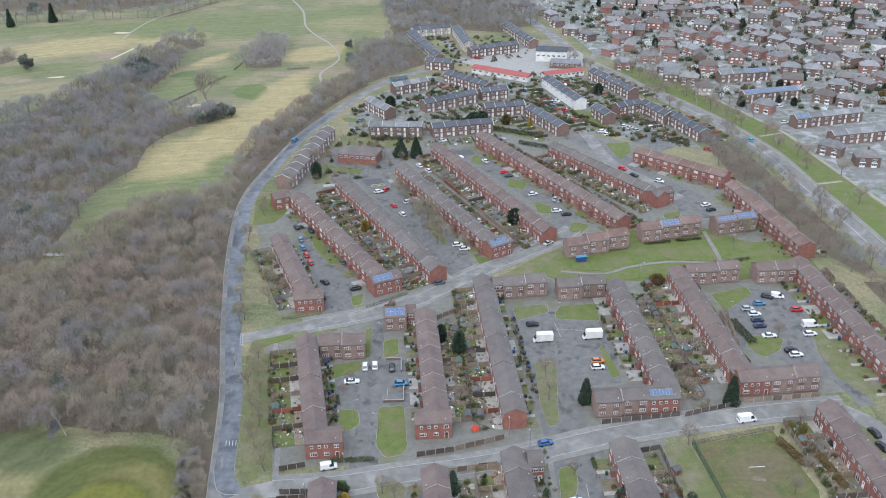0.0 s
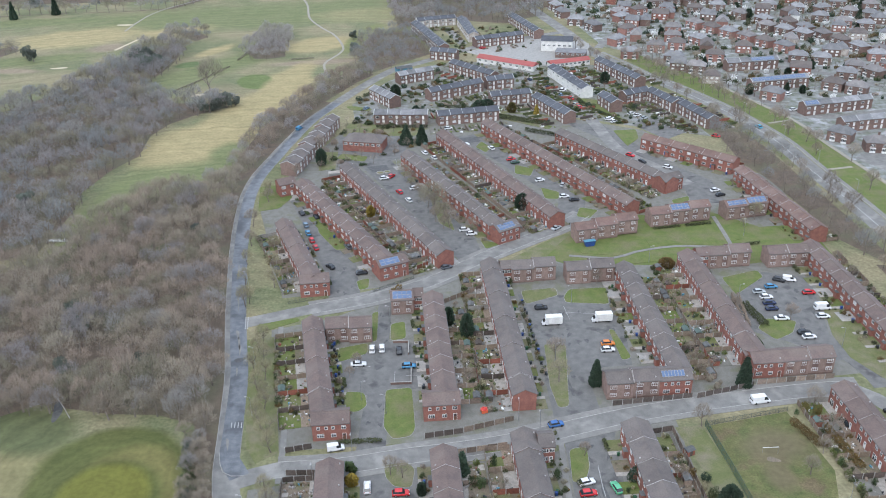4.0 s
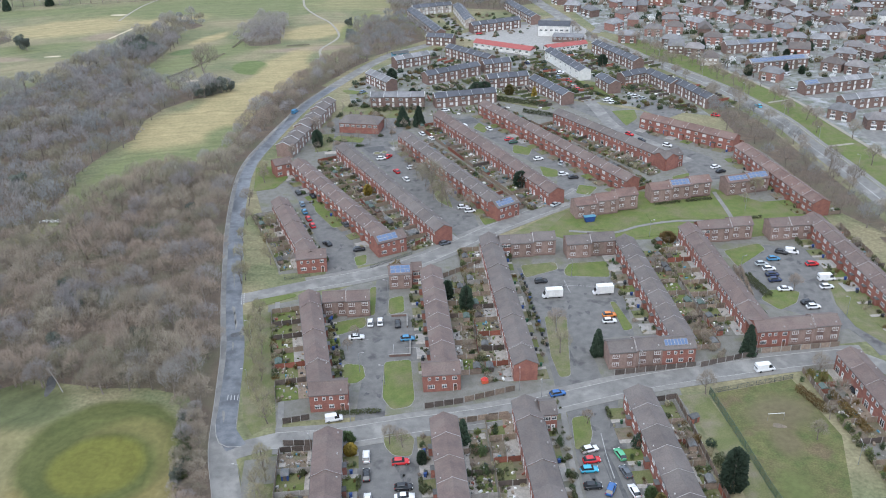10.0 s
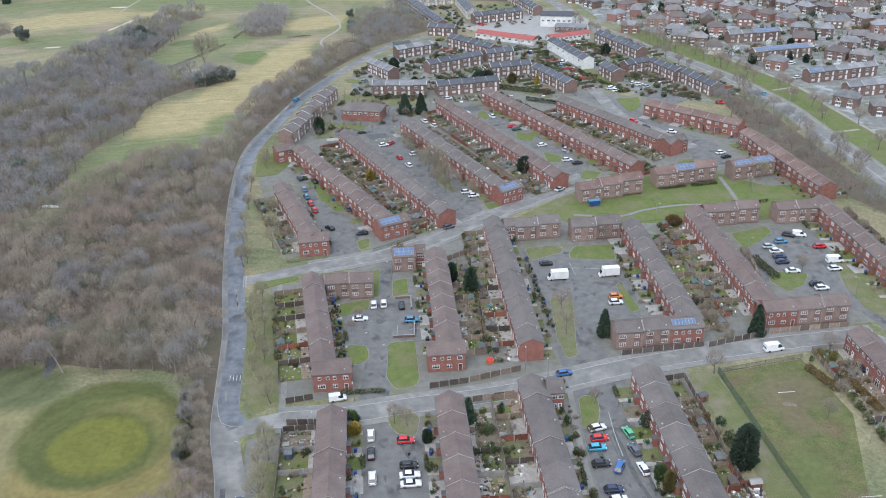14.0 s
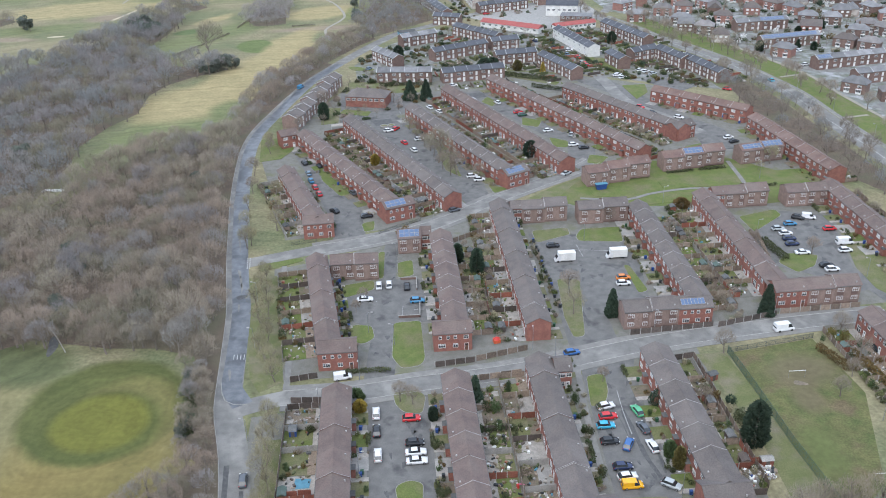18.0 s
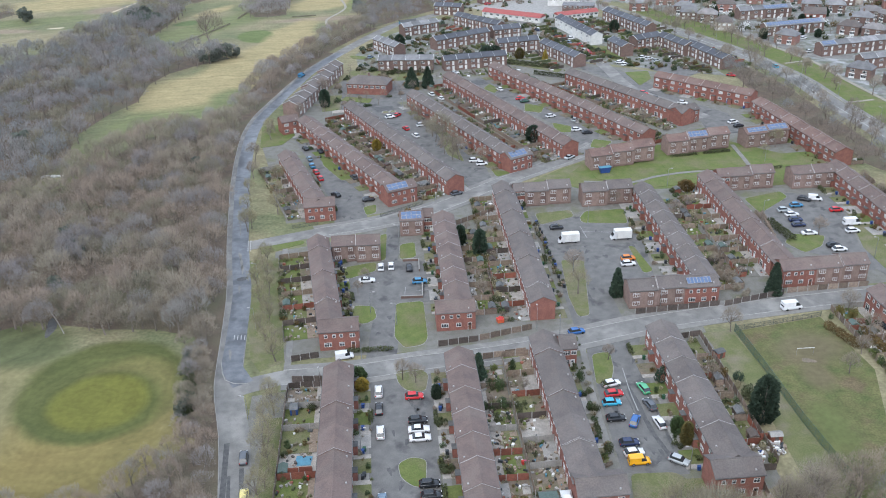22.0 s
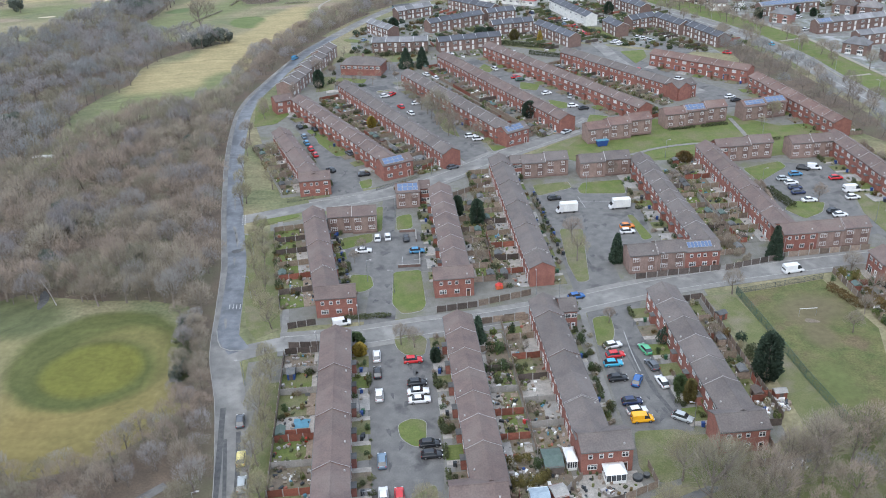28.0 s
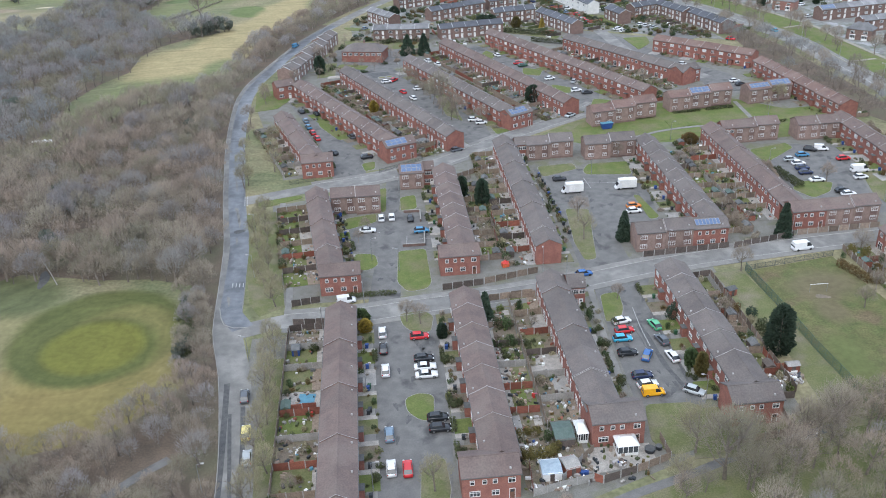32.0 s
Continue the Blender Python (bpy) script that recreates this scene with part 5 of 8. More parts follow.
for x, y, rx, ry, a in ((-64.6, 217.5, 0.35, 3.4, 12), (-63.6, 214.0, 0.3, 2.8, 10), (-65.9, 222.0, 0.4, 2.6, 14), (-62.2, 203.0, 0.25, 2.2, 10), (-69.5, 240, 0.25, 4.0, 12), (-74.0, 262, 0.25, 4.5, 10), (-58.0, 172, 0.3, 2.4, 12)):
    slab("worn_patch", ring(x, y, rx, ry, a, 0.2), 0.056, M["pavement"], "pale worn streak in the road surface", "road marking", 0.01)
strip("kerb", [(-59.4, 169), (-58.2, 164.6), (-56.9, 161.7), (-54.6, 160.3), (-51.4, 160.3)], 0.2, 0.12, M["concrete"], "pale kerb stones round the road bend", "kerb")
for k, (x, y, w, l, h) in enumerate(((33.2, 143, 0.35, 12, 93), (35.5, 137, 0.4, 7, 95), (30.5, 152, 0.3, 6, 88), (30.7, 190, 0.7, 9, 96), (32.6, 146, 0.2, 8, 97))):
    a = radians(h)
    strip("tarmac_patch", [(x, y), (x + math.cos(a) * l * 0.5 + 0.15, y + math.sin(a) * l * 0.5), (x + math.cos(a) * l, y + math.sin(a) * l)], w, 0.055, M["patch_dark"], "dark tarmac repair patch", "road marking", 0.01)

for line, w in (([(33.0, 155.5), (34.0, 149.6), (34.8, 141.0), (36.6, 134.4), (37.6, 130.2)], 0.9), ([(35.4, 158.0), (36.8, 151.9), (37.7, 142.3), (38.0, 135.0)], 0.5), ([(-44.0, 104), (-46.4, 116), (-49.2, 130)], 0.7)):
    strip("tarmac_patch", line, w, 0.057, M["patch_dark"], "long dark tarmac trench repair", "road marking", 0.01)
strip("bay_line", [(33.0, 162.6), (33.0, 155.5), (33.5, 147.2)], 0.12, 0.059, M["line"], "worn white line on the tarmac", "road marking", 0.01)

stain = random.Random(91)
for x0, y0, x1, y1, n in ((-22, 112, -10, 160, 16), (28, 130, 38, 170, 18), (-24, 170, -18.5, 240, 12), (25, 190, 48, 238, 16), (90, 218, 110, 250, 12), (-40, 245, -34, 265, 6), (0, 275, 4, 300, 6)):
    for _ in range(n):
        slab("oil_stain", ring(stain.uniform(x0, x1), stain.uniform(y0, y1), stain.uniform(0.2, 0.6), stain.uniform(0.4, 1.5), stain.uniform(-30, 30), 0.25, 12), 0.053, M["patch_dark"], "dark stain or patch on the tarmac", "stain", 0.006)

slab("court_end_grass", rounded([(28.3, 128.2), (37.0, 128.4), (40.4, 124.2), (38.8, 117.1), (30.5, 113.9), (27.2, 117.8)]), 0.1, M["lawn_dull"], "patchy grass at the end of the car park", "lawn", 0.06)

# ---- golf course ----


def turf(name, points, top, material, label):
    line = smooth_line([*points, points[0]], 3.0)[:-1]
    slab(name, [(p.x, p.y) for p in line], top, M[material], label, "golf course", 0.03)


turf("bunker", ring(-138, 460, 4.0, 2.0, 30), 0.06, "sand", "pale sand bunker")
turf("bunker", ring(-232, 628, 6.0, 2.2, 0), 0.06, "sand", "pale sand bunker")
turf("bunker", ring(-236, 518, 5.0, 1.6, 10), 0.06, "sand", "pale sand bunker")
strip("golf_track", [(-128, 740), (-111, 691), (-102, 642), (-90, 612), (-78, 589), (-69, 558), (-69.5, 542), (-76, 520), (-73, 500)], 1.5, 0.07, M["track"], "pale gravel track over the golf course", "path")
strip("golf_track", [(-226, 609), (-225.5, 639), (-222.6, 663), (-214, 687), (-195, 717)], 1.3, 0.07, M["track"], "pale gravel track over the golf course", "path")
strip("golf_track", [(-216, 558), (-212.7, 571), (-209, 586)], 1.6, 0.07, M["sand"], "worn sandy path", "path")
for p, q in (((-153, 466), (-142.8, 488)), ((-142.8, 488), (-132.4, 515)), ((-130.4, 529), (-126.7, 555)), ((-98, 529), (-84, 531))):
    hedge(p, q, 0.7, 0.7, "twig_olive", "low ragged hedge along a ditch on the golf course")
strip("wood_path", [(-152, 250), (-146.2, 261.5), (-141.5, 281), (-139.3, 299)], 2.6, 0.03, M["soil"], "trodden earth path along the wood's edge", "path")
strip("wood_path", [(-68.2, 106.3), (-64.7, 110.3), (-61.2, 114.3), (-57.3, 118.0)], 2.0, 0.055, M["asphalt_park"], "grey tarmac path through the scrub", "path")
turf("wood_path", ring(-106.3, 186, 1.3, 4.2, 12, 0.16), 0.03, "patch_dark", "dark worn path into the wood")

# ---- woods and hedgerow trees ----
PATH_CLEAR = [(-64.7, 110.3), (-61.2, 114.3), (-57.3, 118.0), (-61.0, 110.2), (-56.7, 115.5)]
BROWN = ("twig", "twig_olive", "twig_purple_hazed", "twig", "twig")
# greyed mix for far woods, with the haze painted into the twigs
PURPLE = ("twig_purple_hazed", "twig_grey", "twig_grey", "twig_olive", "twig_purple_hazed")
wood("bare_wood", [(-62.6, 172), (-66.4, 198), (-73.4, 231), (-80.4, 268), (-85.6, 300), (-89, 330), (-103, 329), (-116, 331), (-127, 325), (-133, 304), (-137.5, 286), (-145, 272), (-172, 256), (-185, 215), (-185, 190), (-150, 176), (-120, 181), (-112, 186), (-104, 184), (-92, 181.5), (-80, 181), (-70, 177.5)], 4.7, BROWN, "dense wood of leafless brown trees", seed=3)
wood("bare_wood", [(-147, 276), (-146, 290), (-146.5, 311), (-150, 330), (-146, 353), (-139, 370), (-141.5, 396), (-138, 411), (-129, 424), (-113, 438), (-120, 447), (-150, 450), (-170, 474), (-166, 520), (-168, 560), (-184, 583), (-200, 535), (-214, 480), (-235, 440), (-255, 420), (-255, 350), (-215, 270), (-172, 260)], 5.4, PURPLE, "dense wood of leafless purple-brown trees", seed=4, pool=BARE_FAR)
wood("bare_wood", [(-105, 116), (-90, 119), (-77, 123), (-68.5, 128), (-62.5, 136), (-60.5, 141), (-55.0, 139), (-51.4, 122), (-47.8, 104), (-47, 78), (-105, 78)], 3.2, BROWN, "scrubby bare wood below the golf green", (0.55, 0.95), 5, avoid=PATH_CLEAR, clear=3.0)
wood("bare_wood", [(-69.8, 175), (-65.6, 160), (-62.8, 142), (-55.9, 141), (-57.4, 149), (-59.8, 160), (-62.0, 172)], 2.3, BROWN, "bare roadside scrub", (0.4, 0.72), 6)
wood("bare_wood", [(36, 98), (42, 110), (50, 113), (60, 121), (78, 127), (92, 124), (100, 90), (46, 70)], 4.2, BROWN, "bare trees below the houses", (0.8, 1.1), 8, litter=False)
wood("bare_wood", [(-89, 333), (-88.4, 347), (-82.5, 382), (-76, 413), (-66, 446), (-53, 478), (-44, 494), (-57, 508), (-70, 480), (-84, 446), (-93, 404), (-97, 366), (-96, 345), (-102, 332)], 3.6, BROWN, "belt of bare trees between road and fairway", (0.65, 1.0), 9)
wood("bare_wood", [(-47, 494), (-30, 513), (-10, 536), (-14, 560), (-30, 600), (-55, 590), (-62, 550), (-58, 515)], 5.0, PURPLE, "bare trees beyond the road bend", (0.6, 1.0), 11, BARE_FAR)
wood("bare_wood", [(-38, 606), (8, 622), (40, 612), (70, 640), (60, 735), (-50, 735), (-45, 660)], 6.4, PURPLE, "far belt of leafless trees", seed=12, pool=BARE_FAR)
wood("bare_wood", [(-132.4, 549), (-128, 575), (-125.7, 598), (-111.3, 605), (-105, 570), (-99.6, 535), (-112, 529), (-123, 530)], 4.6, ("twig_purple_hazed",), "copse of leafless trees on the golf course", (0.7, 1.05), 13, BARE_FAR)
wood("bare_wood", [(-345, 656), (-293, 666), (-250, 668), (-210, 676), (-196, 703), (-180, 730), (-190, 736), (-207, 712), (-217, 684), (-250, 675), (-295, 673), (-345, 664)], 6.5, PURPLE, "far belt of leafless trees", seed=14, pool=BARE_FAR)
wood("bare_wood", [(-430, 700), (-250, 704), (-215, 730), (-215, 790), (-430, 790)], 9.0, PURPLE, "far belt of leafless trees", seed=24, pool=BARE_FAR)
wood("bare_wood", [(121, 398), (127, 416), (132, 418), (138, 396), (143, 372), (145.5, 346), (148, 322), (150.5, 296), (152, 262), (143, 260), (134, 278), (131.5, 300), (126.5, 335), (121, 352), (121, 375)], 6.6, ("twig", "bark", "twig_grey"), "belt of bare trees beside the main road", (0.75, 1.15), 15)
wood("bare_wood", [(141, 260), (152, 260), (153, 236), (158, 190), (146, 190), (143, 225)], 4.0, BROWN, "bare scrub beside the main road", (0.4, 0.75), 16)
wood("bare_wood", [(-195, 605), (-175, 610), (-160, 590), (-170, 575)], 4.6, PURPLE, "copse of leafless trees", (0.6, 0.9), 17, BARE_FAR)
wood("bare_wood", [(-300, 500), (-275, 560), (-290, 575), (-320, 540)], 5.4, PURPLE, "copse of leafless trees", (0.6, 0.9), 18, BARE_FAR)


def evergreen_tree(x, y, s, label):
    """A broad uneven evergreen: a trunk and a crown of several lumps of needles."""
    g = random.Random(int(x * 3 + y * 7))
    t = new("pine_tree")
    bm = bmesh.new()
    bm_tube(bm, (0, 0, -0.2), (0, 0, 6.0), 0.25, 0.1, 6)
    part("trunk", mesh_of("trunk", bm, M["bark"]), t)
    lumps = [(g.uniform(-2.0, 2.0), g.uniform(-2.0, 2.0), g.uniform(2.0, 6.5), g.uniform(1.2, 2.0), g.uniform(1.2, 2.0), g.uniform(1.0, 1.8)) for _ in range(9)]
    v, tr = leaf_arrays(lumps, 2600, 0.28, int(x + y) % 91)
    part("crown", np_mesh("crown", v, tr, M["pine"]), t, "uneven crown of dull green needles")
    t.matrix_basis = pose(x, y, 0) @ Matrix.Scale(s, 4)
    tagged(t, label, "tree")


wood("bare_wood", [(-120, 183), (-104, 186), (-92, 183.5), (-80, 183), (-70, 180), (-64, 175), (-66, 186), (-80, 191), (-104, 193), (-120, 190)], 3.4, BROWN, "dense bare scrub at the wood's edge", (0.55, 0.85), 19, litter=False)
for x, y, s in ((-127, 430, 0.9), (-122, 433.5, 1.0), (-117, 437.5, 1.0), (-113, 440.5, 0.8), (-120, 441, 1.0), (-188, 513, 1.4), (-179, 508, 1.4), (-176, 518, 1.2), (-192, 532, 1.3), (-184, 523, 1.5), (-258, 534, 1.1), (-266, 542, 1.1), (-322, 690, 1.3), (-60, 538, 1.0), (-64, 575, 0.8)):
    evergreen_tree(x, y, s, "dark evergreen tree at the edge of a wood")
conifer(-321.6, 651, 13, 2.6, label="tall dark spruce at the edge of the golf course")
conifer(-295.8, 665, 14, 2.8, label="tall dark spruce at the edge of the golf course")
bare_tree(-130, 462, "bare", 1.9, "twig_olive", 2, "large spreading leafless tree at the wood's edge")
for x, y in ((-66, 173), (-66.4, 168.5), (-65.3, 165), (-62.6, 151), (-63.2, 149)):
    bush(x, y, 1.2, "pine", 1.5, int(-x), "dark evergreen shrub at the wood's edge")
g = random.Random(31)
# street trees on the verges
for i in range(14):
    v = 153 - i * 4.4
    bare_tree(-43.4 + (152 - v) * 0.07 + g.uniform(-1.5, 1.5), v, "thin", g.uniform(0.85, 1.15), "twig_green", i)
for i in range(12):
    bare_tree(-58.5 + i * 0.95 + g.uniform(-1.6, 1.6), 216 - i * 4.3, "thin", g.uniform(0.75, 1.05), "twig_green", i + 1)
for x, y in ((-67, 240), (-69, 252), (-72, 266), (-74, 280), (-75, 296), (-60, 250), (-62, 262), (-64, 275), (-66, 238), (-73, 318), (-70, 330), (-76, 326)):
    bare_tree(x + g.uniform(-1, 1), y, "thin", g.uniform(0.8, 1.1), "twig_green" if g.random() < 0.6 else "twig", int(y))
for x, y, k, s, w in ((27.5, 196, "bare", 1.0, "twig_green"), (27.8, 207, "bare", 0.75, "twig"), (-16.6, 160.2, "thin", 0.75, "twig"), (-13.6, 159.0, "thin", 0.8, "twig"), (-10.7, 107.5, "bare", 0.75, "twig_green"), (30.3, 166.2, "thin", 0.55, "twig"), (34.0, 114.6, "bare", 1.2, "twig_green"), (41.3, 114.6, "bare", 1.2, "twig"), (52.9, 115.4, "bare", 1.1, "twig"), (58.4, 117, "bare", 1.05, "twig"), (40.5, 104.8, "bare", 1.0, "twig"), (47.5, 106.5, "bare", 1.05, "twig"), (29.3, 106.4, "bare", 0.8, "twig_green"), (82.3, 158.7, "bare", 0.75, "twig"), (-30.0, 199.3, "thin", 0.6, "twig"), (-28.5, 205, "thin", 0.6, "twig"), (46, 250, "bare", 0.6, "twig"), (101, 226, "thin", 0.9, "twig"), (61.4, 176.8, "bare", 0.8, "twig"), (92.3, 184.2, "bare", 0.75, "twig"), (86, 233, "thin", 0.6, "twig"), (-3.5, 300, "bare", 0.85, "twig"), (-1.5, 292, "bare", 0.8, "twig"), (-8, 312, "thin", 0.9, "twig"), (6, 288, "bare", 0.75, "twig"), (-14, 322, "thin", 0.9, "twig"), (70, 326, "thin", 0.8, "twig"), (-60, 372, "bare", 0.75, "twig"), (-57, 366, "bare", 0.7, "twig"), (-66, 342, "bare", 0.7, "twig"), (92, 172, "bare", 0.8, "twig"), (88, 166, "bare", 0.7, "twig"), (112, 296, "bare", 0.7, "twig_green"), (106, 290, "bare", 0.5, "twig_green")):
    bare_tree(x, y, k, s, w, int(abs(x * 3 + y)))
for i in range(12):
    y = 440 + i * 9.5 + g.uniform(-3, 3)
    bare_tree(east_x(y) - 7 + g.uniform(-1, 1), y, "thin", g.uniform(0.8, 1.2), "twig" if i % 3 else "twig_olive", i)
for i in range(22):
    y = 360 + i * 7.6 + g.uniform(-3, 3)
    bare_tree(east_x(y) + g.uniform(8, 15), y, "thin", g.uniform(0.9, 1.3), "twig", i)
for i in range(16):
    bush(68.5 + g.uniform(-2.2, 3.2), 190.5 + i * 1.3, g.uniform(0.7, 1.2), "twig", 1.2, i, "leafless brown garden scrub")
for i in range(9):
    bare_tree(-4 - i * 2.1 + g.uniform(-1, 1), 292 + i * 6.2, "bare", g.uniform(0.55, 0.85), "twig" if i % 2 else "twig_olive", i)
birch = new("birch_tree")
bm = bmesh.new()
bm_tube(bm, (0, 0, -0.1), (-0.9, 0.1, 3.4), 0.13, 0.10, 7)
bm_tube(bm, (-0.9, 0.1, 3.4), (-2.4, 0.2, 7.4), 0.10, 0.03, 7)
part("trunk", mesh_of("trunk", bm, M["birch"]), birch)
wv, wt, tv, tt = BARE_SMALL[0]
part("crown", np_mesh("crown", tv * 0.55, tt, M["twig"]), birch, "few thin bare twigs", pose(-1.9, 0.2, 3.4))
birch.matrix_basis = pose(-101.9, 183.2, 0)
tagged(birch, "leaning birch with a white trunk at the wood's edge", "tree")
for x, y, k, s, q in ((38.5, 118, "bare", 0.85, "twig_olive"), (41, 113, "bare", 0.95, "twig_green"), (45.0, 118, "bare", 0.9, "twig_olive"), (34.5, 119.5, "thin", 0.7, "twig_olive"), (60.5, 121, "bare", 0.8, "twig"), (64.5, 124, "bare", 0.75, "twig"), (57, 115.5, "bare", 0.7, "twig_pale"), (47, 111, "bare", 0.9, "twig"), (68, 121, "bare", 0.8, "twig"), (10, 101, "bare", 0.6, "twig"), (33, 105, "bare", 0.75, "twig_olive"), (29, 102, "bare", 0.7, "twig"), (37, 108, "bare", 0.7, "twig_olive"), (43, 108.5, "bare", 0.8, "twig"), (51, 112, "bare", 0.85, "twig"), (25, 100, "bare", 0.6, "twig_olive"), (55, 118.5, "bare", 0.6, "twig"), (40, 119.5, "thin", 0.8, "twig_olive")):
    bare_tree(x, y, k, s, q, int(x))
bare_tree(171, 352, "bare", 1.0, "twig", 1)
bare_tree(166, 322, "bare", 0.8, "twig", 2)
# evergreens that stand out
conifer(2.9, 219.5, 7.6, 1.7, True)
conifer(-2.5, 226, 6.0, 1.3, True, label="dark green garden conifer beside a lawn")
conifer(37.3, 195.0, 8.0, 1.7)
conifer(77.2, 193.9, 9.0, 1.9)
conifer(58.0, 143.0, 11.0, 2.35, True, label="tall dense dark leylandii in a back garden")
conifer(-21.5, 381.5, 9.0, 3.2, label="dark spruce between the houses")
conifer(-14.3, 380.5, 9.5, 2.8, label="dark spruce between the houses")
conifer(26.4, 309.0, 6.0, 2.9, True, label="dark round evergreen at a terrace end")
conifer(-57.5, 356.5, 7.5, 2.0, True, label="dark evergreen beside stepped houses")
conifer(-32.0, 303.8, 4.2, 1.4, True, "ochre", "golden conifer in a back garden")
conifer(-25.4, 157.0, 2.8, 1.2, True, "ochre", "golden rounded conifer in a front garden")
conifer(-26.6, 160.5, 3.2, 1.7, True, "evergreen", "dark rounded shrub in a front garden")
conifer(40.9, 136.5, 5.2, 0.95, True, "golden", "tall bronze-golden columnar conifer")
conifer(39.9, 140.0, 3.8, 1.1, True, "evergreen", "dark green columnar shrub")
conifer(0.5, 172.5 - 12, 6.5, 1.4, label="slender conifer in a back garden")
conifer(18, 428, 5.5, 3.0, True, label="dark evergreen tree on a corner")
conifer(30, 424, 5.0, 2.0, True, "golden", "golden conifer by a terrace")
conifer(-30, 452, 6.5, 2.4, True, label="dark evergreen beside the road")
conifer(-18, 418, 6.0, 2.0, True, label="dark evergreen beside the road")
for x, y, s in ((36, 156, 0), (87, 262, 1)):
    bush(x - 8, y, 1.2, "hedge", 1.0, s)

# ---- gardens ----
def panel_mesh(material, w=1.8, h=1.6):
    """One fence panel with its post, in one piece: the plan of both, raised."""
    bm = bmesh.new()
    plan = ((-0.06, -0.06), (0.06, -0.06), (0.06, -0.02), (w - 0.06, -0.02), (w - 0.06, 0.02), (0.06, 0.02), (0.06, 0.06), (-0.06, 0.06))
    lo = [bm.verts.new((x, y, -0.05)) for x, y in plan]
    hi = [bm.verts.new((x, y, h + (0.12 if x <= 0.06 else 0.0))) for x, y in plan]
    for i in range(8):
        j = (i + 1) % 8
        bm.faces.new((lo[i], lo[j], hi[j], hi[i])).material_index = 0 if 2 <= i <= 4 else 1
    bm.faces.new((hi[0], hi[1], hi[6], hi[7])).material_index = 1
    bm.faces.new((hi[1], hi[2], hi[5], hi[6])).material_index = 1
    bm.faces.new((hi[2], hi[3], hi[4], hi[5]))
    return mesh_of("panel", bm, M[material], M["kerb"])


PANELS = {k: panel_mesh(k) for k in ("timber", "timber_red", "timber_dark", "concrete", "decking")}


FAR_FENCES = []


def fence(a, b, material="timber", posts=True, label=""):
    """Panels between posts from a to b."""
    length = math.dist(a, b)
    if not posts:
        FAR_FENCES.append((a, b, material))
        return
    n = max(1, round(length / 2.6))
    if n == 1:
        f = new("garden_fence", PANELS[material])
    else:
        f = new("garden_fence")
    f.matrix_basis = pose(a[0], a[1], 0, 0, 0, math.degrees(math.atan2(b[1] - a[1], b[0] - a[0])))
    s = length / n / 1.8
    if n == 1:
        f.matrix_basis = f.matrix_basis @ Matrix.Diagonal((s, 1, 1, 1))
    for i in range(n if n > 1 else 0):
        part("panel", PANELS[material], f, "", pose(i * length / n, 0, 0) @ Matrix.Diagonal((s, 1, 1, 1)))
    tagged(f, label or {"timber": "weathered brown timber panel fence", "timber_red": "red-brown stained panel fence", "timber_dark": "dark panel fence with pale posts", "concrete": "grey weathered panel fence", "decking": "light brown timber panel fence"}[material], "fence", "garden fences")


SHEDS = {}


def shed(x, y, hdg, w=2.2, d=1.7, h=2.0, wall="timber", roof="felt", label=""):
    k = (w, d, h, wall, roof)
    m = pose(x, y, 0, 0, 0, hdg)
    if k in SHEDS:
        s = copy_thing(SHEDS[k], m)
    else:
        s = SHEDS[k] = new("garden_shed")
        bm = bmesh.new()
        bm_box(bm, -w / 2, -d / 2, -0.1, w / 2, d / 2, h * 0.85)
        part("wall", mesh_of("wall", bm, M[wall]), s)
        bm = bmesh.new()
        e = 0.12
        v = [bm.verts.new(p) for p in ((-w / 2 - e, -d / 2 - e, h * 0.82), (w / 2 + e, -d / 2 - e, h * 0.82), (w / 2 + e, 0, h * 1.08), (-w / 2 - e, 0, h * 1.08), (w / 2 + e, d / 2 + e, h * 0.82), (-w / 2 - e, d / 2 + e, h * 0.82))]
        for q in ((0, 1, 2, 3), (3, 2, 4, 5), (0, 3, 5), (1, 4, 2), (0, 5, 4, 1)):
            bm.faces.new([v[i] for i in q])
        part("roof", mesh_of("roof", bm, M[roof]), s)
        bm = bmesh.new()
        bm_box(bm, -0.38, -d / 2 - 0.03, 0.05, 0.38, -d / 2, h * 0.78)
        part("door", mesh_of("door", bm, M["timber_dark"]), s)
        s.matrix_basis = m
    tagged(s, label or "small timber garden shed with a felt roof", "shed", "garden sheds")


def table_thing(x, y, z, hdg):
    t = new("garden_table")
    bm = bmesh.new()
    bm_tube(bm, (0, 0, 0.68), (0, 0, 0.73), 0.55, 0.55, 14)
    part("tabletop", mesh_of("tabletop", bm, M["white"]), t)
    bm = bmesh.new()
    bm_tube(bm, (0, 0, 0), (0, 0, 0.68), 0.12, 0.05, 8)
    part("pedestal", mesh_of("pedestal", bm, M["white"]), t)
    t.matrix_basis = pose(x, y, z, 0, 0, hdg)
    tagged(t, "round white plastic garden table", "table")


def bin_proto(material):
    b = new("wheelie_bin")
    bm = bmesh.new()
    v = bm_box(bm, -0.25, -0.28, 0.08, 0.25, 0.28, 0.95)
    for p in v[4:]:
        p.co.x *= 1.15
        p.co.y *= 1.15
    bm_tube(bm, (-0.3, 0.28, 0.1), (0.3, 0.28, 0.1), 0.1, 0.1, 8, 1)
    part("body", mesh_of("body", bm, M[material], M["tyre"]), b)
    bm = bmesh.new()
    bm_box(bm, -0.31, -0.35, 0.95, 0.31, 0.36, 1.05)
    part("lid", mesh_of("lid", bm, M[material]), b)
    return b


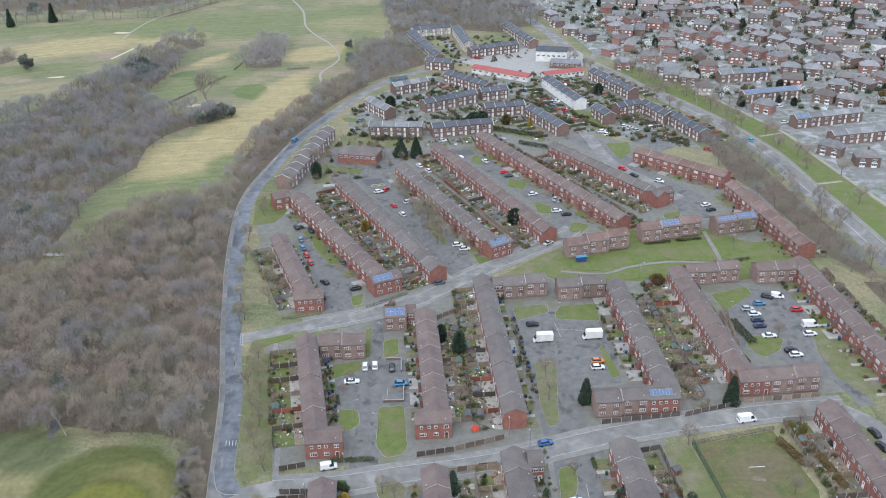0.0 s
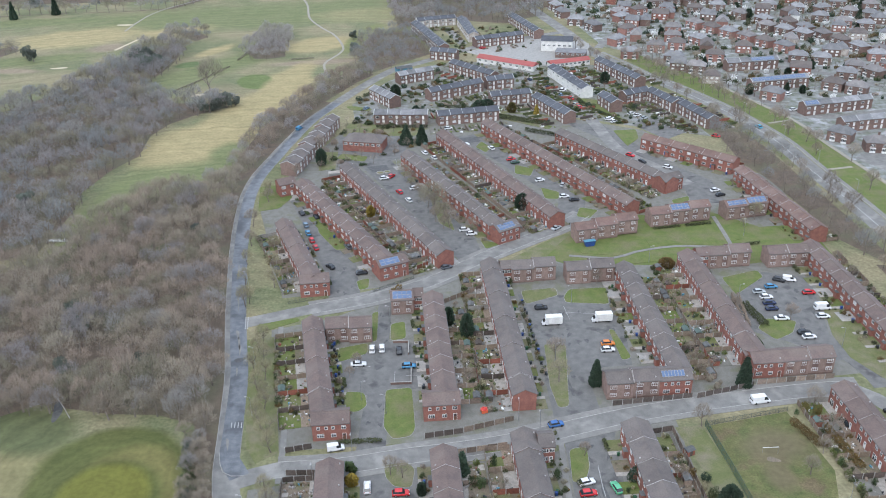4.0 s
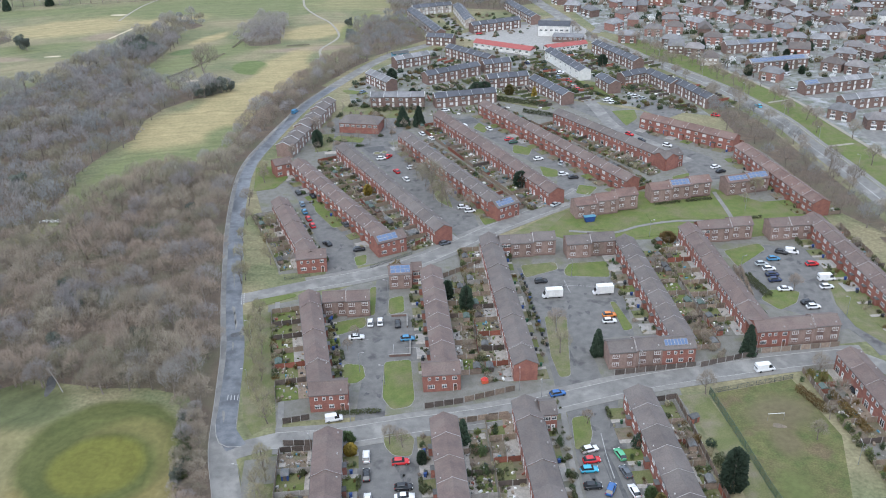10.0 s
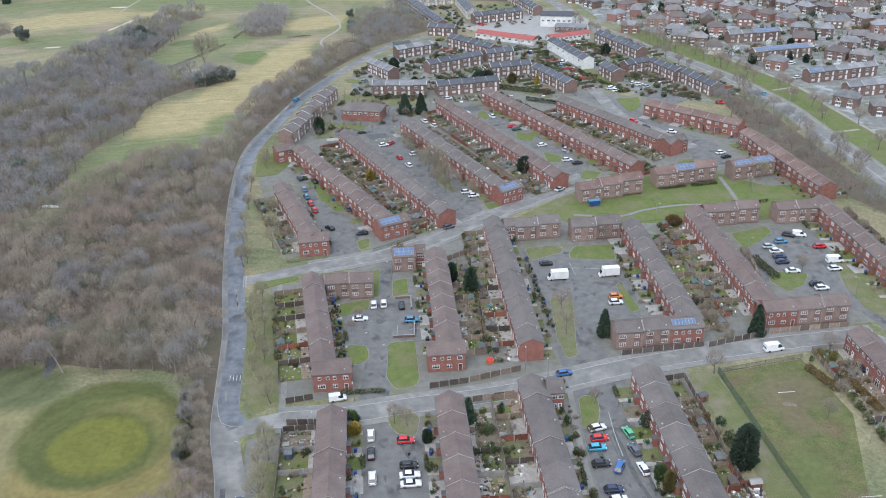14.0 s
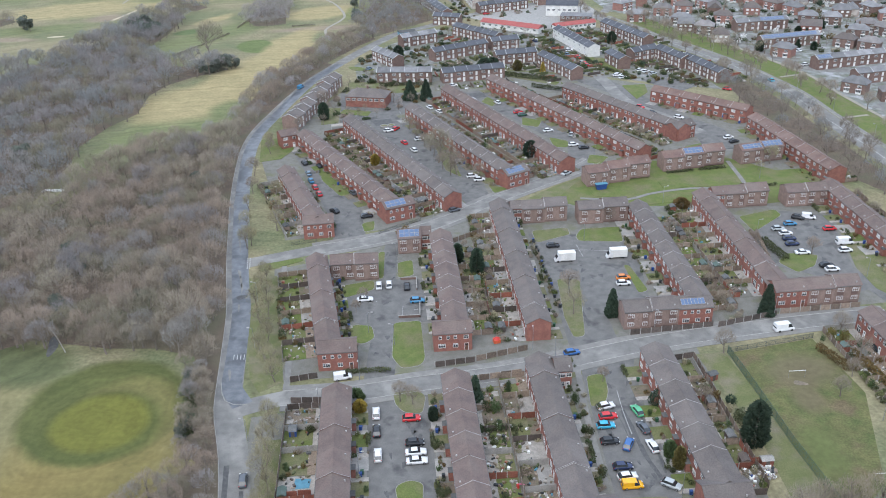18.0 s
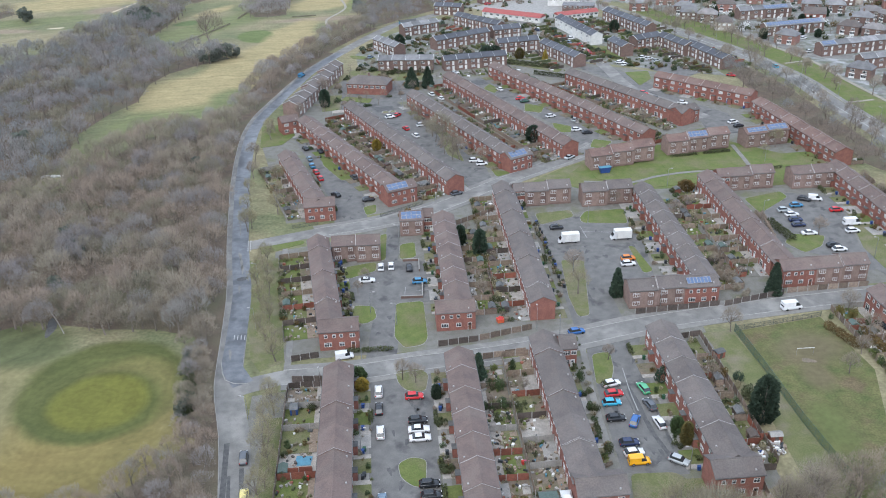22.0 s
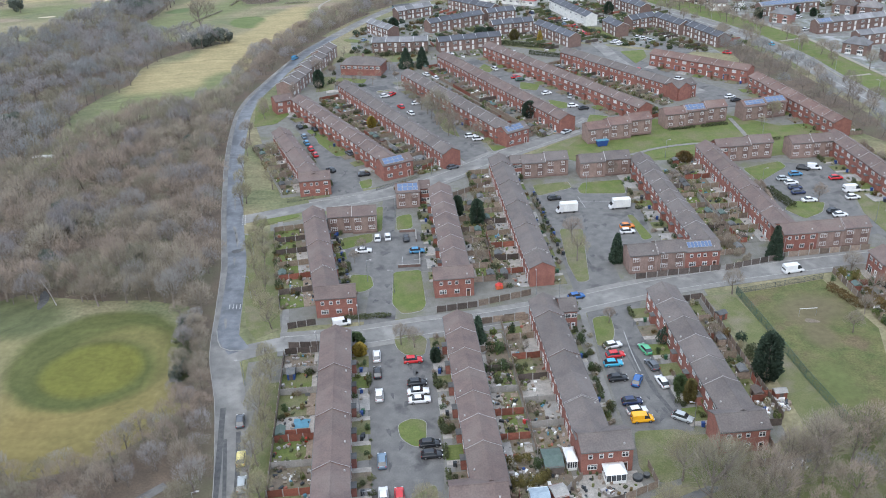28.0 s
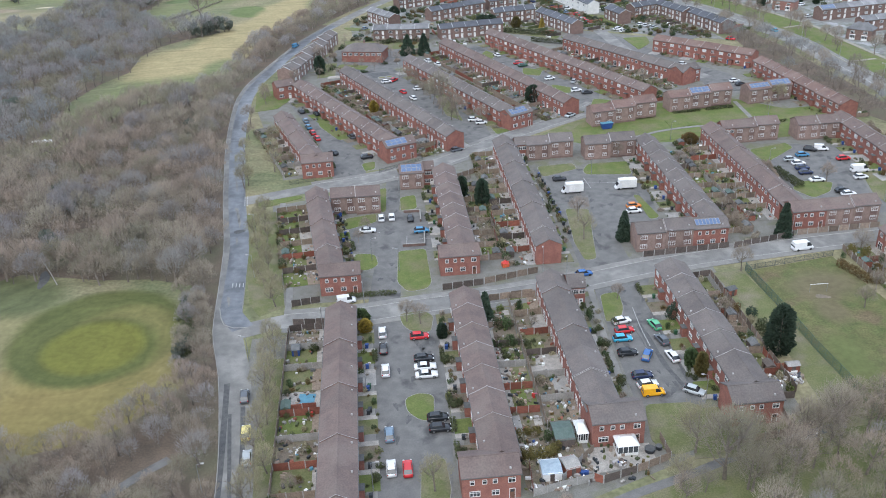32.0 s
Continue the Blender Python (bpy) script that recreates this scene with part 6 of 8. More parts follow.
BINS = {}


def wheelie_bin(x, y, hdg, material):
    m = pose(x, y, 0.055, 0, 0, hdg)
    if material in BINS:
        b = copy_thing(BINS[material], m)
    else:
        b = BINS[material] = bin_proto(material)
        b.matrix_basis = m
    tagged(b, {"bin_blue": "blue plastic wheelie bin", "bin_dark": "dark grey plastic wheelie bin", "bin_green": "green plastic wheelie bin"}[material] + " beside a garden path", "bin", "wheelie bins")


def plot_corners(m, x0, y0, x1, y1):
    return [tuple((m @ Vector((x, y, 0))).xy) for x, y in ((x0, y0), (x1, y0), (x1, y1), (x0, y1))]


gr = random.Random(20)
PLANTS = []
CLUTTER = {}
GARDENS = {
    10: ("soil", "timber_dark", "timber"), 9: ("lawn", "concrete", "timber"), 8: ("lawn_dull", "concrete", "timber"), 7: ("slab", "", "timber"), 6: ("lawn", "timber_red", "timber"), 5: ("soil", "concrete", "timber"), 4: ("lawn_dull", "timber_red", "timber"),
    11: ("soil", "timber", ""), 12: ("soil", "timber_dark", ""), 13: ("lawn", "concrete", ""), 14: ("lawn_dull", "timber_red", ""), 15: ("lawn", "timber_red", ""), 16: ("soil", "", ""), 17: ("soil", "", ""),
    18: ("soil", "concrete", "decking"), 19: ("soil", "concrete", "decking"), 20: ("slab", "timber_dark", "decking"), 21: ("lawn_dull", "timber_red", "decking"), 22: ("soil", "decking", "decking"), 23: ("lawn", "timber", "decking"),
}
CLUTTER_TONES = ("white", "white", "slab", "kerb", "verge", "timber", "decking", "concrete", "bin_dark", "bin_dark", "slab", "timber_red", "tarp", "soil", "decking", "concrete", "timber", "timber_dark", "soil", "slab", "felt", "hedge", "hedge", "lawn", "rusty", "kerb", "decking")
for k, (m, w, d, deep, yard, fancy) in enumerate(PLOTS):
    back = m @ pose(0, d, 0)
    hdg = math.degrees(m.to_euler().z)
    place = lambda x, y, q=back: tuple((q @ Vector((x, y, 0))).xy)
    if deep:
        patio = gr.uniform(1.6, 3.4)
        if fancy:
            slab("patio", plot_corners(back, 0.1, 0.05, w - 0.1, patio), 0.128, M[gr.choice(("slab", "concrete", "slab", "decking", "soil", "concrete"))], "small paved patio behind a house", "patio")
        kind = gr.choice(("lawn", "lawn", "lawn", "lawn_dull", "lawn_dull", "soil", "soil", "yard"))
        plan = GARDENS.get(k)
        kind = plan[0] if plan else kind
        slab("garden_plot", plot_corners(back, 0.12, patio, w - 0.12, deep - 0.1), 0.094, M[kind], {"lawn": "small green back garden lawn", "lawn_dull": "patchy winter back garden lawn", "soil": "bare soil back garden", "slab": "paved back garden", "yard": "trodden back garden of earth and gravel", "concrete": "concreted back garden"}[kind], "garden")
        if fancy and gr.random() < 0.5:
            x = gr.uniform(0.4, w - 2.0)
            slab("flower_bed", plot_corners(back, x, deep - 1.8, x + gr.uniform(1, 2), deep - 0.3), 0.14, M[gr.choice(("soil", "slab", "decking"))], "narrow garden bed", "garden")
        fm = gr.choice(("timber", "timber", "timber", "timber_dark", "timber_red", "concrete", "decking", "decking"))
        fm = plan[1] if plan else fm
        if fm:
            fence(place(w, 0.2), place(w, deep - 0.1), fm, fancy)
        if plan and plan[2]:
            fence(place(0.05, deep), place(w - 0.05, deep), plan[2], fancy)
        elif plan:
            pass
        elif gr.random() < 0.55:
            fence(place(0.05, deep), place(w - 0.05, deep), gr.choice(("timber", "timber", "timber", "decking", "timber_red", "concrete")), fancy)
        else:
            PLANTS += [(*place(gr.uniform(0.2, w - 0.2), deep - gr.uniform(0.0, 0.5)), gr.uniform(0.5, 0.95)) for _ in range(8)]
        if gr.random() < ((0.12 if plan else 0.45) if fancy else 0.3):
            dark = gr.random() < 0.3
            red = gr.random() < 0.2
            shed(*place(gr.choice((1.5, w - 1.6)), deep - 1.3), hdg, gr.choice((2.0, 2.4)), 1.7, 2.0, "timber_dark" if dark else ("timber_red" if red else "timber"), gr.choice(("felt", "felt", "felt_green", "timber_dark")))
        for _ in range(gr.choice((1, 1, 2) if fancy else (0, 1, 1))):
            bush(*place(gr.uniform(0.6, w - 0.6), gr.uniform(patio + 0.4, deep - 0.5)), gr.uniform(0.4, 0.95), gr.choice(("evergreen", "hedge", "twig_olive", "rusty", "hedge", "twig_green")), gr.uniform(0.8, 1.4), k)
        for _ in range(gr.choice((12, 18, 26, 38) if fancy else (18, 26, 34))):
            x, y = place(gr.uniform(0.5, w - 0.5), gr.uniform(0.3, deep - 0.4))
            CLUTTER.setdefault(gr.choice(CLUTTER_TONES), []).append((x, y, gr.uniform(0, math.pi), gr.uniform(0.07, 0.28) * (1.0 if fancy else 1.7), gr.uniform(0.08, 0.5) * (1.0 if fancy else 1.5), gr.uniform(0.1, 0.6)))
        if fancy and gr.random() < 0.08:
            table_thing(*place(gr.uniform(1, w - 1), patio * 0.6), 0.128, hdg)
        if fancy and gr.random() < 0.12:
            bare_tree(*place(gr.uniform(1, w - 1), deep * 0.6), "thin", gr.uniform(0.45, 0.7), "twig", k)
        for _ in range(gr.choice((4, 5, 7) if fancy else (5, 7, 9))):
            edge = gr.random() < 0.6
            x = gr.choice((0.5, w - 0.5)) if edge else gr.uniform(0.5, w - 0.5)
            PLANTS.append((*place(x, gr.uniform(0.8 if edge else patio, deep - 0.3)), gr.uniform(0.25, 0.75)))
    if yard:
        for _ in range(gr.choice((2, 3, 4))):
            x, y = (m @ Vector((gr.uniform(0.2, w - 0.3), -gr.uniform(0.4, yard + 0.2), 0))).xy
            PLANTS.append((x, y, gr.uniform(0.25, 0.7)))
        front = lambda x, y: tuple((m @ Vector((x, -y, 0))).xy)
        kind = gr.choice(("lawn", "lawn_dull", "lawn_dull", "concrete", "soil"))
        slab("front_garden", plot_corners(m, 0.1, -yard, w * 0.58, -0.05), 0.106, M[kind], "small front garden of a terraced house", "garden")
        if fancy:
            slab("front_path", plot_corners(m, w * 0.58, -yard, w * 0.75, -0.05), 0.134, M["slab"], "paved path to a front door", "path")
        if fancy:
            for _ in range(gr.choice((0, 1, 1))):
                bush(*front(gr.uniform(0.5, w * 0.55), gr.uniform(0.8, yard - 0.4)), gr.uniform(0.5, 1.0), gr.choice(("evergreen", "hedge", "rusty", "evergreen")), gr.uniform(0.9, 1.6), k)
            if gr.random() < 0.3:
                hedge(front(0.2, yard), front(w * 0.55, yard), 0.7, gr.uniform(0.9, 1.5))
        for j in range(gr.choice((0, 1, 1, 2) if fancy else (0, 0, 0, 1))):
            wheelie_bin(*front(w * 0.8 + j * 0.65, min(yard - 0.4, 2.0) + 0.3 * (j % 2)), hdg + gr.uniform(-15, 15), gr.choice(("bin_blue", "bin_dark", "bin_dark", "bin_blue", "bin_green")))

for (x0, y0), (x1, y1), n in (((20.4, 240), (24.4, 199), 46), ((-36.5, 216), (-30.8, 188), 26), ((-6.8, 130), (-8.4, 158), 14), ((24.6, 176), (25.0, 132), 18), ((-10.2, 226), (-6.0, 182), 16), ((48.6, 240), (51.5, 205), 24)):
    for i in range(n):
        t = gr.random()
        PLANTS.append((x0 + (x1 - x0) * t + gr.uniform(-0.9, 0.5), y0 + (y1 - y0) * t, gr.uniform(0.3, 0.75)))
pl = random.Random(44)
PLANT_BASE = [leaf_arrays([(0, 0, 0.7, 0.9, 0.9, 0.8), (0.5, 0.2, 0.5, 0.6, 0.6, 0.5), (-0.4, -0.4, 0.6, 0.6, 0.5, 0.6)], 130, 0.2, k)[0] for k in (1, 2, 3)]
lots = {}
for x, y, size in PLANTS:
    tone = pl.choice(("evergreen", "hedge", "hedge", "lawn", "rusty", "twig_olive", "twig", "twig", "twig_green", "lawn_dull"))
    lots.setdefault(tone, []).append(pl.choice(PLANT_BASE) * np.array((size * pl.uniform(0.7, 1.5), size * pl.uniform(0.7, 1.5), size * pl.uniform(0.7, 1.7))) + np.array((x, y, 0.08)))
for tone, v in lots.items():
    v = np.concatenate(v)
    tagged(new("garden_planting", np_mesh("garden_planting", v, np.arange(len(v)).reshape(-1, 3), M[tone])), "low shrubs and plants along garden fences", "shrubs", kind="stuff")

conifer(-9.0, 153.3, 3.4, 0.8, True, label="dark columnar evergreen in a front garden")
for x, y in ((22.8, 158.2), (22.9, 153.0), (23.4, 148.1), (23.6, 144.3), (23.9, 138.8), (24.1, 132.9)):
    bush(x, y, 1.3, "evergreen", 1.1, int(y), "large dark evergreen shrub in a front garden")

# pots, planks, toys and furniture past counting, one piece for each tone
CUBE = np.array([(x, y, z) for z in (0, 1) for x, y in ((-1, -1), (1, -1), (1, 1), (-1, 1))], float)
CUBE_T = np.array(((0, 2, 1), (0, 3, 2), (4, 5, 6), (4, 6, 7), (0, 1, 5), (0, 5, 4), (1, 2, 6), (1, 6, 5), (2, 3, 7), (2, 7, 6), (3, 0, 4), (3, 4, 7)))


def boxes(name, rows, material, label, category):
    vs, ts = [], []
    for i, (x, y, a, sx, sy, sz) in enumerate(rows):
        t = np.array(((math.cos(a), math.sin(a), 0), (-math.sin(a), math.cos(a), 0), (0, 0, 1)))
        vs.append((CUBE * np.array((sx, sy, sz))) @ t + np.array((x, y, 0.09)))
        ts.append(CUBE_T + 8 * i)
    tagged(new(name, np_mesh(name, np.concatenate(vs), np.concatenate(ts), M[material])), label, category, kind="stuff")


for tone, rows in CLUTTER.items():
    boxes("garden_clutter", rows, tone, "pots, planks and toys lying about the gardens", "clutter")
for tone in sorted({f[2] for f in FAR_FENCES}):
    rows = [((a[0] + b[0]) / 2, (a[1] + b[1]) / 2, math.atan2(b[1] - a[1], b[0] - a[0]), math.dist(a, b) / 2, 0.04, 1.4) for a, b, k in FAR_FENCES if k == tone]
    boxes("far_garden_fences", rows, tone, "timber fences between the upper gardens", "fence")

rows = {}
for _ in range(150):
    rows.setdefault(gr.choice(("white", "slab", "timber", "bin_dark", "concrete", "decking", "bin_dark", "hedge", "rusty", "lawn", "timber_dark", "hedge")), []).append((*grid(gr.uniform(10, 35), gr.uniform(106, 119)), gr.uniform(0, 3), gr.uniform(0.07, 0.3), gr.uniform(0.1, 0.55), gr.uniform(0.15, 0.7)))
for tone, lot in rows.items():
    boxes("garden_clutter", lot, tone, "pots, planks and boxes in the end gardens", "clutter")
# the gardens at the foot of the third terrace: sheds, glasshouse and hedges
slab("patio", [grid(*p) for p in ((24.5, 108.5), (24.5, 115), (36, 115), (36, 110))], 0.07, M["slab"], "paved garden below the end house", "patio")
slab("yard", [grid(*p) for p in ((13, 106), (13, 118), (24.4, 118), (24.4, 107))], 0.05, M["soil"], "cluttered earth yard with sheds", "garden")
shed(*grid(21.4, 118.2), TURN, 3.3, 5.2, 2.3, "timber_dark", "felt_green", "large dark shed with a green felt roof")
shed(*grid(17.5, 109.6), TURN, 3.2, 3.6, 2.0, "white", "sheet_blue", "white shed with a pale blue sheet roof")
shed(*grid(20.9, 110.0), TURN + 12, 2.5, 3.2, 2.2, "timber_red", "concrete", "brown shed with a pale sheet roof")
for i, (x, y) in enumerate(((14.0, 119.6), (15.6, 120.2), (17.2, 119.8), (13.7, 113.4), (15.2, 113.6), (16.8, 113.7), (18.3, 113.9), (19.6, 114.8), (18.6, 117.6))):
    bush(*grid(x, y), 1.05, "golden" if i < 8 else "evergreen", 1.35, i, "rounded golden-green clipped conifer bush")


def glasshouse(x, y, hdg, w, d, label):
    """A white framed conservatory: base wall, posts, panes and a low roof."""
    c = new("conservatory")
    bm = bmesh.new()
    bm_box(bm, -w / 2, -d / 2, -0.1, w / 2, d / 2, 0.6)
    part("base_wall", mesh_of("base_wall", bm, M["white"]), c)
    bm = bmesh.new()
    bm_box(bm, -w / 2 + 0.06, -d / 2 + 0.06, 0.6, w / 2 - 0.06, d / 2 - 0.06, 2.1)
    part("panes", mesh_of("panes", bm, M["glass"]), c)
    bm = bmesh.new()
    bm_box(bm, -0.05, -0.05, 0.6, 0.05, 0.05, 2.15)
    pm = mesh_of("post", bm, M["white"])
    for i in range(5):
        for s in (-1, 1):
            part("post", pm, c, "", pose(-w / 2 + 0.05 + (w - 0.1) * i / 4, s * (d / 2 - 0.05), 0))
    for s in (-1, 1):
        for i in (1, 2):
            part("post", pm, c, "", pose(s * (w / 2 - 0.05), -d / 2 + d * i / 3, 0))
    bm = bmesh.new()
    v = [bm.verts.new(p) for p in ((-w / 2 - 0.15, -d / 2 - 0.15, 2.12), (w / 2 + 0.15, -d / 2 - 0.15, 2.12), (w / 2 + 0.15, d / 2 + 0.15, 2.12), (-w / 2 - 0.15, d / 2 + 0.15, 2.12), (-w / 4, 0, 3.0), (w / 4, 0, 3.0))]
    for q in ((0, 1, 5, 4), (1, 2, 5), (2, 3, 4, 5), (3, 0, 4), (3, 2, 1, 0)):
        bm.faces.new([v[i] for i in q])
    part("roof", mesh_of("roof", bm, M["white"]), c, "white ridged roof")
    c.matrix_basis = pose(x, y, 0, 0, 0, hdg)
    tagged(c, label, "conservatory")


glasshouse(*grid(31.5, 113.8), TURN, 3.6, 3.2, "white framed conservatory with a hipped white roof")
glasshouse(*grid(24.7, 118.4), TURN, 1.8, 3.8, "narrow white conservatory against a brick house")
for x, y, r in ((35.5, 112.8, 0.95), (37.2, 113.2, 0.6)):
    t = new("garden_tub")
    bm = bmesh.new()
    bm_tube(bm, (0, 0, 0.05), (0, 0, 0.7), r * 0.9, r, 16)
    part("wall", mesh_of("wall", bm, M["bin_dark"]), t)
    bm = bmesh.new()
    bm_tube(bm, (0, 0, 0.7), (0, 0, 0.74), r * 0.92, r * 0.92, 16)
    part("cover", mesh_of("cover", bm, M["felt"]), t)
    t.matrix_basis = pose(*grid(x, y), 0.07)
    tagged(t, "round dark garden tub with a grey cover", "tub")
for a, b, k in (((13.8, 104.7), (18.4, 105.8), "concrete"), ((18.4, 105.8), (24.3, 107.0), "concrete"), ((25.7, 106.2), (31.9, 108.0), "timber_dark"), ((31.9, 108.0), (38.4, 110.4), "timber"), ((14.3, 111.6), (13.8, 104.7), "timber_red"), ((19.2, 107.4), (23.4, 111.8), "concrete"), ((23.4, 111.8), (26.1, 114.3), "decking"), ((24.3, 107.0), (25.7, 106.2), "timber_red"), ((38.4, 110.4), (38.2, 116), "timber"), ((51, 112.6), (61, 113.6), "timber"), ((61.4, 113.6), (62.2, 123), "timber")):
    fence(grid(*a), grid(*b), k)
for p, q in (((-28.5, 163.2), (-21.0, 162.6)), ((-29.3, 171.3), (-22.8, 172.4))):
    fence(grid(*p), grid(*q), "timber_dark", label="dark panel fence along the street")
for p, q, k in (((15.2, 174.8), (28.5, 178.2), "timber"), ((5.2, 173.4), (15.0, 174.6), "timber_dark"), ((12.4, 166.6), (25.4, 168.2), "timber"), ((55, 181.6), (77, 183.0), "timber_dark"), ((78, 182.6), (95, 186.2), "timber_dark"), ((96, 186.8), (118, 187.6), "timber"), ((61.8, 169.5), (67.6, 170.4), "timber_dark"), ((67.6, 170.4), (67.2, 125), "timber"), ((15, 238), (28, 246), "timber")):
    fence(grid(*p), grid(*q), k)
for p, q in (((92, 175), (95, 160)), ((84.5, 178), (88.5, 168))):
    hedge(p, q, 1.6, 1.6, "rusty", "untidy brown garden hedge")
for x, y, k in ((89.5, 182.0, "golden"), (92.3, 181.2, "golden"), (94.5, 178, "evergreen"), (87, 181, "evergreen")):
    bush(x, y, 1.2, k, 1.5, int(x), "rounded conifer at a garden corner")
hedge((88.5, 241), (86.5, 222), 2.4, 1.4, "twig", "leafless brown hedge along a car park")
for p, q in (((73.0, 289.3), (83.0, 291.1)), ((85.0, 291.5), (95, 293.4)), ((99, 275), (108, 277))):
    hedge(p, q, 0.9, 0.8, "hedge", "low dark hedge in front of brick houses")
hedge((-30.6, 171.6), (-19.4, 172.2), 0.8, 1.1)
hedge((-20.8, 243.2), (-18.2, 247.6), 1.6, 2.0, "rusty", "brown beech hedge on a corner")
hedge((34.5, 384.0 + 12), (60, 382), 1.2, 1.8, "hedge", "long dark hedge behind the gardens")

# ---- vehicles ----
COLOURS = dict(white=(0.72, 0.72, 0.72), black=(0.02, 0.022, 0.026), grey=(0.10, 0.11, 0.125), silver=(0.42, 0.45, 0.46), red=(0.55, 0.03, 0.035), blue=(0.04, 0.13, 0.34), navy=(0.022, 0.034, 0.085), aqua=(0.05, 0.38, 0.55), blue_light=(0.06, 0.22, 0.38), steel=(0.16, 0.23, 0.30), lime=(0.10, 0.42, 0.22), amber=(0.85, 0.42, 0.02), yellow=(0.78, 0.66, 0.25), orange=(0.60, 0.19, 0.04), green_dark=(0.03, 0.09, 0.06))
# length, width, bonnet height, roof height, and where the screen, roof and tail begin along the length
BUILDS = dict(hatch=(4.05, 1.72, 0.92, 1.48, 0.26, 0.42, 0.82, 0.97), saloon=(4.5, 1.76, 0.92, 1.43, 0.28, 0.43, 0.70, 0.86), small_van=(4.35, 1.75, 1.0, 1.82, 0.18, 0.34, 0.97, 0.99), van=(5.3, 1.95, 1.15, 2.25, 0.12, 0.27, 0.98, 0.995))


def loft(bm, rings, slot=0):
    for a, b in zip(rings, rings[1:]):
        for i in range(len(a)):
            j = (i + 1) % len(a)
            bm.faces.new((a[i], a[j], b[j], b[i])).material_index = slot


def wheel_mesh():
    bm = bmesh.new()
    bm_tube(bm, (0, -0.1, 0), (0, 0.1, 0), 0.31, 0.31, 14)
    tyre = mesh_of("wheel", bm, M["tyre"])
    bm = bmesh.new()
    bm_tube(bm, (0, -0.11, 0), (0, 0.11, 0), 0.19, 0.19, 10)
    return tyre, mesh_of("rim", bm, M["rim"])


WHEEL, RIM = wheel_mesh()
CARS = {}


def car_build(kind, colour, lamps):
    l, w, hb, hr, s0, s1, s2, s3 = BUILDS[kind]
    c = new("car" if "van" not in kind else "van")
    body = paint(colour, *COLOURS[colour])
    bm = bmesh.new()
    # side profile of the lower body, narrowed towards nose and tail
    rings = []
    for t, k, z in ((0, 0.80, 0.62), (0.015, 0.88, 0.72), (0.08, 0.96, hb - 0.12), (s0, 1.0, hb), (0.5, 1.0, hb), (s3 - 0.03, 0.98, hb + 0.02), (0.985, 0.92, hb - 0.06), (1, 0.86, 0.6)):
        y = w / 2 * k
        rings.append([bm.verts.new((l * (0.5 - t), p * y, q)) for p, q in ((-0.96, 0.24), (0.96, 0.24), (1.0, 0.45), (0.98, z - 0.1), (0.86, z), (-0.86, z), (-0.98, z - 0.1), (-1.0, 0.45))])
    loft(bm, rings)
    bm.faces.new(rings[0][::-1])
    bm.faces.new(rings[-1])
    bmesh.ops.recalc_face_normals(bm, faces=bm.faces[:])
    for f in bm.faces:
        f.smooth = True
    part("body", mesh_of("body", bm, body), c)
    # cabin glass, then the roof panel on it
    bm = bmesh.new()
    lo = [bm.verts.new((l * (0.5 - t), y * w / 2 * 0.88, hb - 0.03)) for t, y in ((s0, -1), (s0, 1), (s3, 1), (s3, -1))]
    hi = [bm.verts.new((l * (0.5 - t), y * w / 2 * (0.72 if "van" not in kind else 0.84), hr - 0.06)) for t, y in ((s1, -1), (s1, 1), (s2, 1), (s2, -1))]
    loft(bm, [lo, hi])
    bm.faces.new(hi)
    if "van" in kind:
        part("windscreen", mesh_of("windscreen", bm, M["car_glass"]), c)
        bm = bmesh.new()
        lo = [bm.verts.new((l * (0.5 - t), y * w / 2 * 0.985, hb - 0.05)) for t, y in ((s1 + 0.12, -1), (s1 + 0.12, 1), (s3, 1), (s3, -1))]
        hi = [bm.verts.new((l * (0.5 - t), y * w / 2 * 0.87, hr - 0.02)) for t, y in ((s1 + 0.12, -1), (s1 + 0.12, 1), (s2, 1), (s2, -1))]
        loft(bm, [lo, hi])
        bm.faces.new(hi)
        bm.faces.new(lo[::-1])
        part("cargo_body", mesh_of("cargo_body", bm, body), c)
    else:
        part("cabin_glass", mesh_of("cabin_glass", bm, M["car_glass"]), c)
    bm = bmesh.new()
    k = 0.73 if "van" not in kind else 0.85
    end = s2 + 0.015 if "van" not in kind else s1 + 0.13
    a = [bm.verts.new((l * (0.5 - t), y * w / 2 * k, hr - 0.07)) for t, y in ((s1 - 0.01, -1), (s1 - 0.01, 1), (end, 1), (end, -1))]
    b = [bm.verts.new((l * (0.5 - t), y * w / 2 * (k - 0.1), hr)) for t, y in ((s1 + 0.03, -1), (s1 + 0.03, 1), (end - 0.03, 1), (end - 0.03, -1))]
    loft(bm, [a, b])
    bm.faces.new(b)
    part("roof", mesh_of("roof", bm, body), c)
    for sx, t in ((0.5 - 0.18, 0), (0.5 - 0.80, 1)):
        for sy in (-1, 1):
            wheel = part("wheel", WHEEL, c, "", pose(l * sx, sy * (w / 2 - 0.1), 0.31))
            if lamps:
                part("rim", RIM, wheel)
    for sy in (-1, 1) if lamps else ():
        bm = bmesh.new()
        bm_box(bm, l * 0.455, sy * w * 0.36 - 0.16, 0.62, l * 0.492, sy * w * 0.36 + 0.16, 0.76)
        part("headlight", mesh_of("headlight", bm, M["lens"]), c)
        bm = bmesh.new()
        bm_box(bm, -l * 0.497, sy * w * 0.38 - 0.11, 0.66, -l * 0.47, sy * w * 0.38 + 0.11, 0.86)
        part("tail_light", mesh_of("tail_light", bm, M["red_lens"]), c)
    return c


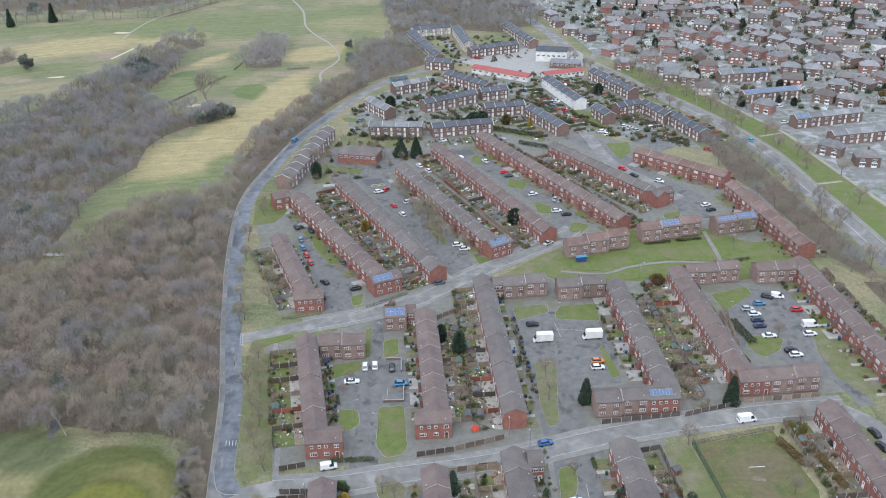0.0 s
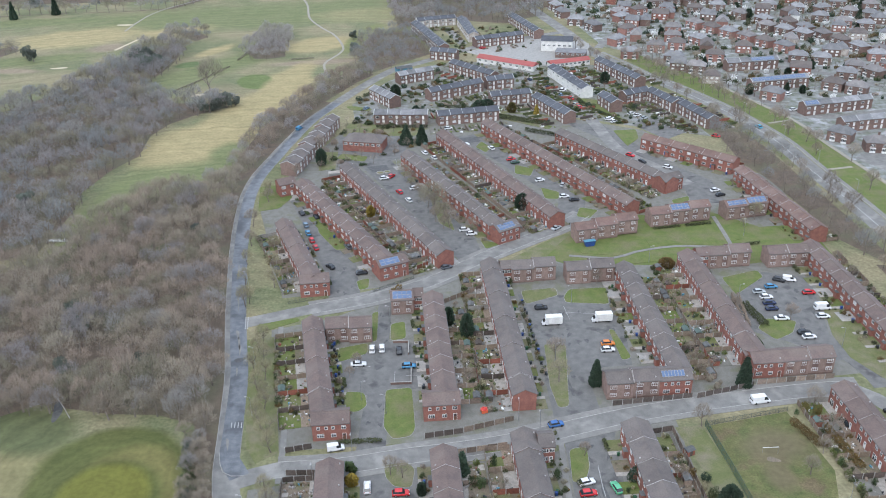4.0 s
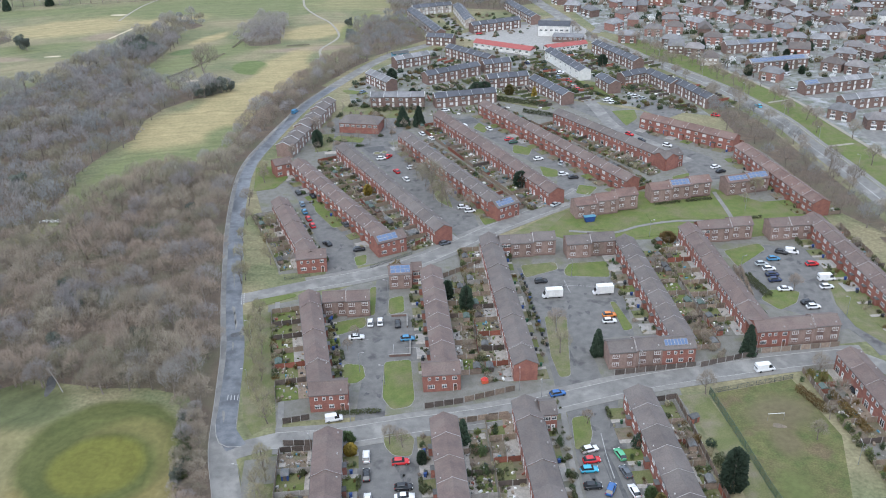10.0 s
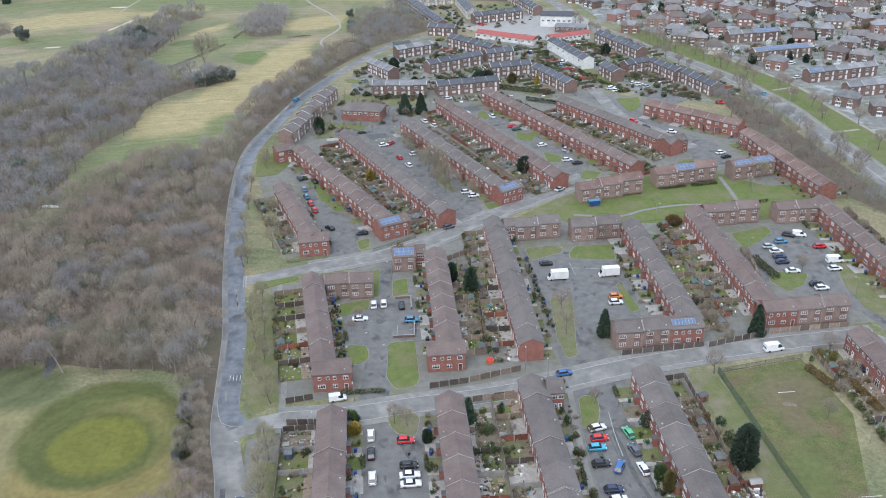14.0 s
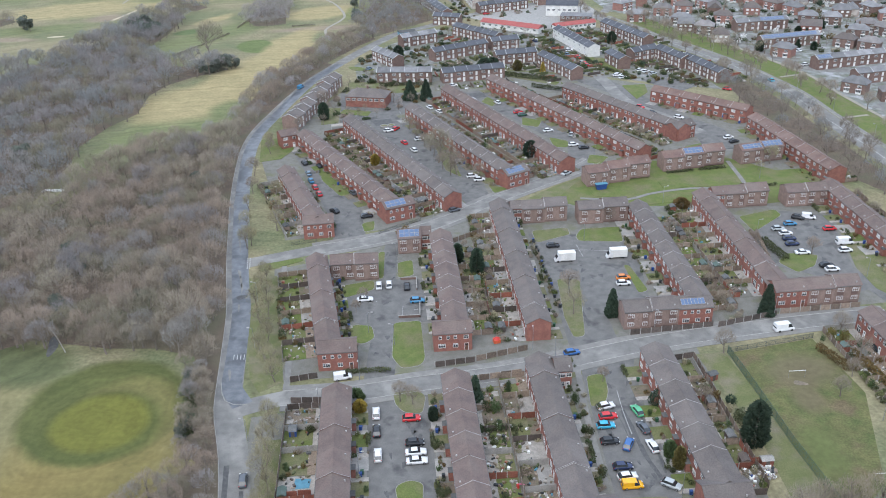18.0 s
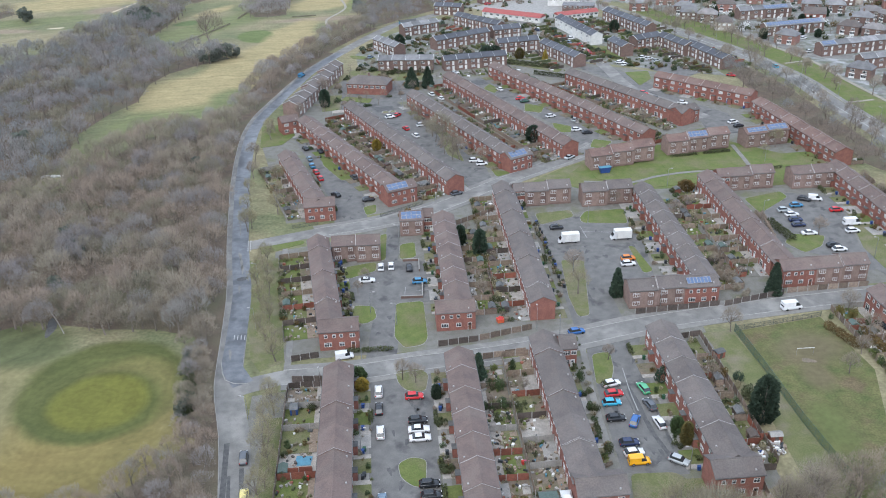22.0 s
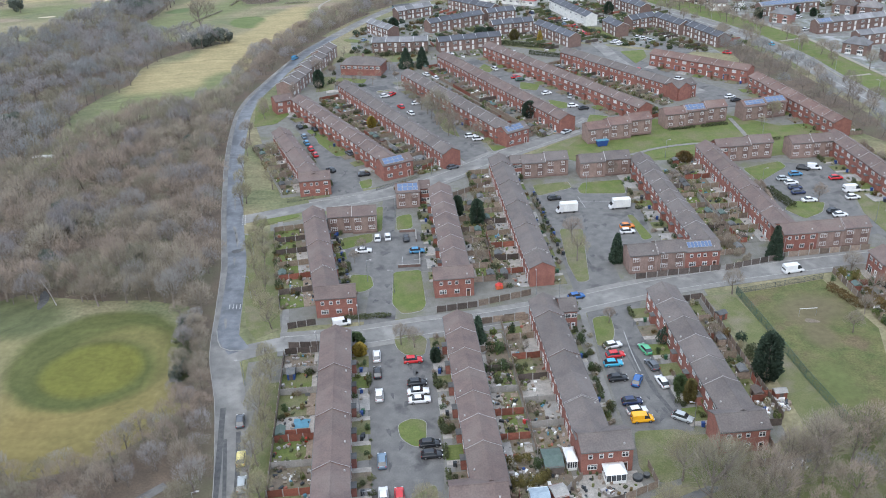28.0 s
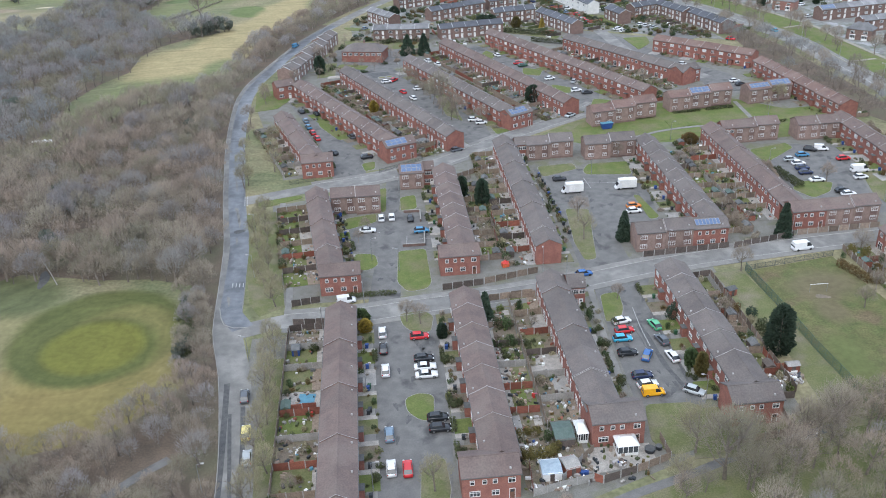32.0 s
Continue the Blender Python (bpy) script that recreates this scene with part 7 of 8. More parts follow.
def box_van_build(colour):
    c = new("box_van")
    body = paint(colour, *COLOURS[colour])
    bm = bmesh.new()
    v = bm_box(bm, 1.35, -0.95, 0.3, 3.2, 0.95, 2.1)
    v[5].co.x = v[6].co.x = 2.2
    bmesh.ops.bevel(bm, geom=bm.edges[:], offset=0.08, segments=2, affect="EDGES")
    part("cab", mesh_of("cab", bm, body), c)
    bm = bmesh.new()
    v = bm_box(bm, 2.3, -0.8, 1.25, 2.86, 0.8, 2.0)
    v[5].co.x = v[6].co.x = 2.34
    part("windscreen", mesh_of("windscreen", bm, M["car_glass"]), c)
    bm = bmesh.new()
    bm_box(bm, -2.9, -1.05, 0.55, 1.32, 1.05, 2.95)
    bm_box(bm, 1.3, -1.05, 2.12, 2.1, 1.05, 2.93)
    part("cargo_box", mesh_of("cargo_box", bm, M["render_white"]), c, "white box body with an overcab")
    bm = bmesh.new()
    bm_box(bm, -2.8, -0.5, 0.35, 1.4, 0.5, 0.55)
    part("chassis", mesh_of("chassis", bm, M["rail_dark"]), c)
    for x in (2.2, -1.8):
        for sy in (-1, 1):
            part("wheel", WHEEL, c, "", pose(x, sy * 0.88, 0.31))
    return c


WORDS = dict(hatch="hatchback", saloon="saloon car", small_van="small van", van="panel van", box_van="box van")


def car(kind, x, y, hdg, colour):
    k = (kind, colour, y < 170)
    m = pose(x, y, 0.045, 0, 0, hdg)
    if k in CARS:
        c = copy_thing(CARS[k], m)
    else:
        c = CARS[k] = box_van_build(colour) if kind == "box_van" else car_build(kind, colour, y < 170)
        c.matrix_basis = m
    tone = {"blue_light": "light blue", "green_dark": "dark green", "navy": "dark blue", "steel": "blue-grey", "aqua": "turquoise", "amber": "bright amber yellow", "lime": "bright green", "yellow": "pale yellow"}.get(colour, colour)
    tagged(c, f"{tone} {WORDS[kind]} parked on the asphalt", "car" if "van" not in kind else "van", "parked vehicles")

# ---- parked vehicles ----
car("hatch", -21.7, 155.4, TURN + 90, "white")
car("hatch", -21.2, 149.3, TURN + 90, "black")
car("hatch", -20.4, 141.5, TURN + 90, "white")
car("hatch", -18.8, 121.8, TURN + 90, "steel")
car("hatch", -18.1, 112.9, TURN + 90, "white")
car("hatch", -15.3, 112.7, TURN + 90, "red")
car("hatch", -13.8, 153.5, TURN, "red")
car("hatch", -12.8, 145.3, TURN, "black")
car("saloon", -12.5, 142.3, TURN, "white")
car("saloon", -12.2, 139.6, TURN, "white")
car("hatch", -10.1, 126.2, TURN, "black")
car("hatch", -9.7, 123.1, TURN, "black")
car("hatch", -47.2, 134.7, TURN + 94, "grey")
car("hatch", -44.9, 123.8, TURN + 94, "yellow")
car("hatch", -43.4, 116.9, TURN + 94, "silver")
car("hatch", 29.4, 156.4, TURN + 12, "white")
car("hatch", 29.3, 152.8, TURN + 4, "red")
car("hatch", 28.3, 149.7, TURN, "aqua")
car("hatch", 28.3, 144.5, TURN, "black")
car("hatch", 32.0, 143.4, 66, "blue")
car("hatch", 29.6, 136.7, TURN, "navy")
car("hatch", 30.0, 133.7, TURN + 6, "white")
car("small_van", 30.5, 131.2, TURN, "amber")
car("hatch", 36.0, 154.5, TURN + 102, "lime")
car("hatch", 36.2, 148.7, TURN + 102, "grey")
car("hatch", 36.9, 142.7, TURN + 98, "white")
car("hatch", 38.2, 131.2, TURN - 38, "silver")
car("small_van", -30.6, 169.4, TURN + 8, "white")
car("hatch", -24.8, 212.6, TURN + 90, "white")
car("hatch", -22.0, 213.0, TURN + 90, "white")
car("hatch", -16.9, 211.8, TURN + 90, "black")
car("hatch", -13.8, 204.0, TURN, "blue_light")
car("saloon", -28.1, 205.2, TURN, "white")
car("box_van", 28.9, 225.6, TURN + 180, "white")
car("box_van", 44.2, 227.0, TURN + 180, "white")
car("hatch", 43.8, 214.1, TURN, "orange")
car("hatch", 43.3, 210.9, TURN, "white")
car("hatch", 26.3, 234.5, TURN, "black")
car("hatch", 105.5, 250.0, TURN - 30, "black")
car("small_van", 108.9, 250.1, TURN - 20, "white")
car("hatch", 96.7, 242.5, TURN, "silver")
car("hatch", 97.9, 239.2, TURN, "white")
car("hatch", 97.7, 235.6, TURN, "navy")
car("hatch", 97.4, 232.2, TURN, "navy")
car("saloon", 98.5, 226.6, TURN - 3, "white")
car("hatch", 101.5, 245.7, TURN, "blue_light")
car("hatch", 112.2, 241.7, TURN, "red")
car("van", 113.1, 232.3, TURN, "white")
car("hatch", 111.3, 227.4, TURN, "white")
car("hatch", 102.4, 218.6, TURN, "black")
car("hatch", 103.1, 216.3, TURN, "white")
car("hatch", -3.1, 261.6, 28, "grey")
car("saloon", 37.4, 290.6, 40, "silver")
car("hatch", -58.9, 306.4, 117, "black")
car("hatch", -55.9, 296.0, 110, "steel")
car("hatch", -54.1, 289.2, 110, "blue_light")
car("hatch", -51.9, 283.2, 112, "red")
car("hatch", -49.7, 277.4, 112, "red")
car("hatch", -42.8, 263.0, 130, "black")
car("hatch", -52.9, 303.1, 115, "black")
car("hatch", -38.1, 277.7, 118, "grey")
car("hatch", -31.7, 258.4, 15, "black")
car("hatch", -29.1, 339.9, 20, "white")
car("hatch", -26.2, 341.9, 60, "red")
car("hatch", -22.1, 325.5, 118, "red")
car("hatch", -18.1, 317.2, 118, "white")
car("hatch", -11.0, 326.9, 20, "grey")
car("hatch", -16.1, 329.1, 18, "white")
car("hatch", -12.7, 368.4, 118, "white")
car("hatch", -8.6, 362.5, 118, "white")
car("hatch", 3.6, 290.0, 8, "white")
car("hatch", 6.1, 286.7, 8, "white")
car("small_van", 6.1, 376.6, 118, "white")
car("hatch", 17.2, 373.0, 118, "white")
car("hatch", 25.3, 359.2, 15, "red")
car("hatch", 26.8, 355.5, 15, "green_dark")
car("hatch", 35.7, 335.5, 20, "white")
car("hatch", 43.7, 318.8, 10, "white")
car("hatch", 47.2, 315.4, 10, "black")
car("hatch", 44.5, 330.4, 70, "silver")
car("hatch", 77.3, 411.1, 35, "white")
car("hatch", 78.5, 406.4, 35, "white")
car("hatch", 91.2, 347.6, -30, "white")
car("hatch", 104.6, 322.7, 20, "white")
car("hatch", 105.4, 318.2, 20, "black")
car("small_van", -74.2, 403.0, 70, "blue_light")
car("van", 79.2, 186.3, TURN + 6, "white")
car("hatch", 121.8, 384.2, -35, "red")
car("hatch", 78.0, 362.0, -45, "red")
car("hatch", 81.5, 354.1, -40, "black")
car("hatch", 84.0, 338.7, -30, "white")
car("hatch", 64.4, 431.2, -55, "red")
car("hatch", 62.4, 443.0, -55, "red")
car("hatch", 145.2, 396, 104, "aqua")
car("hatch", 59.6, 457.4, 15, "white")
car("hatch", 97.9, 177.2, TURN + 100, "black")
car("hatch", 110.6, 180.3, TURN + 98, "black")
car("hatch", 110.2, 174.8, TURN + 98, "black")

# ---- lamps, railings, goal and solar panels ----
LAMP = None


def street_lamp(x, y, hdg, h=6.0):
    global LAMP
    m = pose(x, y, 0, 0, 0, hdg)
    if LAMP:
        t = copy_thing(LAMP, m)
    else:
        t = LAMP = new("street_lamp")
        bm = bmesh.new()
        bm_tube(bm, (0, 0, -0.2), (0, 0, 1.2), 0.09, 0.09, 8)
        bm_tube(bm, (0, 0, 1.2), (0, 0, h), 0.065, 0.045, 8)
        part("pole", mesh_of("pole", bm, M["metal"]), t)
        bm = bmesh.new()
        bm_tube(bm, (0, 0, h), (0.9, 0, h + 0.25), 0.035, 0.03, 6)
        part("arm", mesh_of("arm", bm, M["metal"]), t)
        bm = bmesh.new()
        bm_box(bm, 0.8, -0.13, h + 0.2, 1.35, 0.13, h + 0.34)
        lantern = part("lantern", mesh_of("lantern", bm, M["verge"]), t)
        bm = bmesh.new()
        bm_box(bm, 0.86, -0.1, h + 0.16, 1.3, 0.1, h + 0.2)
        part("lens", mesh_of("lens", bm, M["lens"]), lantern)
        t.matrix_basis = m
    tagged(t, "grey steel street lamp on a slim pole", "street lamp", "street lamps")


for x, y, a in ((-20.9, 108.1, 0), (-23.9, 136.1, 0), (-25.9, 189.1, 0), (-19.0, 183.3, 180), (-20.4, 227.2, 180), (15.3, 179.9, 90), (39.6, 128.4, 180), (88.5, 237.6, 0), (-34.7, 158.0, 270), (-48.7, 147.3, 180), (-49.6, 109.3, 0), (-57.6, 206, 180), (-68.2, 250, 180), (-26.5, 168.6, 270), (20.5, 176.8, 250), (47, 188, 280), (79, 193, 280), (88, 150, 90), (-10, 257, 300), (22, 284, 300), (-36, 280, 120), (-54, 305, 120), (36.2, 238, 180), (27.5, 206, 0), (66, 264, 0), (104, 283, 90), (4, 300, 120), (-24, 345, 120), (44, 330, 120), (18, 372, 120), (111, 212, 180), (-54, 183, 180)):
    street_lamp(x, y, a)
for i in range(7):
    street_lamp(east_x(318 + i * 32) + 5.4, 318 + i * 32, 150)


def railing(a, b, h=1.8, material="rail", label="green steel mesh fence round the games field"):
    """Posts, two rails and thin upright bars."""
    length = math.dist(a, b)
    f = new("railing")
    n = max(1, round(length / 2.6))
    bm = bmesh.new()
    bm_box(bm, -0.035, -0.035, -0.1, 0.035, 0.035, h)
    pm = mesh_of("post", bm, M[material])
    bm = bmesh.new()
    bm_box(bm, 0, -0.02, 0, length / n, 0.02, 0.05)
    rm = mesh_of("rail", bm, M[material])
    bm = bmesh.new()
    k = int(length / n / 0.16)
    for i in range(1, k):
        x = length / n * i / k
        bm_box(bm, x - 0.014, -0.014, 0.1, x + 0.014, 0.014, h - 0.06)
    bars = mesh_of("mesh_infill", bm, M[material])
    for i in range(n + 1):
        part("post", pm, f, "", pose(i * length / n, 0, 0))
        if i < n:
            part("rail", rm, f, "", pose(i * length / n, 0, h - 0.1))
            part("rail", rm, f, "", pose(i * length / n, 0, 0.15))
            tagged(part("mesh_infill", bars, f, "thin upright bars", pose(i * length / n, 0, 0)), kind="stuff")
    f.matrix_basis = pose(a[0], a[1], 0, 0, 0, math.degrees(math.atan2(b[1] - a[1], b[0] - a[0])))
    tagged(f, label, "railing", "railings")


railing((62.3, 176.6), (64.2, 161.2), 2.4)
railing((64.2, 161.2), (66.0, 143), 2.4)
railing((66.0, 143), (69.1, 122), 2.4)
railing((62.3, 176.8), (85.0, 182.4), 1.5, "rail_dark", "dark steel railing along the street")
railing((-27, 246.0), (-14, 254.6), 1.2, "rail_dark", "dark low railing beside the street")
railing((-53.5, 239.2), (-46, 241.6), 1.2, "rail_dark", "dark low railing beside the street")
goal = new("goal")
bm = bmesh.new()
bm_tube(bm, (0, 0, 0), (0, 0, 2.0), 0.03, 0.03, 8)
pm = mesh_of("post", bm, M["metal"])
part("post", pm, goal)
part("post", pm, goal, "", pose(3.9, 0, 0))
bm = bmesh.new()
bm_tube(bm, (-0.06, 0, 2.0), (3.96, 0, 2.0), 0.06, 0.06, 8)
part("crossbar", mesh_of("crossbar", bm, M["white"]), goal)
goal.matrix_basis = pose(73.2, 166.0, 0, 0, 0, 3)
tagged(goal, "white metal goal frame on the games field", "goal")
copy_thing(goal, pose(78.0, 131.5, 0, 0, 0, 3))
slab("worn_goal_mouth", ring(75.3, 164.0, 1.5, 0.9, -20, 0.16), 0.045, M["soil"], "bare worn earth in front of the goal", "ground", 0.02)


def solar_array(x, y, hdg, along, up, cols, rows, start=0.5, rise=0.7, lift=0.05):
    """Panels on a roof slope: x, y is the eave's left end, hdg the way along the eave."""
    pitch = math.degrees(math.atan2(RISE, 3.05))
    s = new("solar_array")
    w, h = along / cols, up / rows
    bm = bmesh.new()
    bm_box(bm, 0.03, 0.03, 0, w - 0.03, h - 0.03, 0.05)
    bm_box(bm, 0.075, 0.075, 0.05, w - 0.075, h - 0.075, 0.056, 1)
    pm = mesh_of("panel", bm, M["verge"], M["solar"])
    for i in range(cols):
        for j in range(rows):
            part("panel", pm, s, "", pose(i * w, j * h, 0))
    s.matrix_basis = pose(x, y, EAVE + 0.17 + lift, 0, 0, hdg) @ pose(start, 0.05, 0.03, pitch) @ pose(0, rise * 0.3, 0)
    tagged(s, "blue solar panels mounted on the roof tiles", "solar panel", "solar arrays")


solar_array(*grid(68.5, 184.3), TURN, 6.2, 1.9, 7, 1, 0.4, 2.4)
solar_array(*grid(-14.3, 218.7), TURN, 5.8, 2.4, 4, 2, 0.4, 1.0, 0.35)
solar_array(*grid(-1.3, 233.1), TURN, 6.0, 2.8, 4, 2, 0.3, 0.4)
solar_array(-24.7, 253.2, 26.5, 6.8, 2.6, 4, 2, 0.3, 0.4)
solar_array(15.9, 278.5, 33.0, 6.8, 2.6, 5, 2, 0.3, 0.4)
solar_array(79.8, 292.8, 10.5, 7.0, 2.7, 5, 2, 0.3, 0.4, 0.40)
solar_array(101.5, 296.0, 13.0, 7.4, 2.2, 5, 2, 0.6, 1.4)
solar_array(109.6, 297.9, 13.0, 7.4, 2.7, 5, 2, 0.3, 0.4, 0.40)

for x, y, a, along, k in ((170.5, 491.0, 9.7, 14, 10), (159.2, 451.3, 13.2, 31, 20), (172.6, 411.5, 15, 7.0, 5)):
    solar_array(x, y, a, along, 2.6, k, 2, 0.3, 0.4, 0.1)

# ---- hall, shops and the suburb beyond ----
def hip_mesh(w, d, eave, rise, roof):
    bm = bmesh.new()
    e = 0.35
    a = [bm.verts.new(p) for p in ((-e, -e, eave - 0.1), (w + e, -e, eave - 0.1), (w + e, d + e, eave - 0.1), (-e, d + e, eave - 0.1))]
    b = [bm.verts.new((p.co.x, p.co.y, eave + 0.05)) for p in a]
    r = [bm.verts.new((d / 2 * 0.9, d / 2, eave + rise)), bm.verts.new((w - d / 2 * 0.9, d / 2, eave + rise))]
    for i in range(4):
        bm.faces.new((a[i], a[(i + 1) % 4], b[(i + 1) % 4], b[i]))
    for q in ((b[0], b[1], r[1], r[0]), (b[1], b[2], r[1]), (b[2], b[3], r[0], r[1]), (b[3], b[0], r[0])):
        bm.faces.new(q)
    bm.faces.new(a[::-1])
    bmesh.ops.recalc_face_normals(bm, faces=bm.faces[:])
    return mesh_of("roof", bm, M[roof])


def box_mesh(name, x0, y0, z0, x1, y1, z1, material):
    bm = bmesh.new()
    bm_box(bm, x0, y0, z0, x1, y1, z1)
    return mesh_of(name, bm, M[material])


HIPS, HIPS_AT = {}, []
CHIM = box_mesh("chimney", -0.4, -0.3, 0, 0.4, 0.3, 1.9, "brick_dark")
bm = bmesh.new()
bm_box(bm, 0, -0.7, 0, 2.2, 0.0, 0.9)
bm_box(bm, 0.08, -0.62, 0.9, 2.12, 0.0, 2.1, 1)
for i in range(4):
    bm_box(bm, 0.7 * i, -0.7, 0.9, 0.7 * i + 0.1, -0.6, 2.1)
bm_box(bm, -0.1, -0.8, 2.1, 2.3, 0.0, 2.3)
BAY = mesh_of("bay_window", bm, M["white"], M["glass"])


def hip_house(x, y, hdg, w=10.4, d=7.0, brick="brick_orange", roof="", label="pair of brick houses under one hipped roof", eave=4.5, rise=2.7, rows=2):
    if any(math.dist((x, y), o) < 11.5 for o in HIPS_AT):
        return
    roof = roof or ("roof_hazed", "roof_grey", "roof_brown_hazed", "roof_hazed")[int(x * 3 + y) % 4]
    k = (w, d, brick, roof, eave)
    m = pose(x, y, 0, 0, 0, hdg) @ pose(-w / 2, -d / 2, 0)
    if k in HIPS:
        h = copy_thing(HIPS[k], m)
    else:
        h = HIPS[k] = new("semi_detached_house")
        part("wall", box_mesh("wall", 0, 0, -0.3, w, d, eave, brick), h)
        part("roof", hip_mesh(w, d, eave, rise, roof), h)
        part("chimney", CHIM, h, "", pose(w / 2, d / 2, eave + rise - 0.7))
        for i in range(rows):
            part("window", WIN["big"], h, "", pose(w * (i + 0.5) / rows - 0.85, 0, eave - 1.75))
        if rows == 2:
            for i in (0.16, 0.64):
                part("bay_window", BAY, h, "white bay window", pose(w * i, 0, 0))
        h.matrix_basis = m
    HIPS_AT.append((x, y))
    tagged(h, label, "house", "suburban houses")


def semi_row(p, q, n, turn=0.0, **kw):
    hdg = math.degrees(math.atan2(q[1] - p[1], q[0] - p[0]))
    for i in range(n):
        t = i / max(1, n - 1)
        hip_house(p[0] + (q[0] - p[0]) * t, p[1] + (q[1] - p[1]) * t, hdg + turn, **kw)


DARK = dict(brick="brick_dark", label="dark brick pair of houses under a hipped roof")
GREY = dict(brick="brick_dark", label="dark brown brick pair of houses under a grey hipped roof")
REDS = dict(brick="brick_orange", label="red brick pair of houses under a hipped roof")
for p, q in SLATE_ROWS:
    k = int(math.dist(p, q) // 6) + 1
    HIPS_AT += [(p[0] + (q[0] - p[0]) * i / k, p[1] + (q[1] - p[1]) * i / k) for i in range(k + 1)]
hip_house(-40.0, 377.0, -12, 18, 10, "brick_red", "roof_grey", "broad red brick hostel under a hipped roof", 4.6, 2.6, 7)
semi_row((164.5, 593), (203, 531), 6, 0, **REDS)
for x, y, a, kind in ((147, 581, -15, REDS), (116.4, 580, 35, REDS), (105, 553, 40, REDS), (107.4, 522, -10, REDS), (126, 536, -10, REDS), (140, 541, -15, REDS), (156, 551.5, -60, REDS), (142, 560, -15, REDS), (156, 513, -15, REDS), (139, 489.5, -20, GREY), (131, 510, -25, GREY), (178, 501.5, 5, GREY), (165.5, 439, -40, REDS), (176.5, 378, -40, DARK), (187, 365, -10, DARK), (203, 507.5, -20, DARK), (214.7, 503, -20, DARK), (227, 485.4, -25, DARK), (249.5, 508, -15, REDS), (217, 472, -25, DARK), (86.4, 608, -20, GREY), (96, 592, -60, GREY), (119, 615, 30, REDS), (175.7, 638, -10, GREY), (194, 646, -10, GREY), (202.6, 618.7, -60, GREY), (213, 601, -60, GREY), (211.7, 664, -10, GREY), (230.5, 644, -15, GREY), (247, 634, -20, GREY), (253.6, 607, -15, GREY), (262.5, 590.6, -15, REDS), (274, 582, -15, GREY), (264, 657, -10, GREY), (282, 650, -10, GREY), (302, 640, -15, GREY)):
    hip_house(x, y, a, **kind)
semi_row((227, 592.5), (247, 527), 5, 0, **GREY)
semi_row((206, 520), (216, 505), 2, 0, **DARK)
semi_row((223, 493), (233, 475), 2, 0, **DARK)
semi_row((209, 583), (233, 550), 4, 0, **GREY)
semi_row((204, 622), (217, 600), 3, 0, **GREY)
semi_row((254, 587), (285, 579), 3, 0, **GREY)
semi_row((238, 623), (264, 632), 2, 0, **GREY)
semi_row((269, 630), (299, 603), 4, 0, **GREY)
semi_row((252, 544), (256, 518), 2, 0, **REDS)
semi_row((234, 545), (249, 547), 2, 0, **DARK)
semi_row((247, 485), (252, 474), 2, 0, **REDS)
semi_row((193, 461), (212, 446), 3, 0, **DARK)
semi_row((220, 445), (236, 440), 2, 0, **DARK)
semi_row((108, 617), (108, 617), 1, 0, **GREY)
semi_row((120, 630), (135, 636), 2, 0, **REDS)
semi_row((80, 632), (87, 615), 2, 0, **GREY)
semi_row((71, 669), (78, 654), 2, 0, **GREY)
semi_row((56, 690), (64, 681), 2, 0, **GREY)
semi_row((178, 663), (202, 673), 3, 0, **GREY)
semi_row((152, 661), (166, 664), 2, 0, **GREY)


def long_hall(x, y, hdg, w, d, eave, rise, wall, roof, label, name="hall", windows=6):
    h = new(name)
    bm = bmesh.new()
    v = bm_box(bm, 0, 0, -0.3, w, d, eave)
    part("wall", mesh_of("wall", bm, M[wall]), h)
    bm = bmesh.new()
    p = [bm.verts.new(c) for c in ((-0.3, -0.4, eave - 0.05), (w + 0.3, -0.4, eave - 0.05), (w + 0.3, d / 2, eave + rise), (-0.3, d / 2, eave + rise), (w + 0.3, d + 0.4, eave - 0.05), (-0.3, d + 0.4, eave - 0.05))]
    for q in ((0, 1, 2, 3), (3, 2, 4, 5), (0, 3, 5), (1, 4, 2), (0, 5, 4, 1)):
        bm.faces.new([p[i] for i in q])
    part("roof", mesh_of("roof", bm, M[roof]), h)
    for i in range(windows):
        part("window", WIN["big"], h, "", pose(w * (i + 0.5) / windows - 0.85, 0, min(eave - 1.6, 3.2)))
    h.matrix_basis = pose(x, y, 0, 0, 0, hdg)
    tagged(h, label, name.replace("_", " "))


long_hall(56, 540, -10, 19, 9, 6.5, 2.2, "render_white", "roof_slate", "tall white rendered church hall", "church_hall")
long_hall(63, 524.5, -14, 18, 10, 3.4, 0.4, "brick_dark", "roof_hazed", "low flat-roofed hall with a pale roof", "church_hall")
long_hall(15.3, 516.3, -34, 38, 7, 3.0, 1.7, "render_white", "roof_red", "long low building under a bright red roof", "shop_row", 9)
long_hall(58, 499.5, 19.7, 25, 6, 3.0, 1.5, "render_white", "roof_red", "long low building under a bright red roof", "shop_row", 9)
long_hall(-31, 496, 20, 9, 5, 2.6, 0.8, "tarp", "felt", "low garage with turquoise sides", "garage", 2)

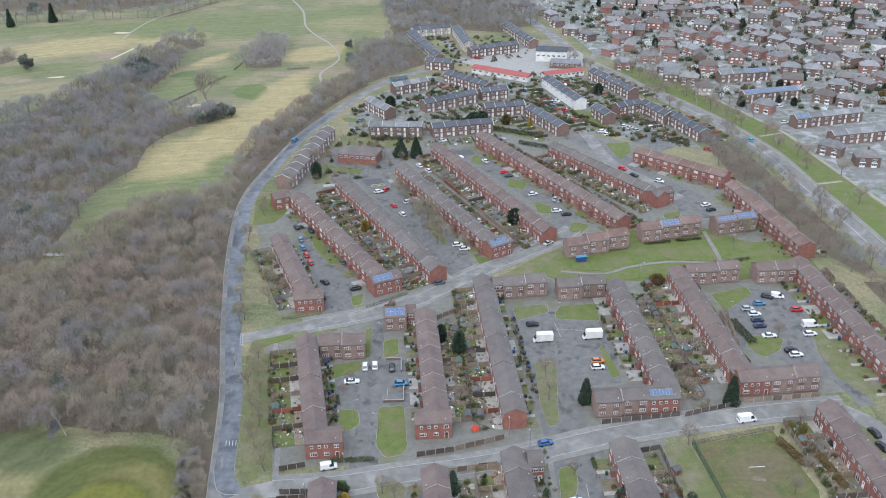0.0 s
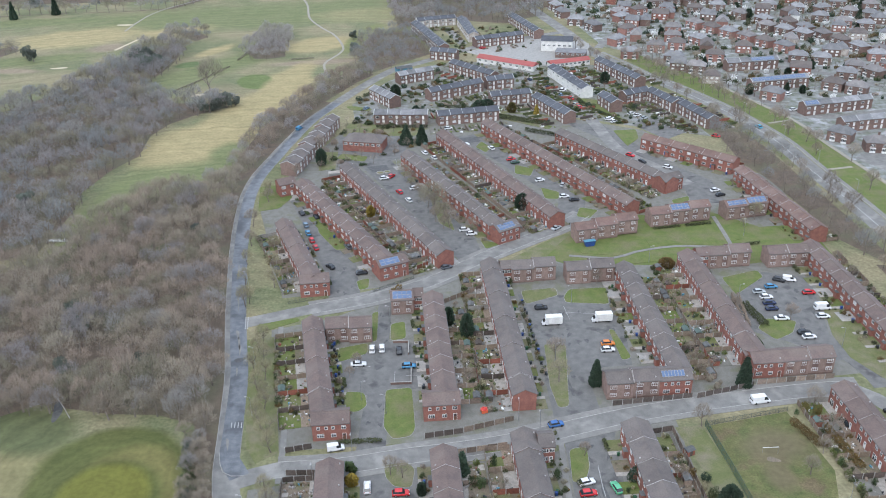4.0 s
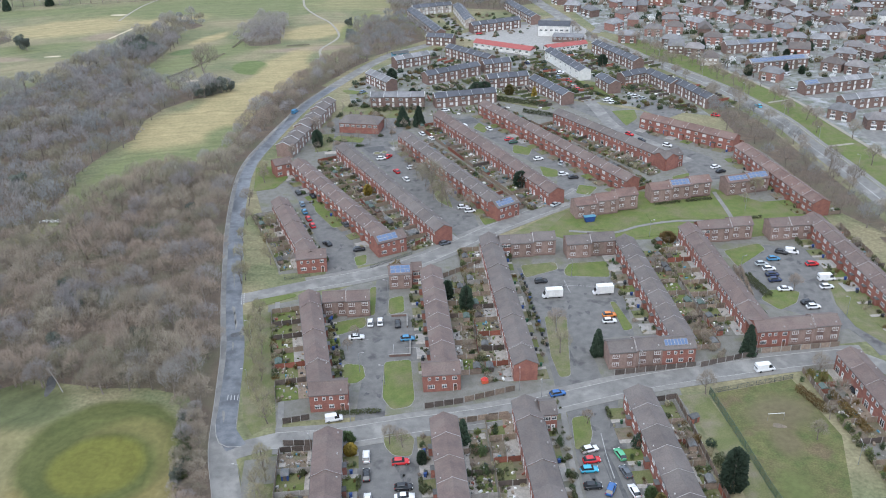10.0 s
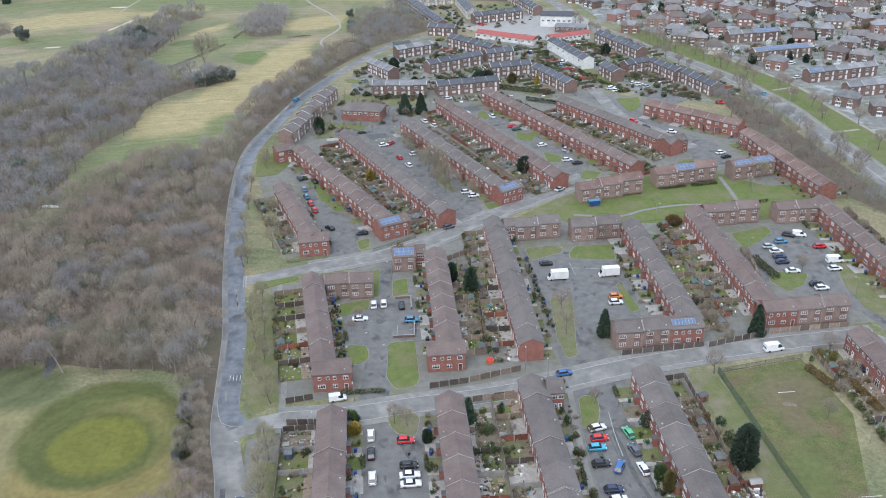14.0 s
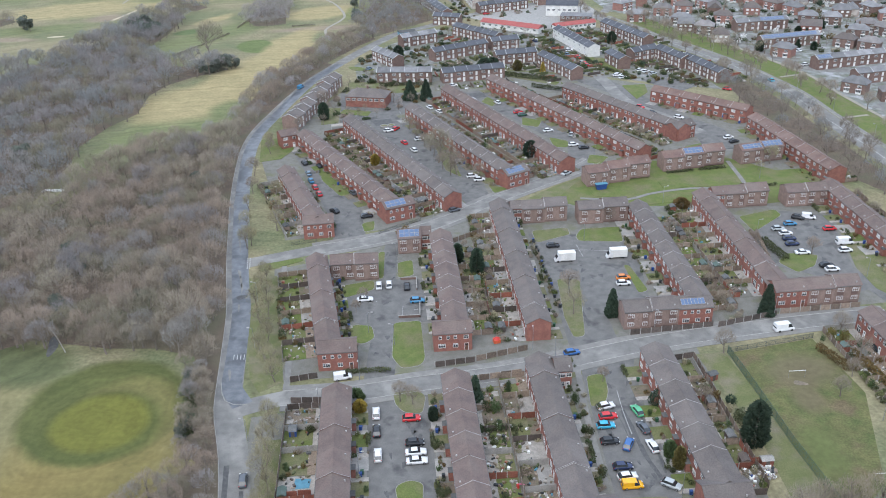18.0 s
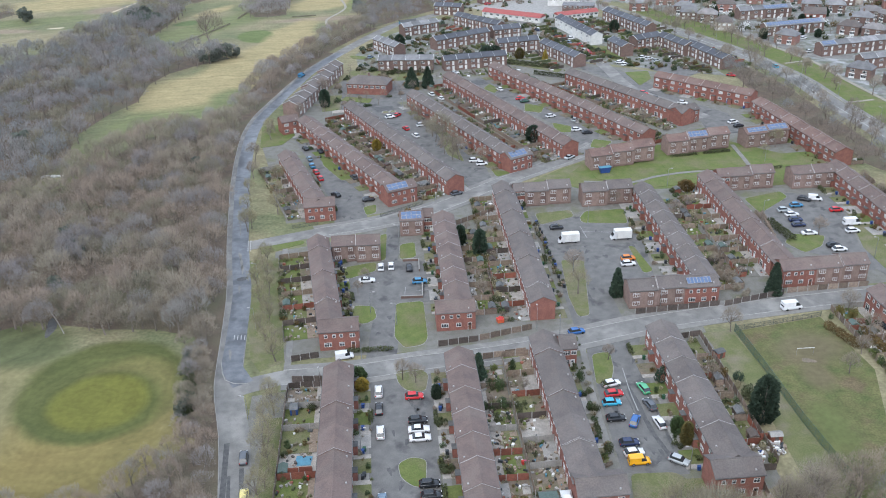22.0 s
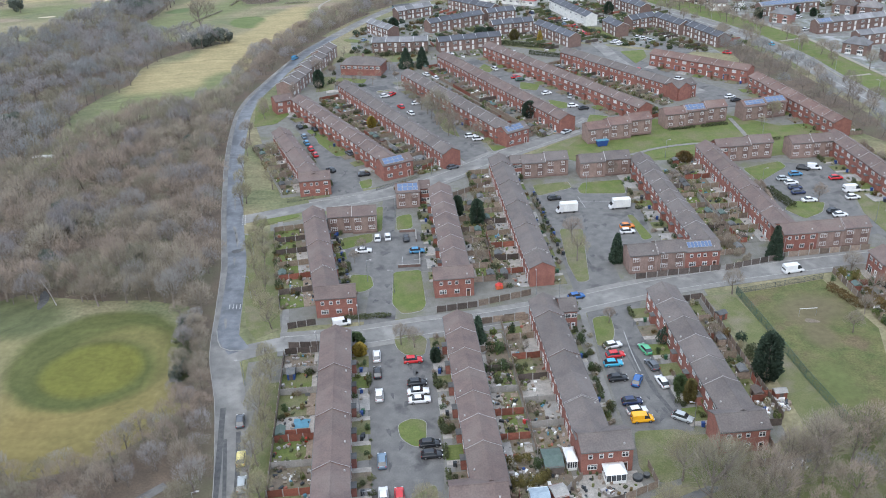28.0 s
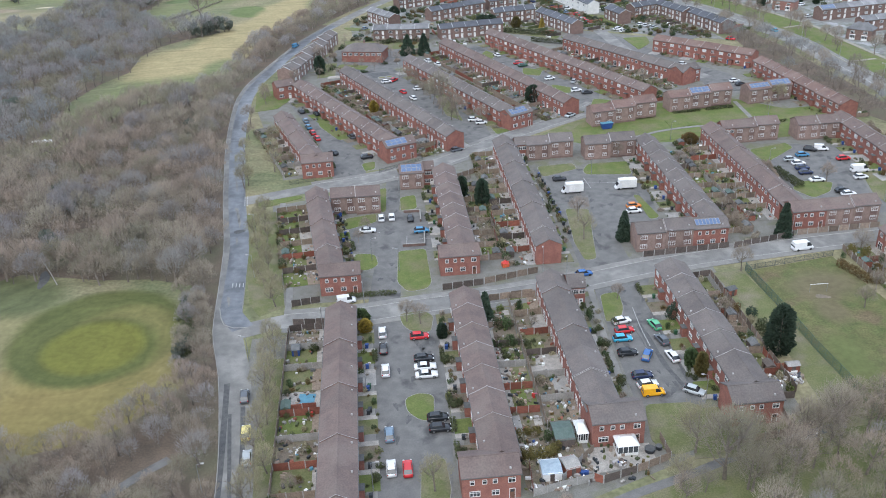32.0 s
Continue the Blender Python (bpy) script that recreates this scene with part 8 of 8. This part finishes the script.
# the streets furthest off, in one piece
far = random.Random(77)
POLY_W, POLY_R, COUNT, FAR_AT = {}, {}, 0, list(HIPS_AT)
for i in range(17):
    for j in range(13):
        x, y = 120 + i * 16 + (j % 2) * 6 + far.uniform(-2, 2), 470 + j * 22 - i * 3 + far.uniform(-2, 2)
        if y < 440 + (x - 120) * 0.15 or x < 128 - (y - 470) * 0.22 or any(math.dist((x, y), o) < 14 for o in HIPS_AT):
            continue
        COUNT += 1
        w, d, a = far.uniform(8.5, 11.5), far.uniform(6.5, 8), radians(far.choice((-14, -14, 76, -20)))
        key = far.choice(("brick_orange", "brick_dark", "render_white", "brick_pale", "brick_red", "brick_dark"))
        t = np.array(((math.cos(a), math.sin(a), 0), (-math.sin(a), math.cos(a), 0), (0, 0, 1)))
        FAR_AT.append((x + w / 2 * math.cos(a) - d / 2 * math.sin(a), y + w / 2 * math.sin(a) + d / 2 * math.cos(a)))
        box = np.array([(px, py, pz) for pz in (0, 4.5) for px, py in ((0, 0), (w, 0), (w, d), (0, d))], float) @ t + np.array((x, y, 0))
        bt = np.array(((0, 1, 5), (0, 5, 4), (1, 2, 6), (1, 6, 5), (2, 3, 7), (2, 7, 6), (3, 0, 4), (3, 4, 7)))
        lst = POLY_W.setdefault(key, [[], [], 0])
        lst[0].append(box), lst[1].append(bt + lst[2])
        lst[2] += 8
        e, hip = 0.35, far.choice((0.45, 0.45, 0.02))
        rf = np.array(((-e, -e, 4.4), (w + e, -e, 4.4), (w + e, d + e, 4.4), (-e, d + e, 4.4), (d * hip, d / 2, 7.5), (w - d * hip, d / 2, 7.5)), float) @ t + np.array((x, y, 0))
        rt = np.array(((0, 1, 5), (0, 5, 4), (1, 2, 5), (2, 3, 4), (2, 4, 5), (3, 0, 4), (0, 2, 1), (0, 3, 2)))
        key = far.choice(("roof_hazed", "roof_hazed", "roof_brown_hazed", "roof_grey"))
        lst = POLY_R.setdefault(key, [[], [], 0])
        lst[0].append(rf), lst[1].append(rt + lst[2])
        lst[2] += 6
        # white window bars on the near side
        lst = POLY_W.setdefault("white", [[], [], 0])
        for px, pz in ((0.12, 2.7), (0.42, 2.7), (0.72, 2.7), (0.12, 0.7), (0.7, 0.7)):
            q = np.array([(w * px, -0.05, pz), (w * px + 1.5, -0.05, pz), (w * px + 1.5, -0.05, pz + 1.1), (w * px, -0.05, pz + 1.1)]) @ t + np.array((x, y, 0))
            lst[0].append(q), lst[1].append(np.array(((0, 1, 2), (0, 2, 3))) + lst[2])
            lst[2] += 4
for group in (POLY_W, POLY_R):
    for key, (v, f, _) in group.items():
        tagged(new("distant_houses", np_mesh("distant_houses", np.concatenate(v), np.concatenate(f), M[key])), "rows of small suburban houses far off", "houses", kind="stuff")
wood("suburb_trees", [(110, 480), (150, 452), (300, 440), (400, 560), (380, 735), (70, 735), (100, 600)], 8.0, ("twig", "twig_olive", "hedge"), "bare garden trees among the far houses", (0.45, 0.8), 41, BARE_SMALL, False, FAR_AT)
wood("suburb_trees", [(128, 486), (150, 440), (162, 410), (170, 412), (158, 446), (134, 505), (118, 545), (112, 540)], 6.0, ("twig", "twig_olive"), "row of bare trees along the grass strip", (0.8, 1.2), 42, BARE_SMALL, False)
for i in range(60):
    x, y = far.uniform(112, 330), far.uniform(440, 700)
    if x > east_x(y) + 30:
        s = far.uniform(4, 7)
        conifer(x, y, s, s * 0.33, far.random() < 0.5, "conifer", "dark evergreen among suburban gardens")
shrubs("garden_shrubs", [(150, 455), (300, 400), (400, 560), (380, 735), (70, 735), (100, 600)], 2100, ("evergreen", "hedge", "conifer", "rusty", "twig", "white"), 51, "dark shrubs in the far gardens", FAR_AT)
ROW_AT = [(p[0] + (q[0] - p[0]) * i / 6, p[1] + (q[1] - p[1]) * i / 6) for p, q in SLATE_ROWS for i in range(7)]
shrubs("garden_shrubs", [(-48, 415), (-50, 445), (-30, 490), (0, 520), (36, 515), (92, 505), (112, 430), (118, 390), (92, 396), (60, 418), (20, 430)], 1150, ("evergreen", "hedge", "conifer", "rusty", "twig", "hedge", "lawn"), 52, "shrubs and hedges between the far terraces", ROW_AT, (0.5, 1.3))
shrubs("garden_shrubs", [(-25, 605), (-5, 525), (50, 545), (60, 600)], 260, ("evergreen", "hedge", "rusty", "twig"), 53, "shrubs between far houses", ROW_AT, (0.5, 1.2))
slab("suburb_ground", [(88, 600), (96, 548), (112, 533), (126.5, 500.5), (139.5, 478), (148.5, 454), (165.5, 407), (168.6, 379), (172, 355), (176, 327), (181, 300), (240, 290), (440, 420), (440, 760), (56, 760), (72, 660)], 0.01, M["suburb"], "gardens and drives of the suburb", "ground", 0.02)
slab("estate_ground", [(-48, 412), (-52, 440), (-36, 480), (-8, 515), (36, 520), (90, 505), (112, 430), (120, 385), (92, 398), (60, 415), (20, 428)], 0.016, M["estate"], "gardens and drives of the far estate", "ground", 0.02)

# ---- more things of the far estate and along the paths ----
for x, y, a, c in ((57.3, 450, 118, "steel"), (62.7, 433.3, 115, "silver"), (64.2, 428.8, 115, "red"), (52.6, 463.8, 118, "navy"), (59.9, 459.5, 20, "white"), (43.5, 478.5, 118, "navy"), (76.5, 409.9, 5, "white"), (91.4, 415.1, 30, "white"), (88.9, 417.5, 30, "white"), (94, 411, 30, "silver"), (24.6, 177.6, 15, "blue"), (150, 470, 60, "white"), (170, 420, 20, "white"), (196, 400, 10, "silver"), (70, 545, 20, "silver"), (78, 540, 100, "white"), (20, 548, 20, "red"), (140, 530, 60, "white"), (176, 445, 30, "white"), (205, 455, 40, "steel"), (-44, 432, 60, "steel"), (-2, 400, 20, "white")):
    car("hatch", x, y, a, c)
for i in range(15):
    t = i / 14
    wheelie_bin(20.6 + 3.6 * t + gr.uniform(-0.3, 0.3), 239 - 40 * t + gr.uniform(-0.8, 0.8), gr.uniform(0, 360), "bin_blue" if i % 5 == 0 else "bin_dark")
for i in range(10):
    t = i / 9
    wheelie_bin(-36.3 + 5.8 * t + gr.uniform(-0.3, 0.3), 215.5 - 27 * t + gr.uniform(-0.8, 0.8), gr.uniform(0, 360), "bin_blue" if i % 4 == 0 else "bin_dark")
for p, q, w, h in (((64.5, 445.5), (70.5, 425.5), 1.0, 1.3), ((70.5, 425.5), (84, 405.5), 1.0, 1.3), ((18, 523.5), (33, 508), 1.2, 1.4), ((33, 508), (53, 496.5), 1.2, 1.4), ((20, 417), (47, 403.5), 2.2, 2.0), ((-43, 457), (-28, 441), 1.2, 1.6), ((-47, 452), (-43, 457), 1.2, 1.6), ((-37, 404), (-12, 403), 1.0, 1.4), ((100, 404), (114, 389), 1.2, 1.6), ((57, 484), (68, 446), 1.0, 1.3), ((39, 466), (58, 441), 0.9, 1.2), ((-8, 434), (18, 429), 0.9, 1.2), ((-11, 452), (16, 464), 0.9, 1.2)):
    hedge(p, q, w, h, "hedge", "dark clipped hedge along a far garden")
conifer(42, 420, 5.0, 1.3, False, "ochre", "golden-orange conifer in a far garden")
conifer(84, 470, 6.5, 2.2, True, label="dark evergreen between far terraces")
conifer(14, 424, 6.5, 3.6, True, label="broad dark evergreen in front of a far terrace")
FG = random.Random(5)
rows = {}
for p, q in SLATE_ROWS[:12]:
    n = int(math.dist(p, q) // 6)
    (x, y), ux, uy = p, (q[0] - p[0]) / math.dist(p, q), (q[1] - p[1]) / math.dist(p, q)
    for i in range(n + 1):
        cx, cy = x + ux * 6 * i, y + uy * 6 * i
        for s in (-1, 1):
            px, py = cx - uy * s * 11, cy + ux * s * 11
            rows.setdefault(FG.choice(("timber", "timber_dark", "hedge", "timber_red", "hedge")), []).append((px, py, math.atan2(ux, -uy), 3.6, 0.08, 1.3))
            for _ in range(9):
                rows.setdefault(FG.choice(("white", "slab", "soil", "lawn", "hedge", "timber", "bin_dark", "decking", "lawn")), []).append((px + FG.uniform(-4, 4), py + FG.uniform(-4, 4), FG.uniform(0, 3), FG.uniform(0.15, 0.7), FG.uniform(0.2, 1.0), FG.uniform(0.1, 0.7)))
for tone, lot in rows.items():
    boxes("far_garden_clutter", lot, tone, "fences and odds and ends in the far gardens", "clutter")
shrubs("garden_shrubs", [(-52, 345), (-58, 400), (-45, 425), (-10, 404), (-12, 385), (-30, 360)], 130, ("evergreen", "hedge", "twig", "rusty", "twig_olive"), 61, "shrubs round the hostel and the stepped row", [(-39.5, 376.5), (-45, 376.5), (-34, 376)], (0.6, 1.3))


def ring_wall(r, thick, high, k=18):
    """A round upright kerb: vertices and triangles."""
    a = np.arange(k) * math.tau / k
    flat = [np.stack((np.cos(a) * q, np.sin(a) * q, np.full(k, z)), 1) for q, z in ((r, 0), (r, high), (r - thick, high), (r - thick, 0))]
    n = np.arange(k)
    m = (n + 1) % k
    tri = []
    for i in range(3):
        tri += [np.stack((n + i * k, m + i * k, m + (i + 1) * k), 1), np.stack((n + i * k, m + (i + 1) * k, n + (i + 1) * k), 1)]
    return np.concatenate(flat), np.concatenate(tri)


def low_wall(points, label="low brown brick wall round parking bays"):
    """A knee-high wall along a bent line, with a pale coping on each leg."""
    t = new("low_wall")
    for a, b in zip(points, points[1:]):
        n = math.dist(a, b)
        m = pose(a[0], a[1], 0, 0, 0, math.degrees(math.atan2(b[1] - a[1], b[0] - a[0])))
        bm = bmesh.new()
        bm_box(bm, 0.11, -0.11, -0.1, n + 0.11, 0.11, 0.75)
        part("leg", mesh_of("leg", bm, M["brick_dark"]), t, "", m)
        bm = bmesh.new()
        bm_box(bm, 0.1, -0.14, 0.75, n + 0.14, 0.14, 0.82)
        part("coping", mesh_of("coping", bm, M["concrete"]), t, "", m)
    tagged(t, label, "wall")


for line in ([(-19.0, 216.4), (-14.4, 216.6), (-14.1, 210.4)], [(-13.1, 203.0), (-12.9, 196.2), (-18.4, 196.0)]):
    low_wall(line)


# a few bright things in the gardens
slab("tarpaulin", [(-36.9, 132.4), (-36.7, 135.4), (-33.5, 135.2), (-33.6, 132.6)], 0.15, M["tarp"], "blue tarpaulin spread over a garden", "tarpaulin", 0.04, "")
fence((-38.2, 130.0), (-32.8, 130.6), "timber_red")
shed(-39.3, 149.6, TURN, 1.6, 2.4, 1.9, "bin_blue", "felt", "small blue garden shed by a fence")
shed(55.6, 166.3, TURN + 20, 2.2, 1.7, 2.0, "timber_red", "felt")
shed(58.6, 137.0, TURN, 2.4, 1.7, 2.0, "timber_red", "concrete")
for x, y, r, m in ((54.1, 158.2, 1.5, "rusty"), (57.1, 157.0, 1.4, "conifer"), (57.4, 150.8, 1.6, "hedge"), (56.0, 154.0, 1.3, "twig_green"), (40.6, 157.2, 1.2, "conifer"), (43.8, 135.5, 1.4, "lawn")):
    bush(x, y, r, m, 1.3, int(y), "large garden shrub beside a terrace")
for x, y, r in ((1.0, 148.4, 1.7), (3.2, 148.8, 1.7), (5.0, 149.2, 1.5)):
    bush(x, y, r, "evergreen", 1.0, int(x), "dense dark green garden hedge bush")
junk = random.Random(66)
rows = {}
for cx, cy, rx, ry, n in ((56.8, 134.3, 3.0, 1.8, 60), (14.2, 110.0, 2.6, 1.6, 45), (8.2, 107.3, 3.0, 0.8, 26), (20.5, 112.2, 2.0, 0.8, 14), (5.8, 117.0, 2.6, 1.6, 26), (53.8, 117.0, 2.4, 0.8, 30)):
    for _ in range(n):
        rows.setdefault(junk.choice(("white", "white", "slab", "kerb", "timber", "bin_dark", "bin_blue", "decking", "concrete", "verge")), []).append((cx + junk.uniform(-rx, rx), cy + junk.uniform(-ry, ry), junk.uniform(0, 3), junk.uniform(0.08, 0.35), junk.uniform(0.12, 0.6), junk.uniform(0.15, 0.7)))
for tone, lot in rows.items():
    boxes("garden_rubbish", lot, tone, "pale boards, boxes and rubbish heaped in gardens", "clutter")
fence((54.0, 137.0), (57.2, 137.4), "timber_red")
def canopy(x, y, hdg, w, d, cover, label):
    """An open garden canopy: four posts under a low pitched cover."""
    t = new("garden_canopy")
    bm = bmesh.new()
    bm_box(bm, -0.05, -0.05, 0, 0.05, 0.05, 2.1)
    pm = mesh_of("post", bm, M["metal"])
    for px in (-w / 2 + 0.1, w / 2 - 0.1):
        for py in (-d / 2 + 0.1, d / 2 - 0.1):
            part("post", pm, t, "", pose(px, py, 0))
    bm = bmesh.new()
    v = [bm.verts.new(p) for p in ((-w / 2, -d / 2, 2.05), (w / 2, -d / 2, 2.05), (w / 2, d / 2, 2.05), (-w / 2, d / 2, 2.05), (-w / 4, 0, 2.7), (w / 4, 0, 2.7))]
    for q in ((0, 1, 5, 4), (1, 2, 5), (2, 3, 4, 5), (3, 0, 4), (3, 2, 1, 0)):
        bm.faces.new([v[i] for i in q])
    part("cover", mesh_of("cover", bm, M[cover]), t)
    t.matrix_basis = pose(x, y, 0.08, 0, 0, hdg)
    tagged(t, label, "canopy")


canopy(-50.2, 343.4, 8, 5.4, 2.8, "slab", "long pale canopy in a back garden")
canopy(-14.2, 267.6, 28, 3.2, 2.6, "felt", "dark garden shelter with a felt cover")
canopy(-23.9, 299.0, 28, 2.4, 2.4, "felt_green", "small green garden canopy on pale paving")
slab("patio", [(-26.2, 298.4), (-23.6, 296.4), (-21.6, 299.0), (-24.2, 301.2)], 0.1, M["kerb"], "pale paved patio in a back garden", "patio")
low_wall([(-19.5, 256.4), (-16.9, 257.8), (-13.3, 260.5)], "red-brown brick garden wall beside the street")
fence((-13.2, 260.6), (-9.4, 264.1), "timber_red")
for x, y, r in ((-31.2, 346.2, 1.7), (-28.3, 347.2, 1.4)):
    p = new("planter")
    part("edge", np_mesh("edge", *ring_wall(r, 0.3, 0.45), M["concrete"]), p, "pale concrete edge")
    bm = bmesh.new()
    bm_tube(bm, (0, 0, 0.0), (0, 0, 0.36), r - 0.02, r - 0.02, 18)
    part("soil", mesh_of("soil", bm, M["lawn_dull"]), p, "dull grass inside the ring")
    p.matrix_basis = pose(x, y, 0.03)
    tagged(p, "round raised planter with a pale edge in a court", "planter")
slab("court", [(-37.7, 353.9), (-29.2, 355.8), (-27.2, 348.6), (-34.6, 347.4)], 0.045, M["patch_dark"], "dark newly laid tarmac at a court's end", "car park", 0.02)
slab("court", [(2.4, 387.4), (10.7, 389.6), (13.2, 383.4), (6.2, 380.6)], 0.045, M["patch_dark"], "dark newly laid tarmac at a court's end", "car park", 0.02)
bush(-48.0, 325.9, 1.8, "evergreen", 1.1, 1, "broad dark evergreen in a back garden")
for x, y, k in ((-120.3, 232.1, 0.9), (-114.9, 225.6, 0.85), (-110.8, 203.3, 0.7), (-94.0, 286.4, 0.8), (-89.9, 206.9, 0.6), (-167.9, 312.2, 1.1)):
    evergreen_tree(x, y, k, "dull dark evergreen among the bare trees")
boxes("rubbish_heap", [(-149 + i * 0.75, 285.6 + (i % 3) * 0.5, i * 0.9, 0.35, 0.6, 0.5) for i in range(10)], "white", "pale rubbish dumped at the wood's edge", "clutter")
tent = new("play_tent")
bm = bmesh.new()
bm_box(bm, -0.8, -0.7, 0.0, 0.8, 0.7, 1.0)
part("wall", mesh_of("wall", bm, M["plastic_orange"]), tent)
bm = bmesh.new()
bm_tube(bm, (0, 0, 1.0), (0, 0, 1.6), 1.1, 0.06, 4)
part("roof", mesh_of("roof", bm, M["plastic_red"]), tent)
tent.matrix_basis = pose(6.6, 183.5, 0.1, 0, 0, TURN + 10)
tagged(tent, "small red and orange play tent on the grass", "tent")


def toy_slide(x, y, hdg, material):
    t = new("toy_slide")
    bm = bmesh.new()
    v = bm_box(bm, 0, -0.22, 0.0, 1.5, 0.22, 0.06)
    for p in v:
        p.co.z += 0.9 * (1 - p.co.x / 1.5)
    part("chute", mesh_of("chute", bm, M[material]), t)
    bm = bmesh.new()
    bm_box(bm, -0.35, -0.25, 0.0, 0.0, 0.25, 0.95)
    part("steps", mesh_of("steps", bm, M["plastic_red"]), t)
    t.matrix_basis = pose(x, y, 0.1, 0, 0, hdg)
    tagged(t, "small plastic garden slide on the grass", "toy")


toy_slide(8.1, 131.6, 40, "plastic_pink")
toy_slide(-33.6, 128.6, 110, "plastic_pink")
toy_slide(-40.2, 214.5, 20, "plastic_red")

conifer(71.2, 260.6, 3.2, 2.3, True, "rusty", "broad dark olive evergreen behind a terrace end")
for x, y, s in ((68.2, 246.0, 0.55), (63.6, 243.4, 0.5)):
    bare_tree(x, y, "bare", s, "twig", int(x))
skip_bin = new("skip")
bm = bmesh.new()
v = bm_box(bm, -1.5, -0.85, 0.05, 1.5, 0.85, 1.3)
for p in v[:4]:
    p.co.x *= 0.75
part("body", mesh_of("body", bm, M["bin_blue"]), skip_bin)
bm = bmesh.new()
bm_box(bm, -1.56, -0.9, 1.3, 1.56, 0.9, 1.38)
part("rim", mesh_of("rim", bm, M["tarp"]), skip_bin)
skip_bin.matrix_basis = pose(47.6, 276.8, 0.1, 0, 0, 12) @ Matrix.Diagonal((1.35, 1.0, 1.5, 1))
tagged(skip_bin, "blue metal container beside a brick block", "container")
hedge((89.6, 235.1), (92.4, 222.4), 2.0, 1.6, "hedge", "dark hedge between a terrace and a car park")

# grass, hedges and trees that fill the ends of the plan
slab("end_grass", [(33.5, 113), (36.5, 126.5), (50, 127), (52, 119), (46, 113)], 0.056, M["lawn_dull"], "rough grass under bare trees at the court's end", "lawn", 0.05)
for i, (x, y) in enumerate([(0.2, 156.0), (2.6, 156.7), (4.9, 155.6), (1.4, 161.2)]):
    bush(x, y, 1.5, "evergreen", 1.1, i, "large dark evergreen shrub in a back garden")
for i, (x, y) in enumerate([(19.9, 133.7), (24.4, 147.6), (24.2, 154.3), (25.2, 134.7), (-7.0, 129.8), (39.4, 135.3)]):
    bush(x, y, 1.0, "hedge", 1.3, i, "dark leafy shrub beside a front path")
shrubs("edge_shrubs", [(-69.2, 174), (-67.0, 174), (-62.6, 152), (-62.0, 147), (-63.8, 147), (-65.4, 157)], 110, ("hedge", "evergreen"), 81, "ivy-green shrubs at the edge of the golf green", (), (0.6, 1.1))
wood("garden_trees", [(-57, 347), (-62, 400), (-40, 428), (-8, 402), (-12, 384), (-30, 358)], 6.5, ("twig", "twig_olive"), "small bare garden trees round the hostel", (0.45, 0.75), 71, BARE_SMALL, False, [(-40, 377), (-46, 378), (-34, 375), (-25, 410), (-60, 376), (-57, 390), (-63, 362)], 5.0)
wood("garden_trees", [(-30, 440), (-5, 505), (30, 500), (60, 480), (110, 440), (112, 395), (60, 415), (20, 424), (-20, 428)], 11.0, ("twig", "twig_olive"), "small bare garden trees between far terraces", (0.45, 0.7), 72, BARE_SMALL, False)
slab("garden_plot", [(-58, 350), (-60, 372), (-52, 372), (-51, 352)], 0.03, M["lawn_dull"], "rough gardens below the stepped row", "garden", 0.03)
slab("garden_plot", [(-52, 392), (-52, 412), (-12, 402), (-18, 392)], 0.03, M["lawn_dull"], "rough gardens behind the hostel", "garden", 0.03)
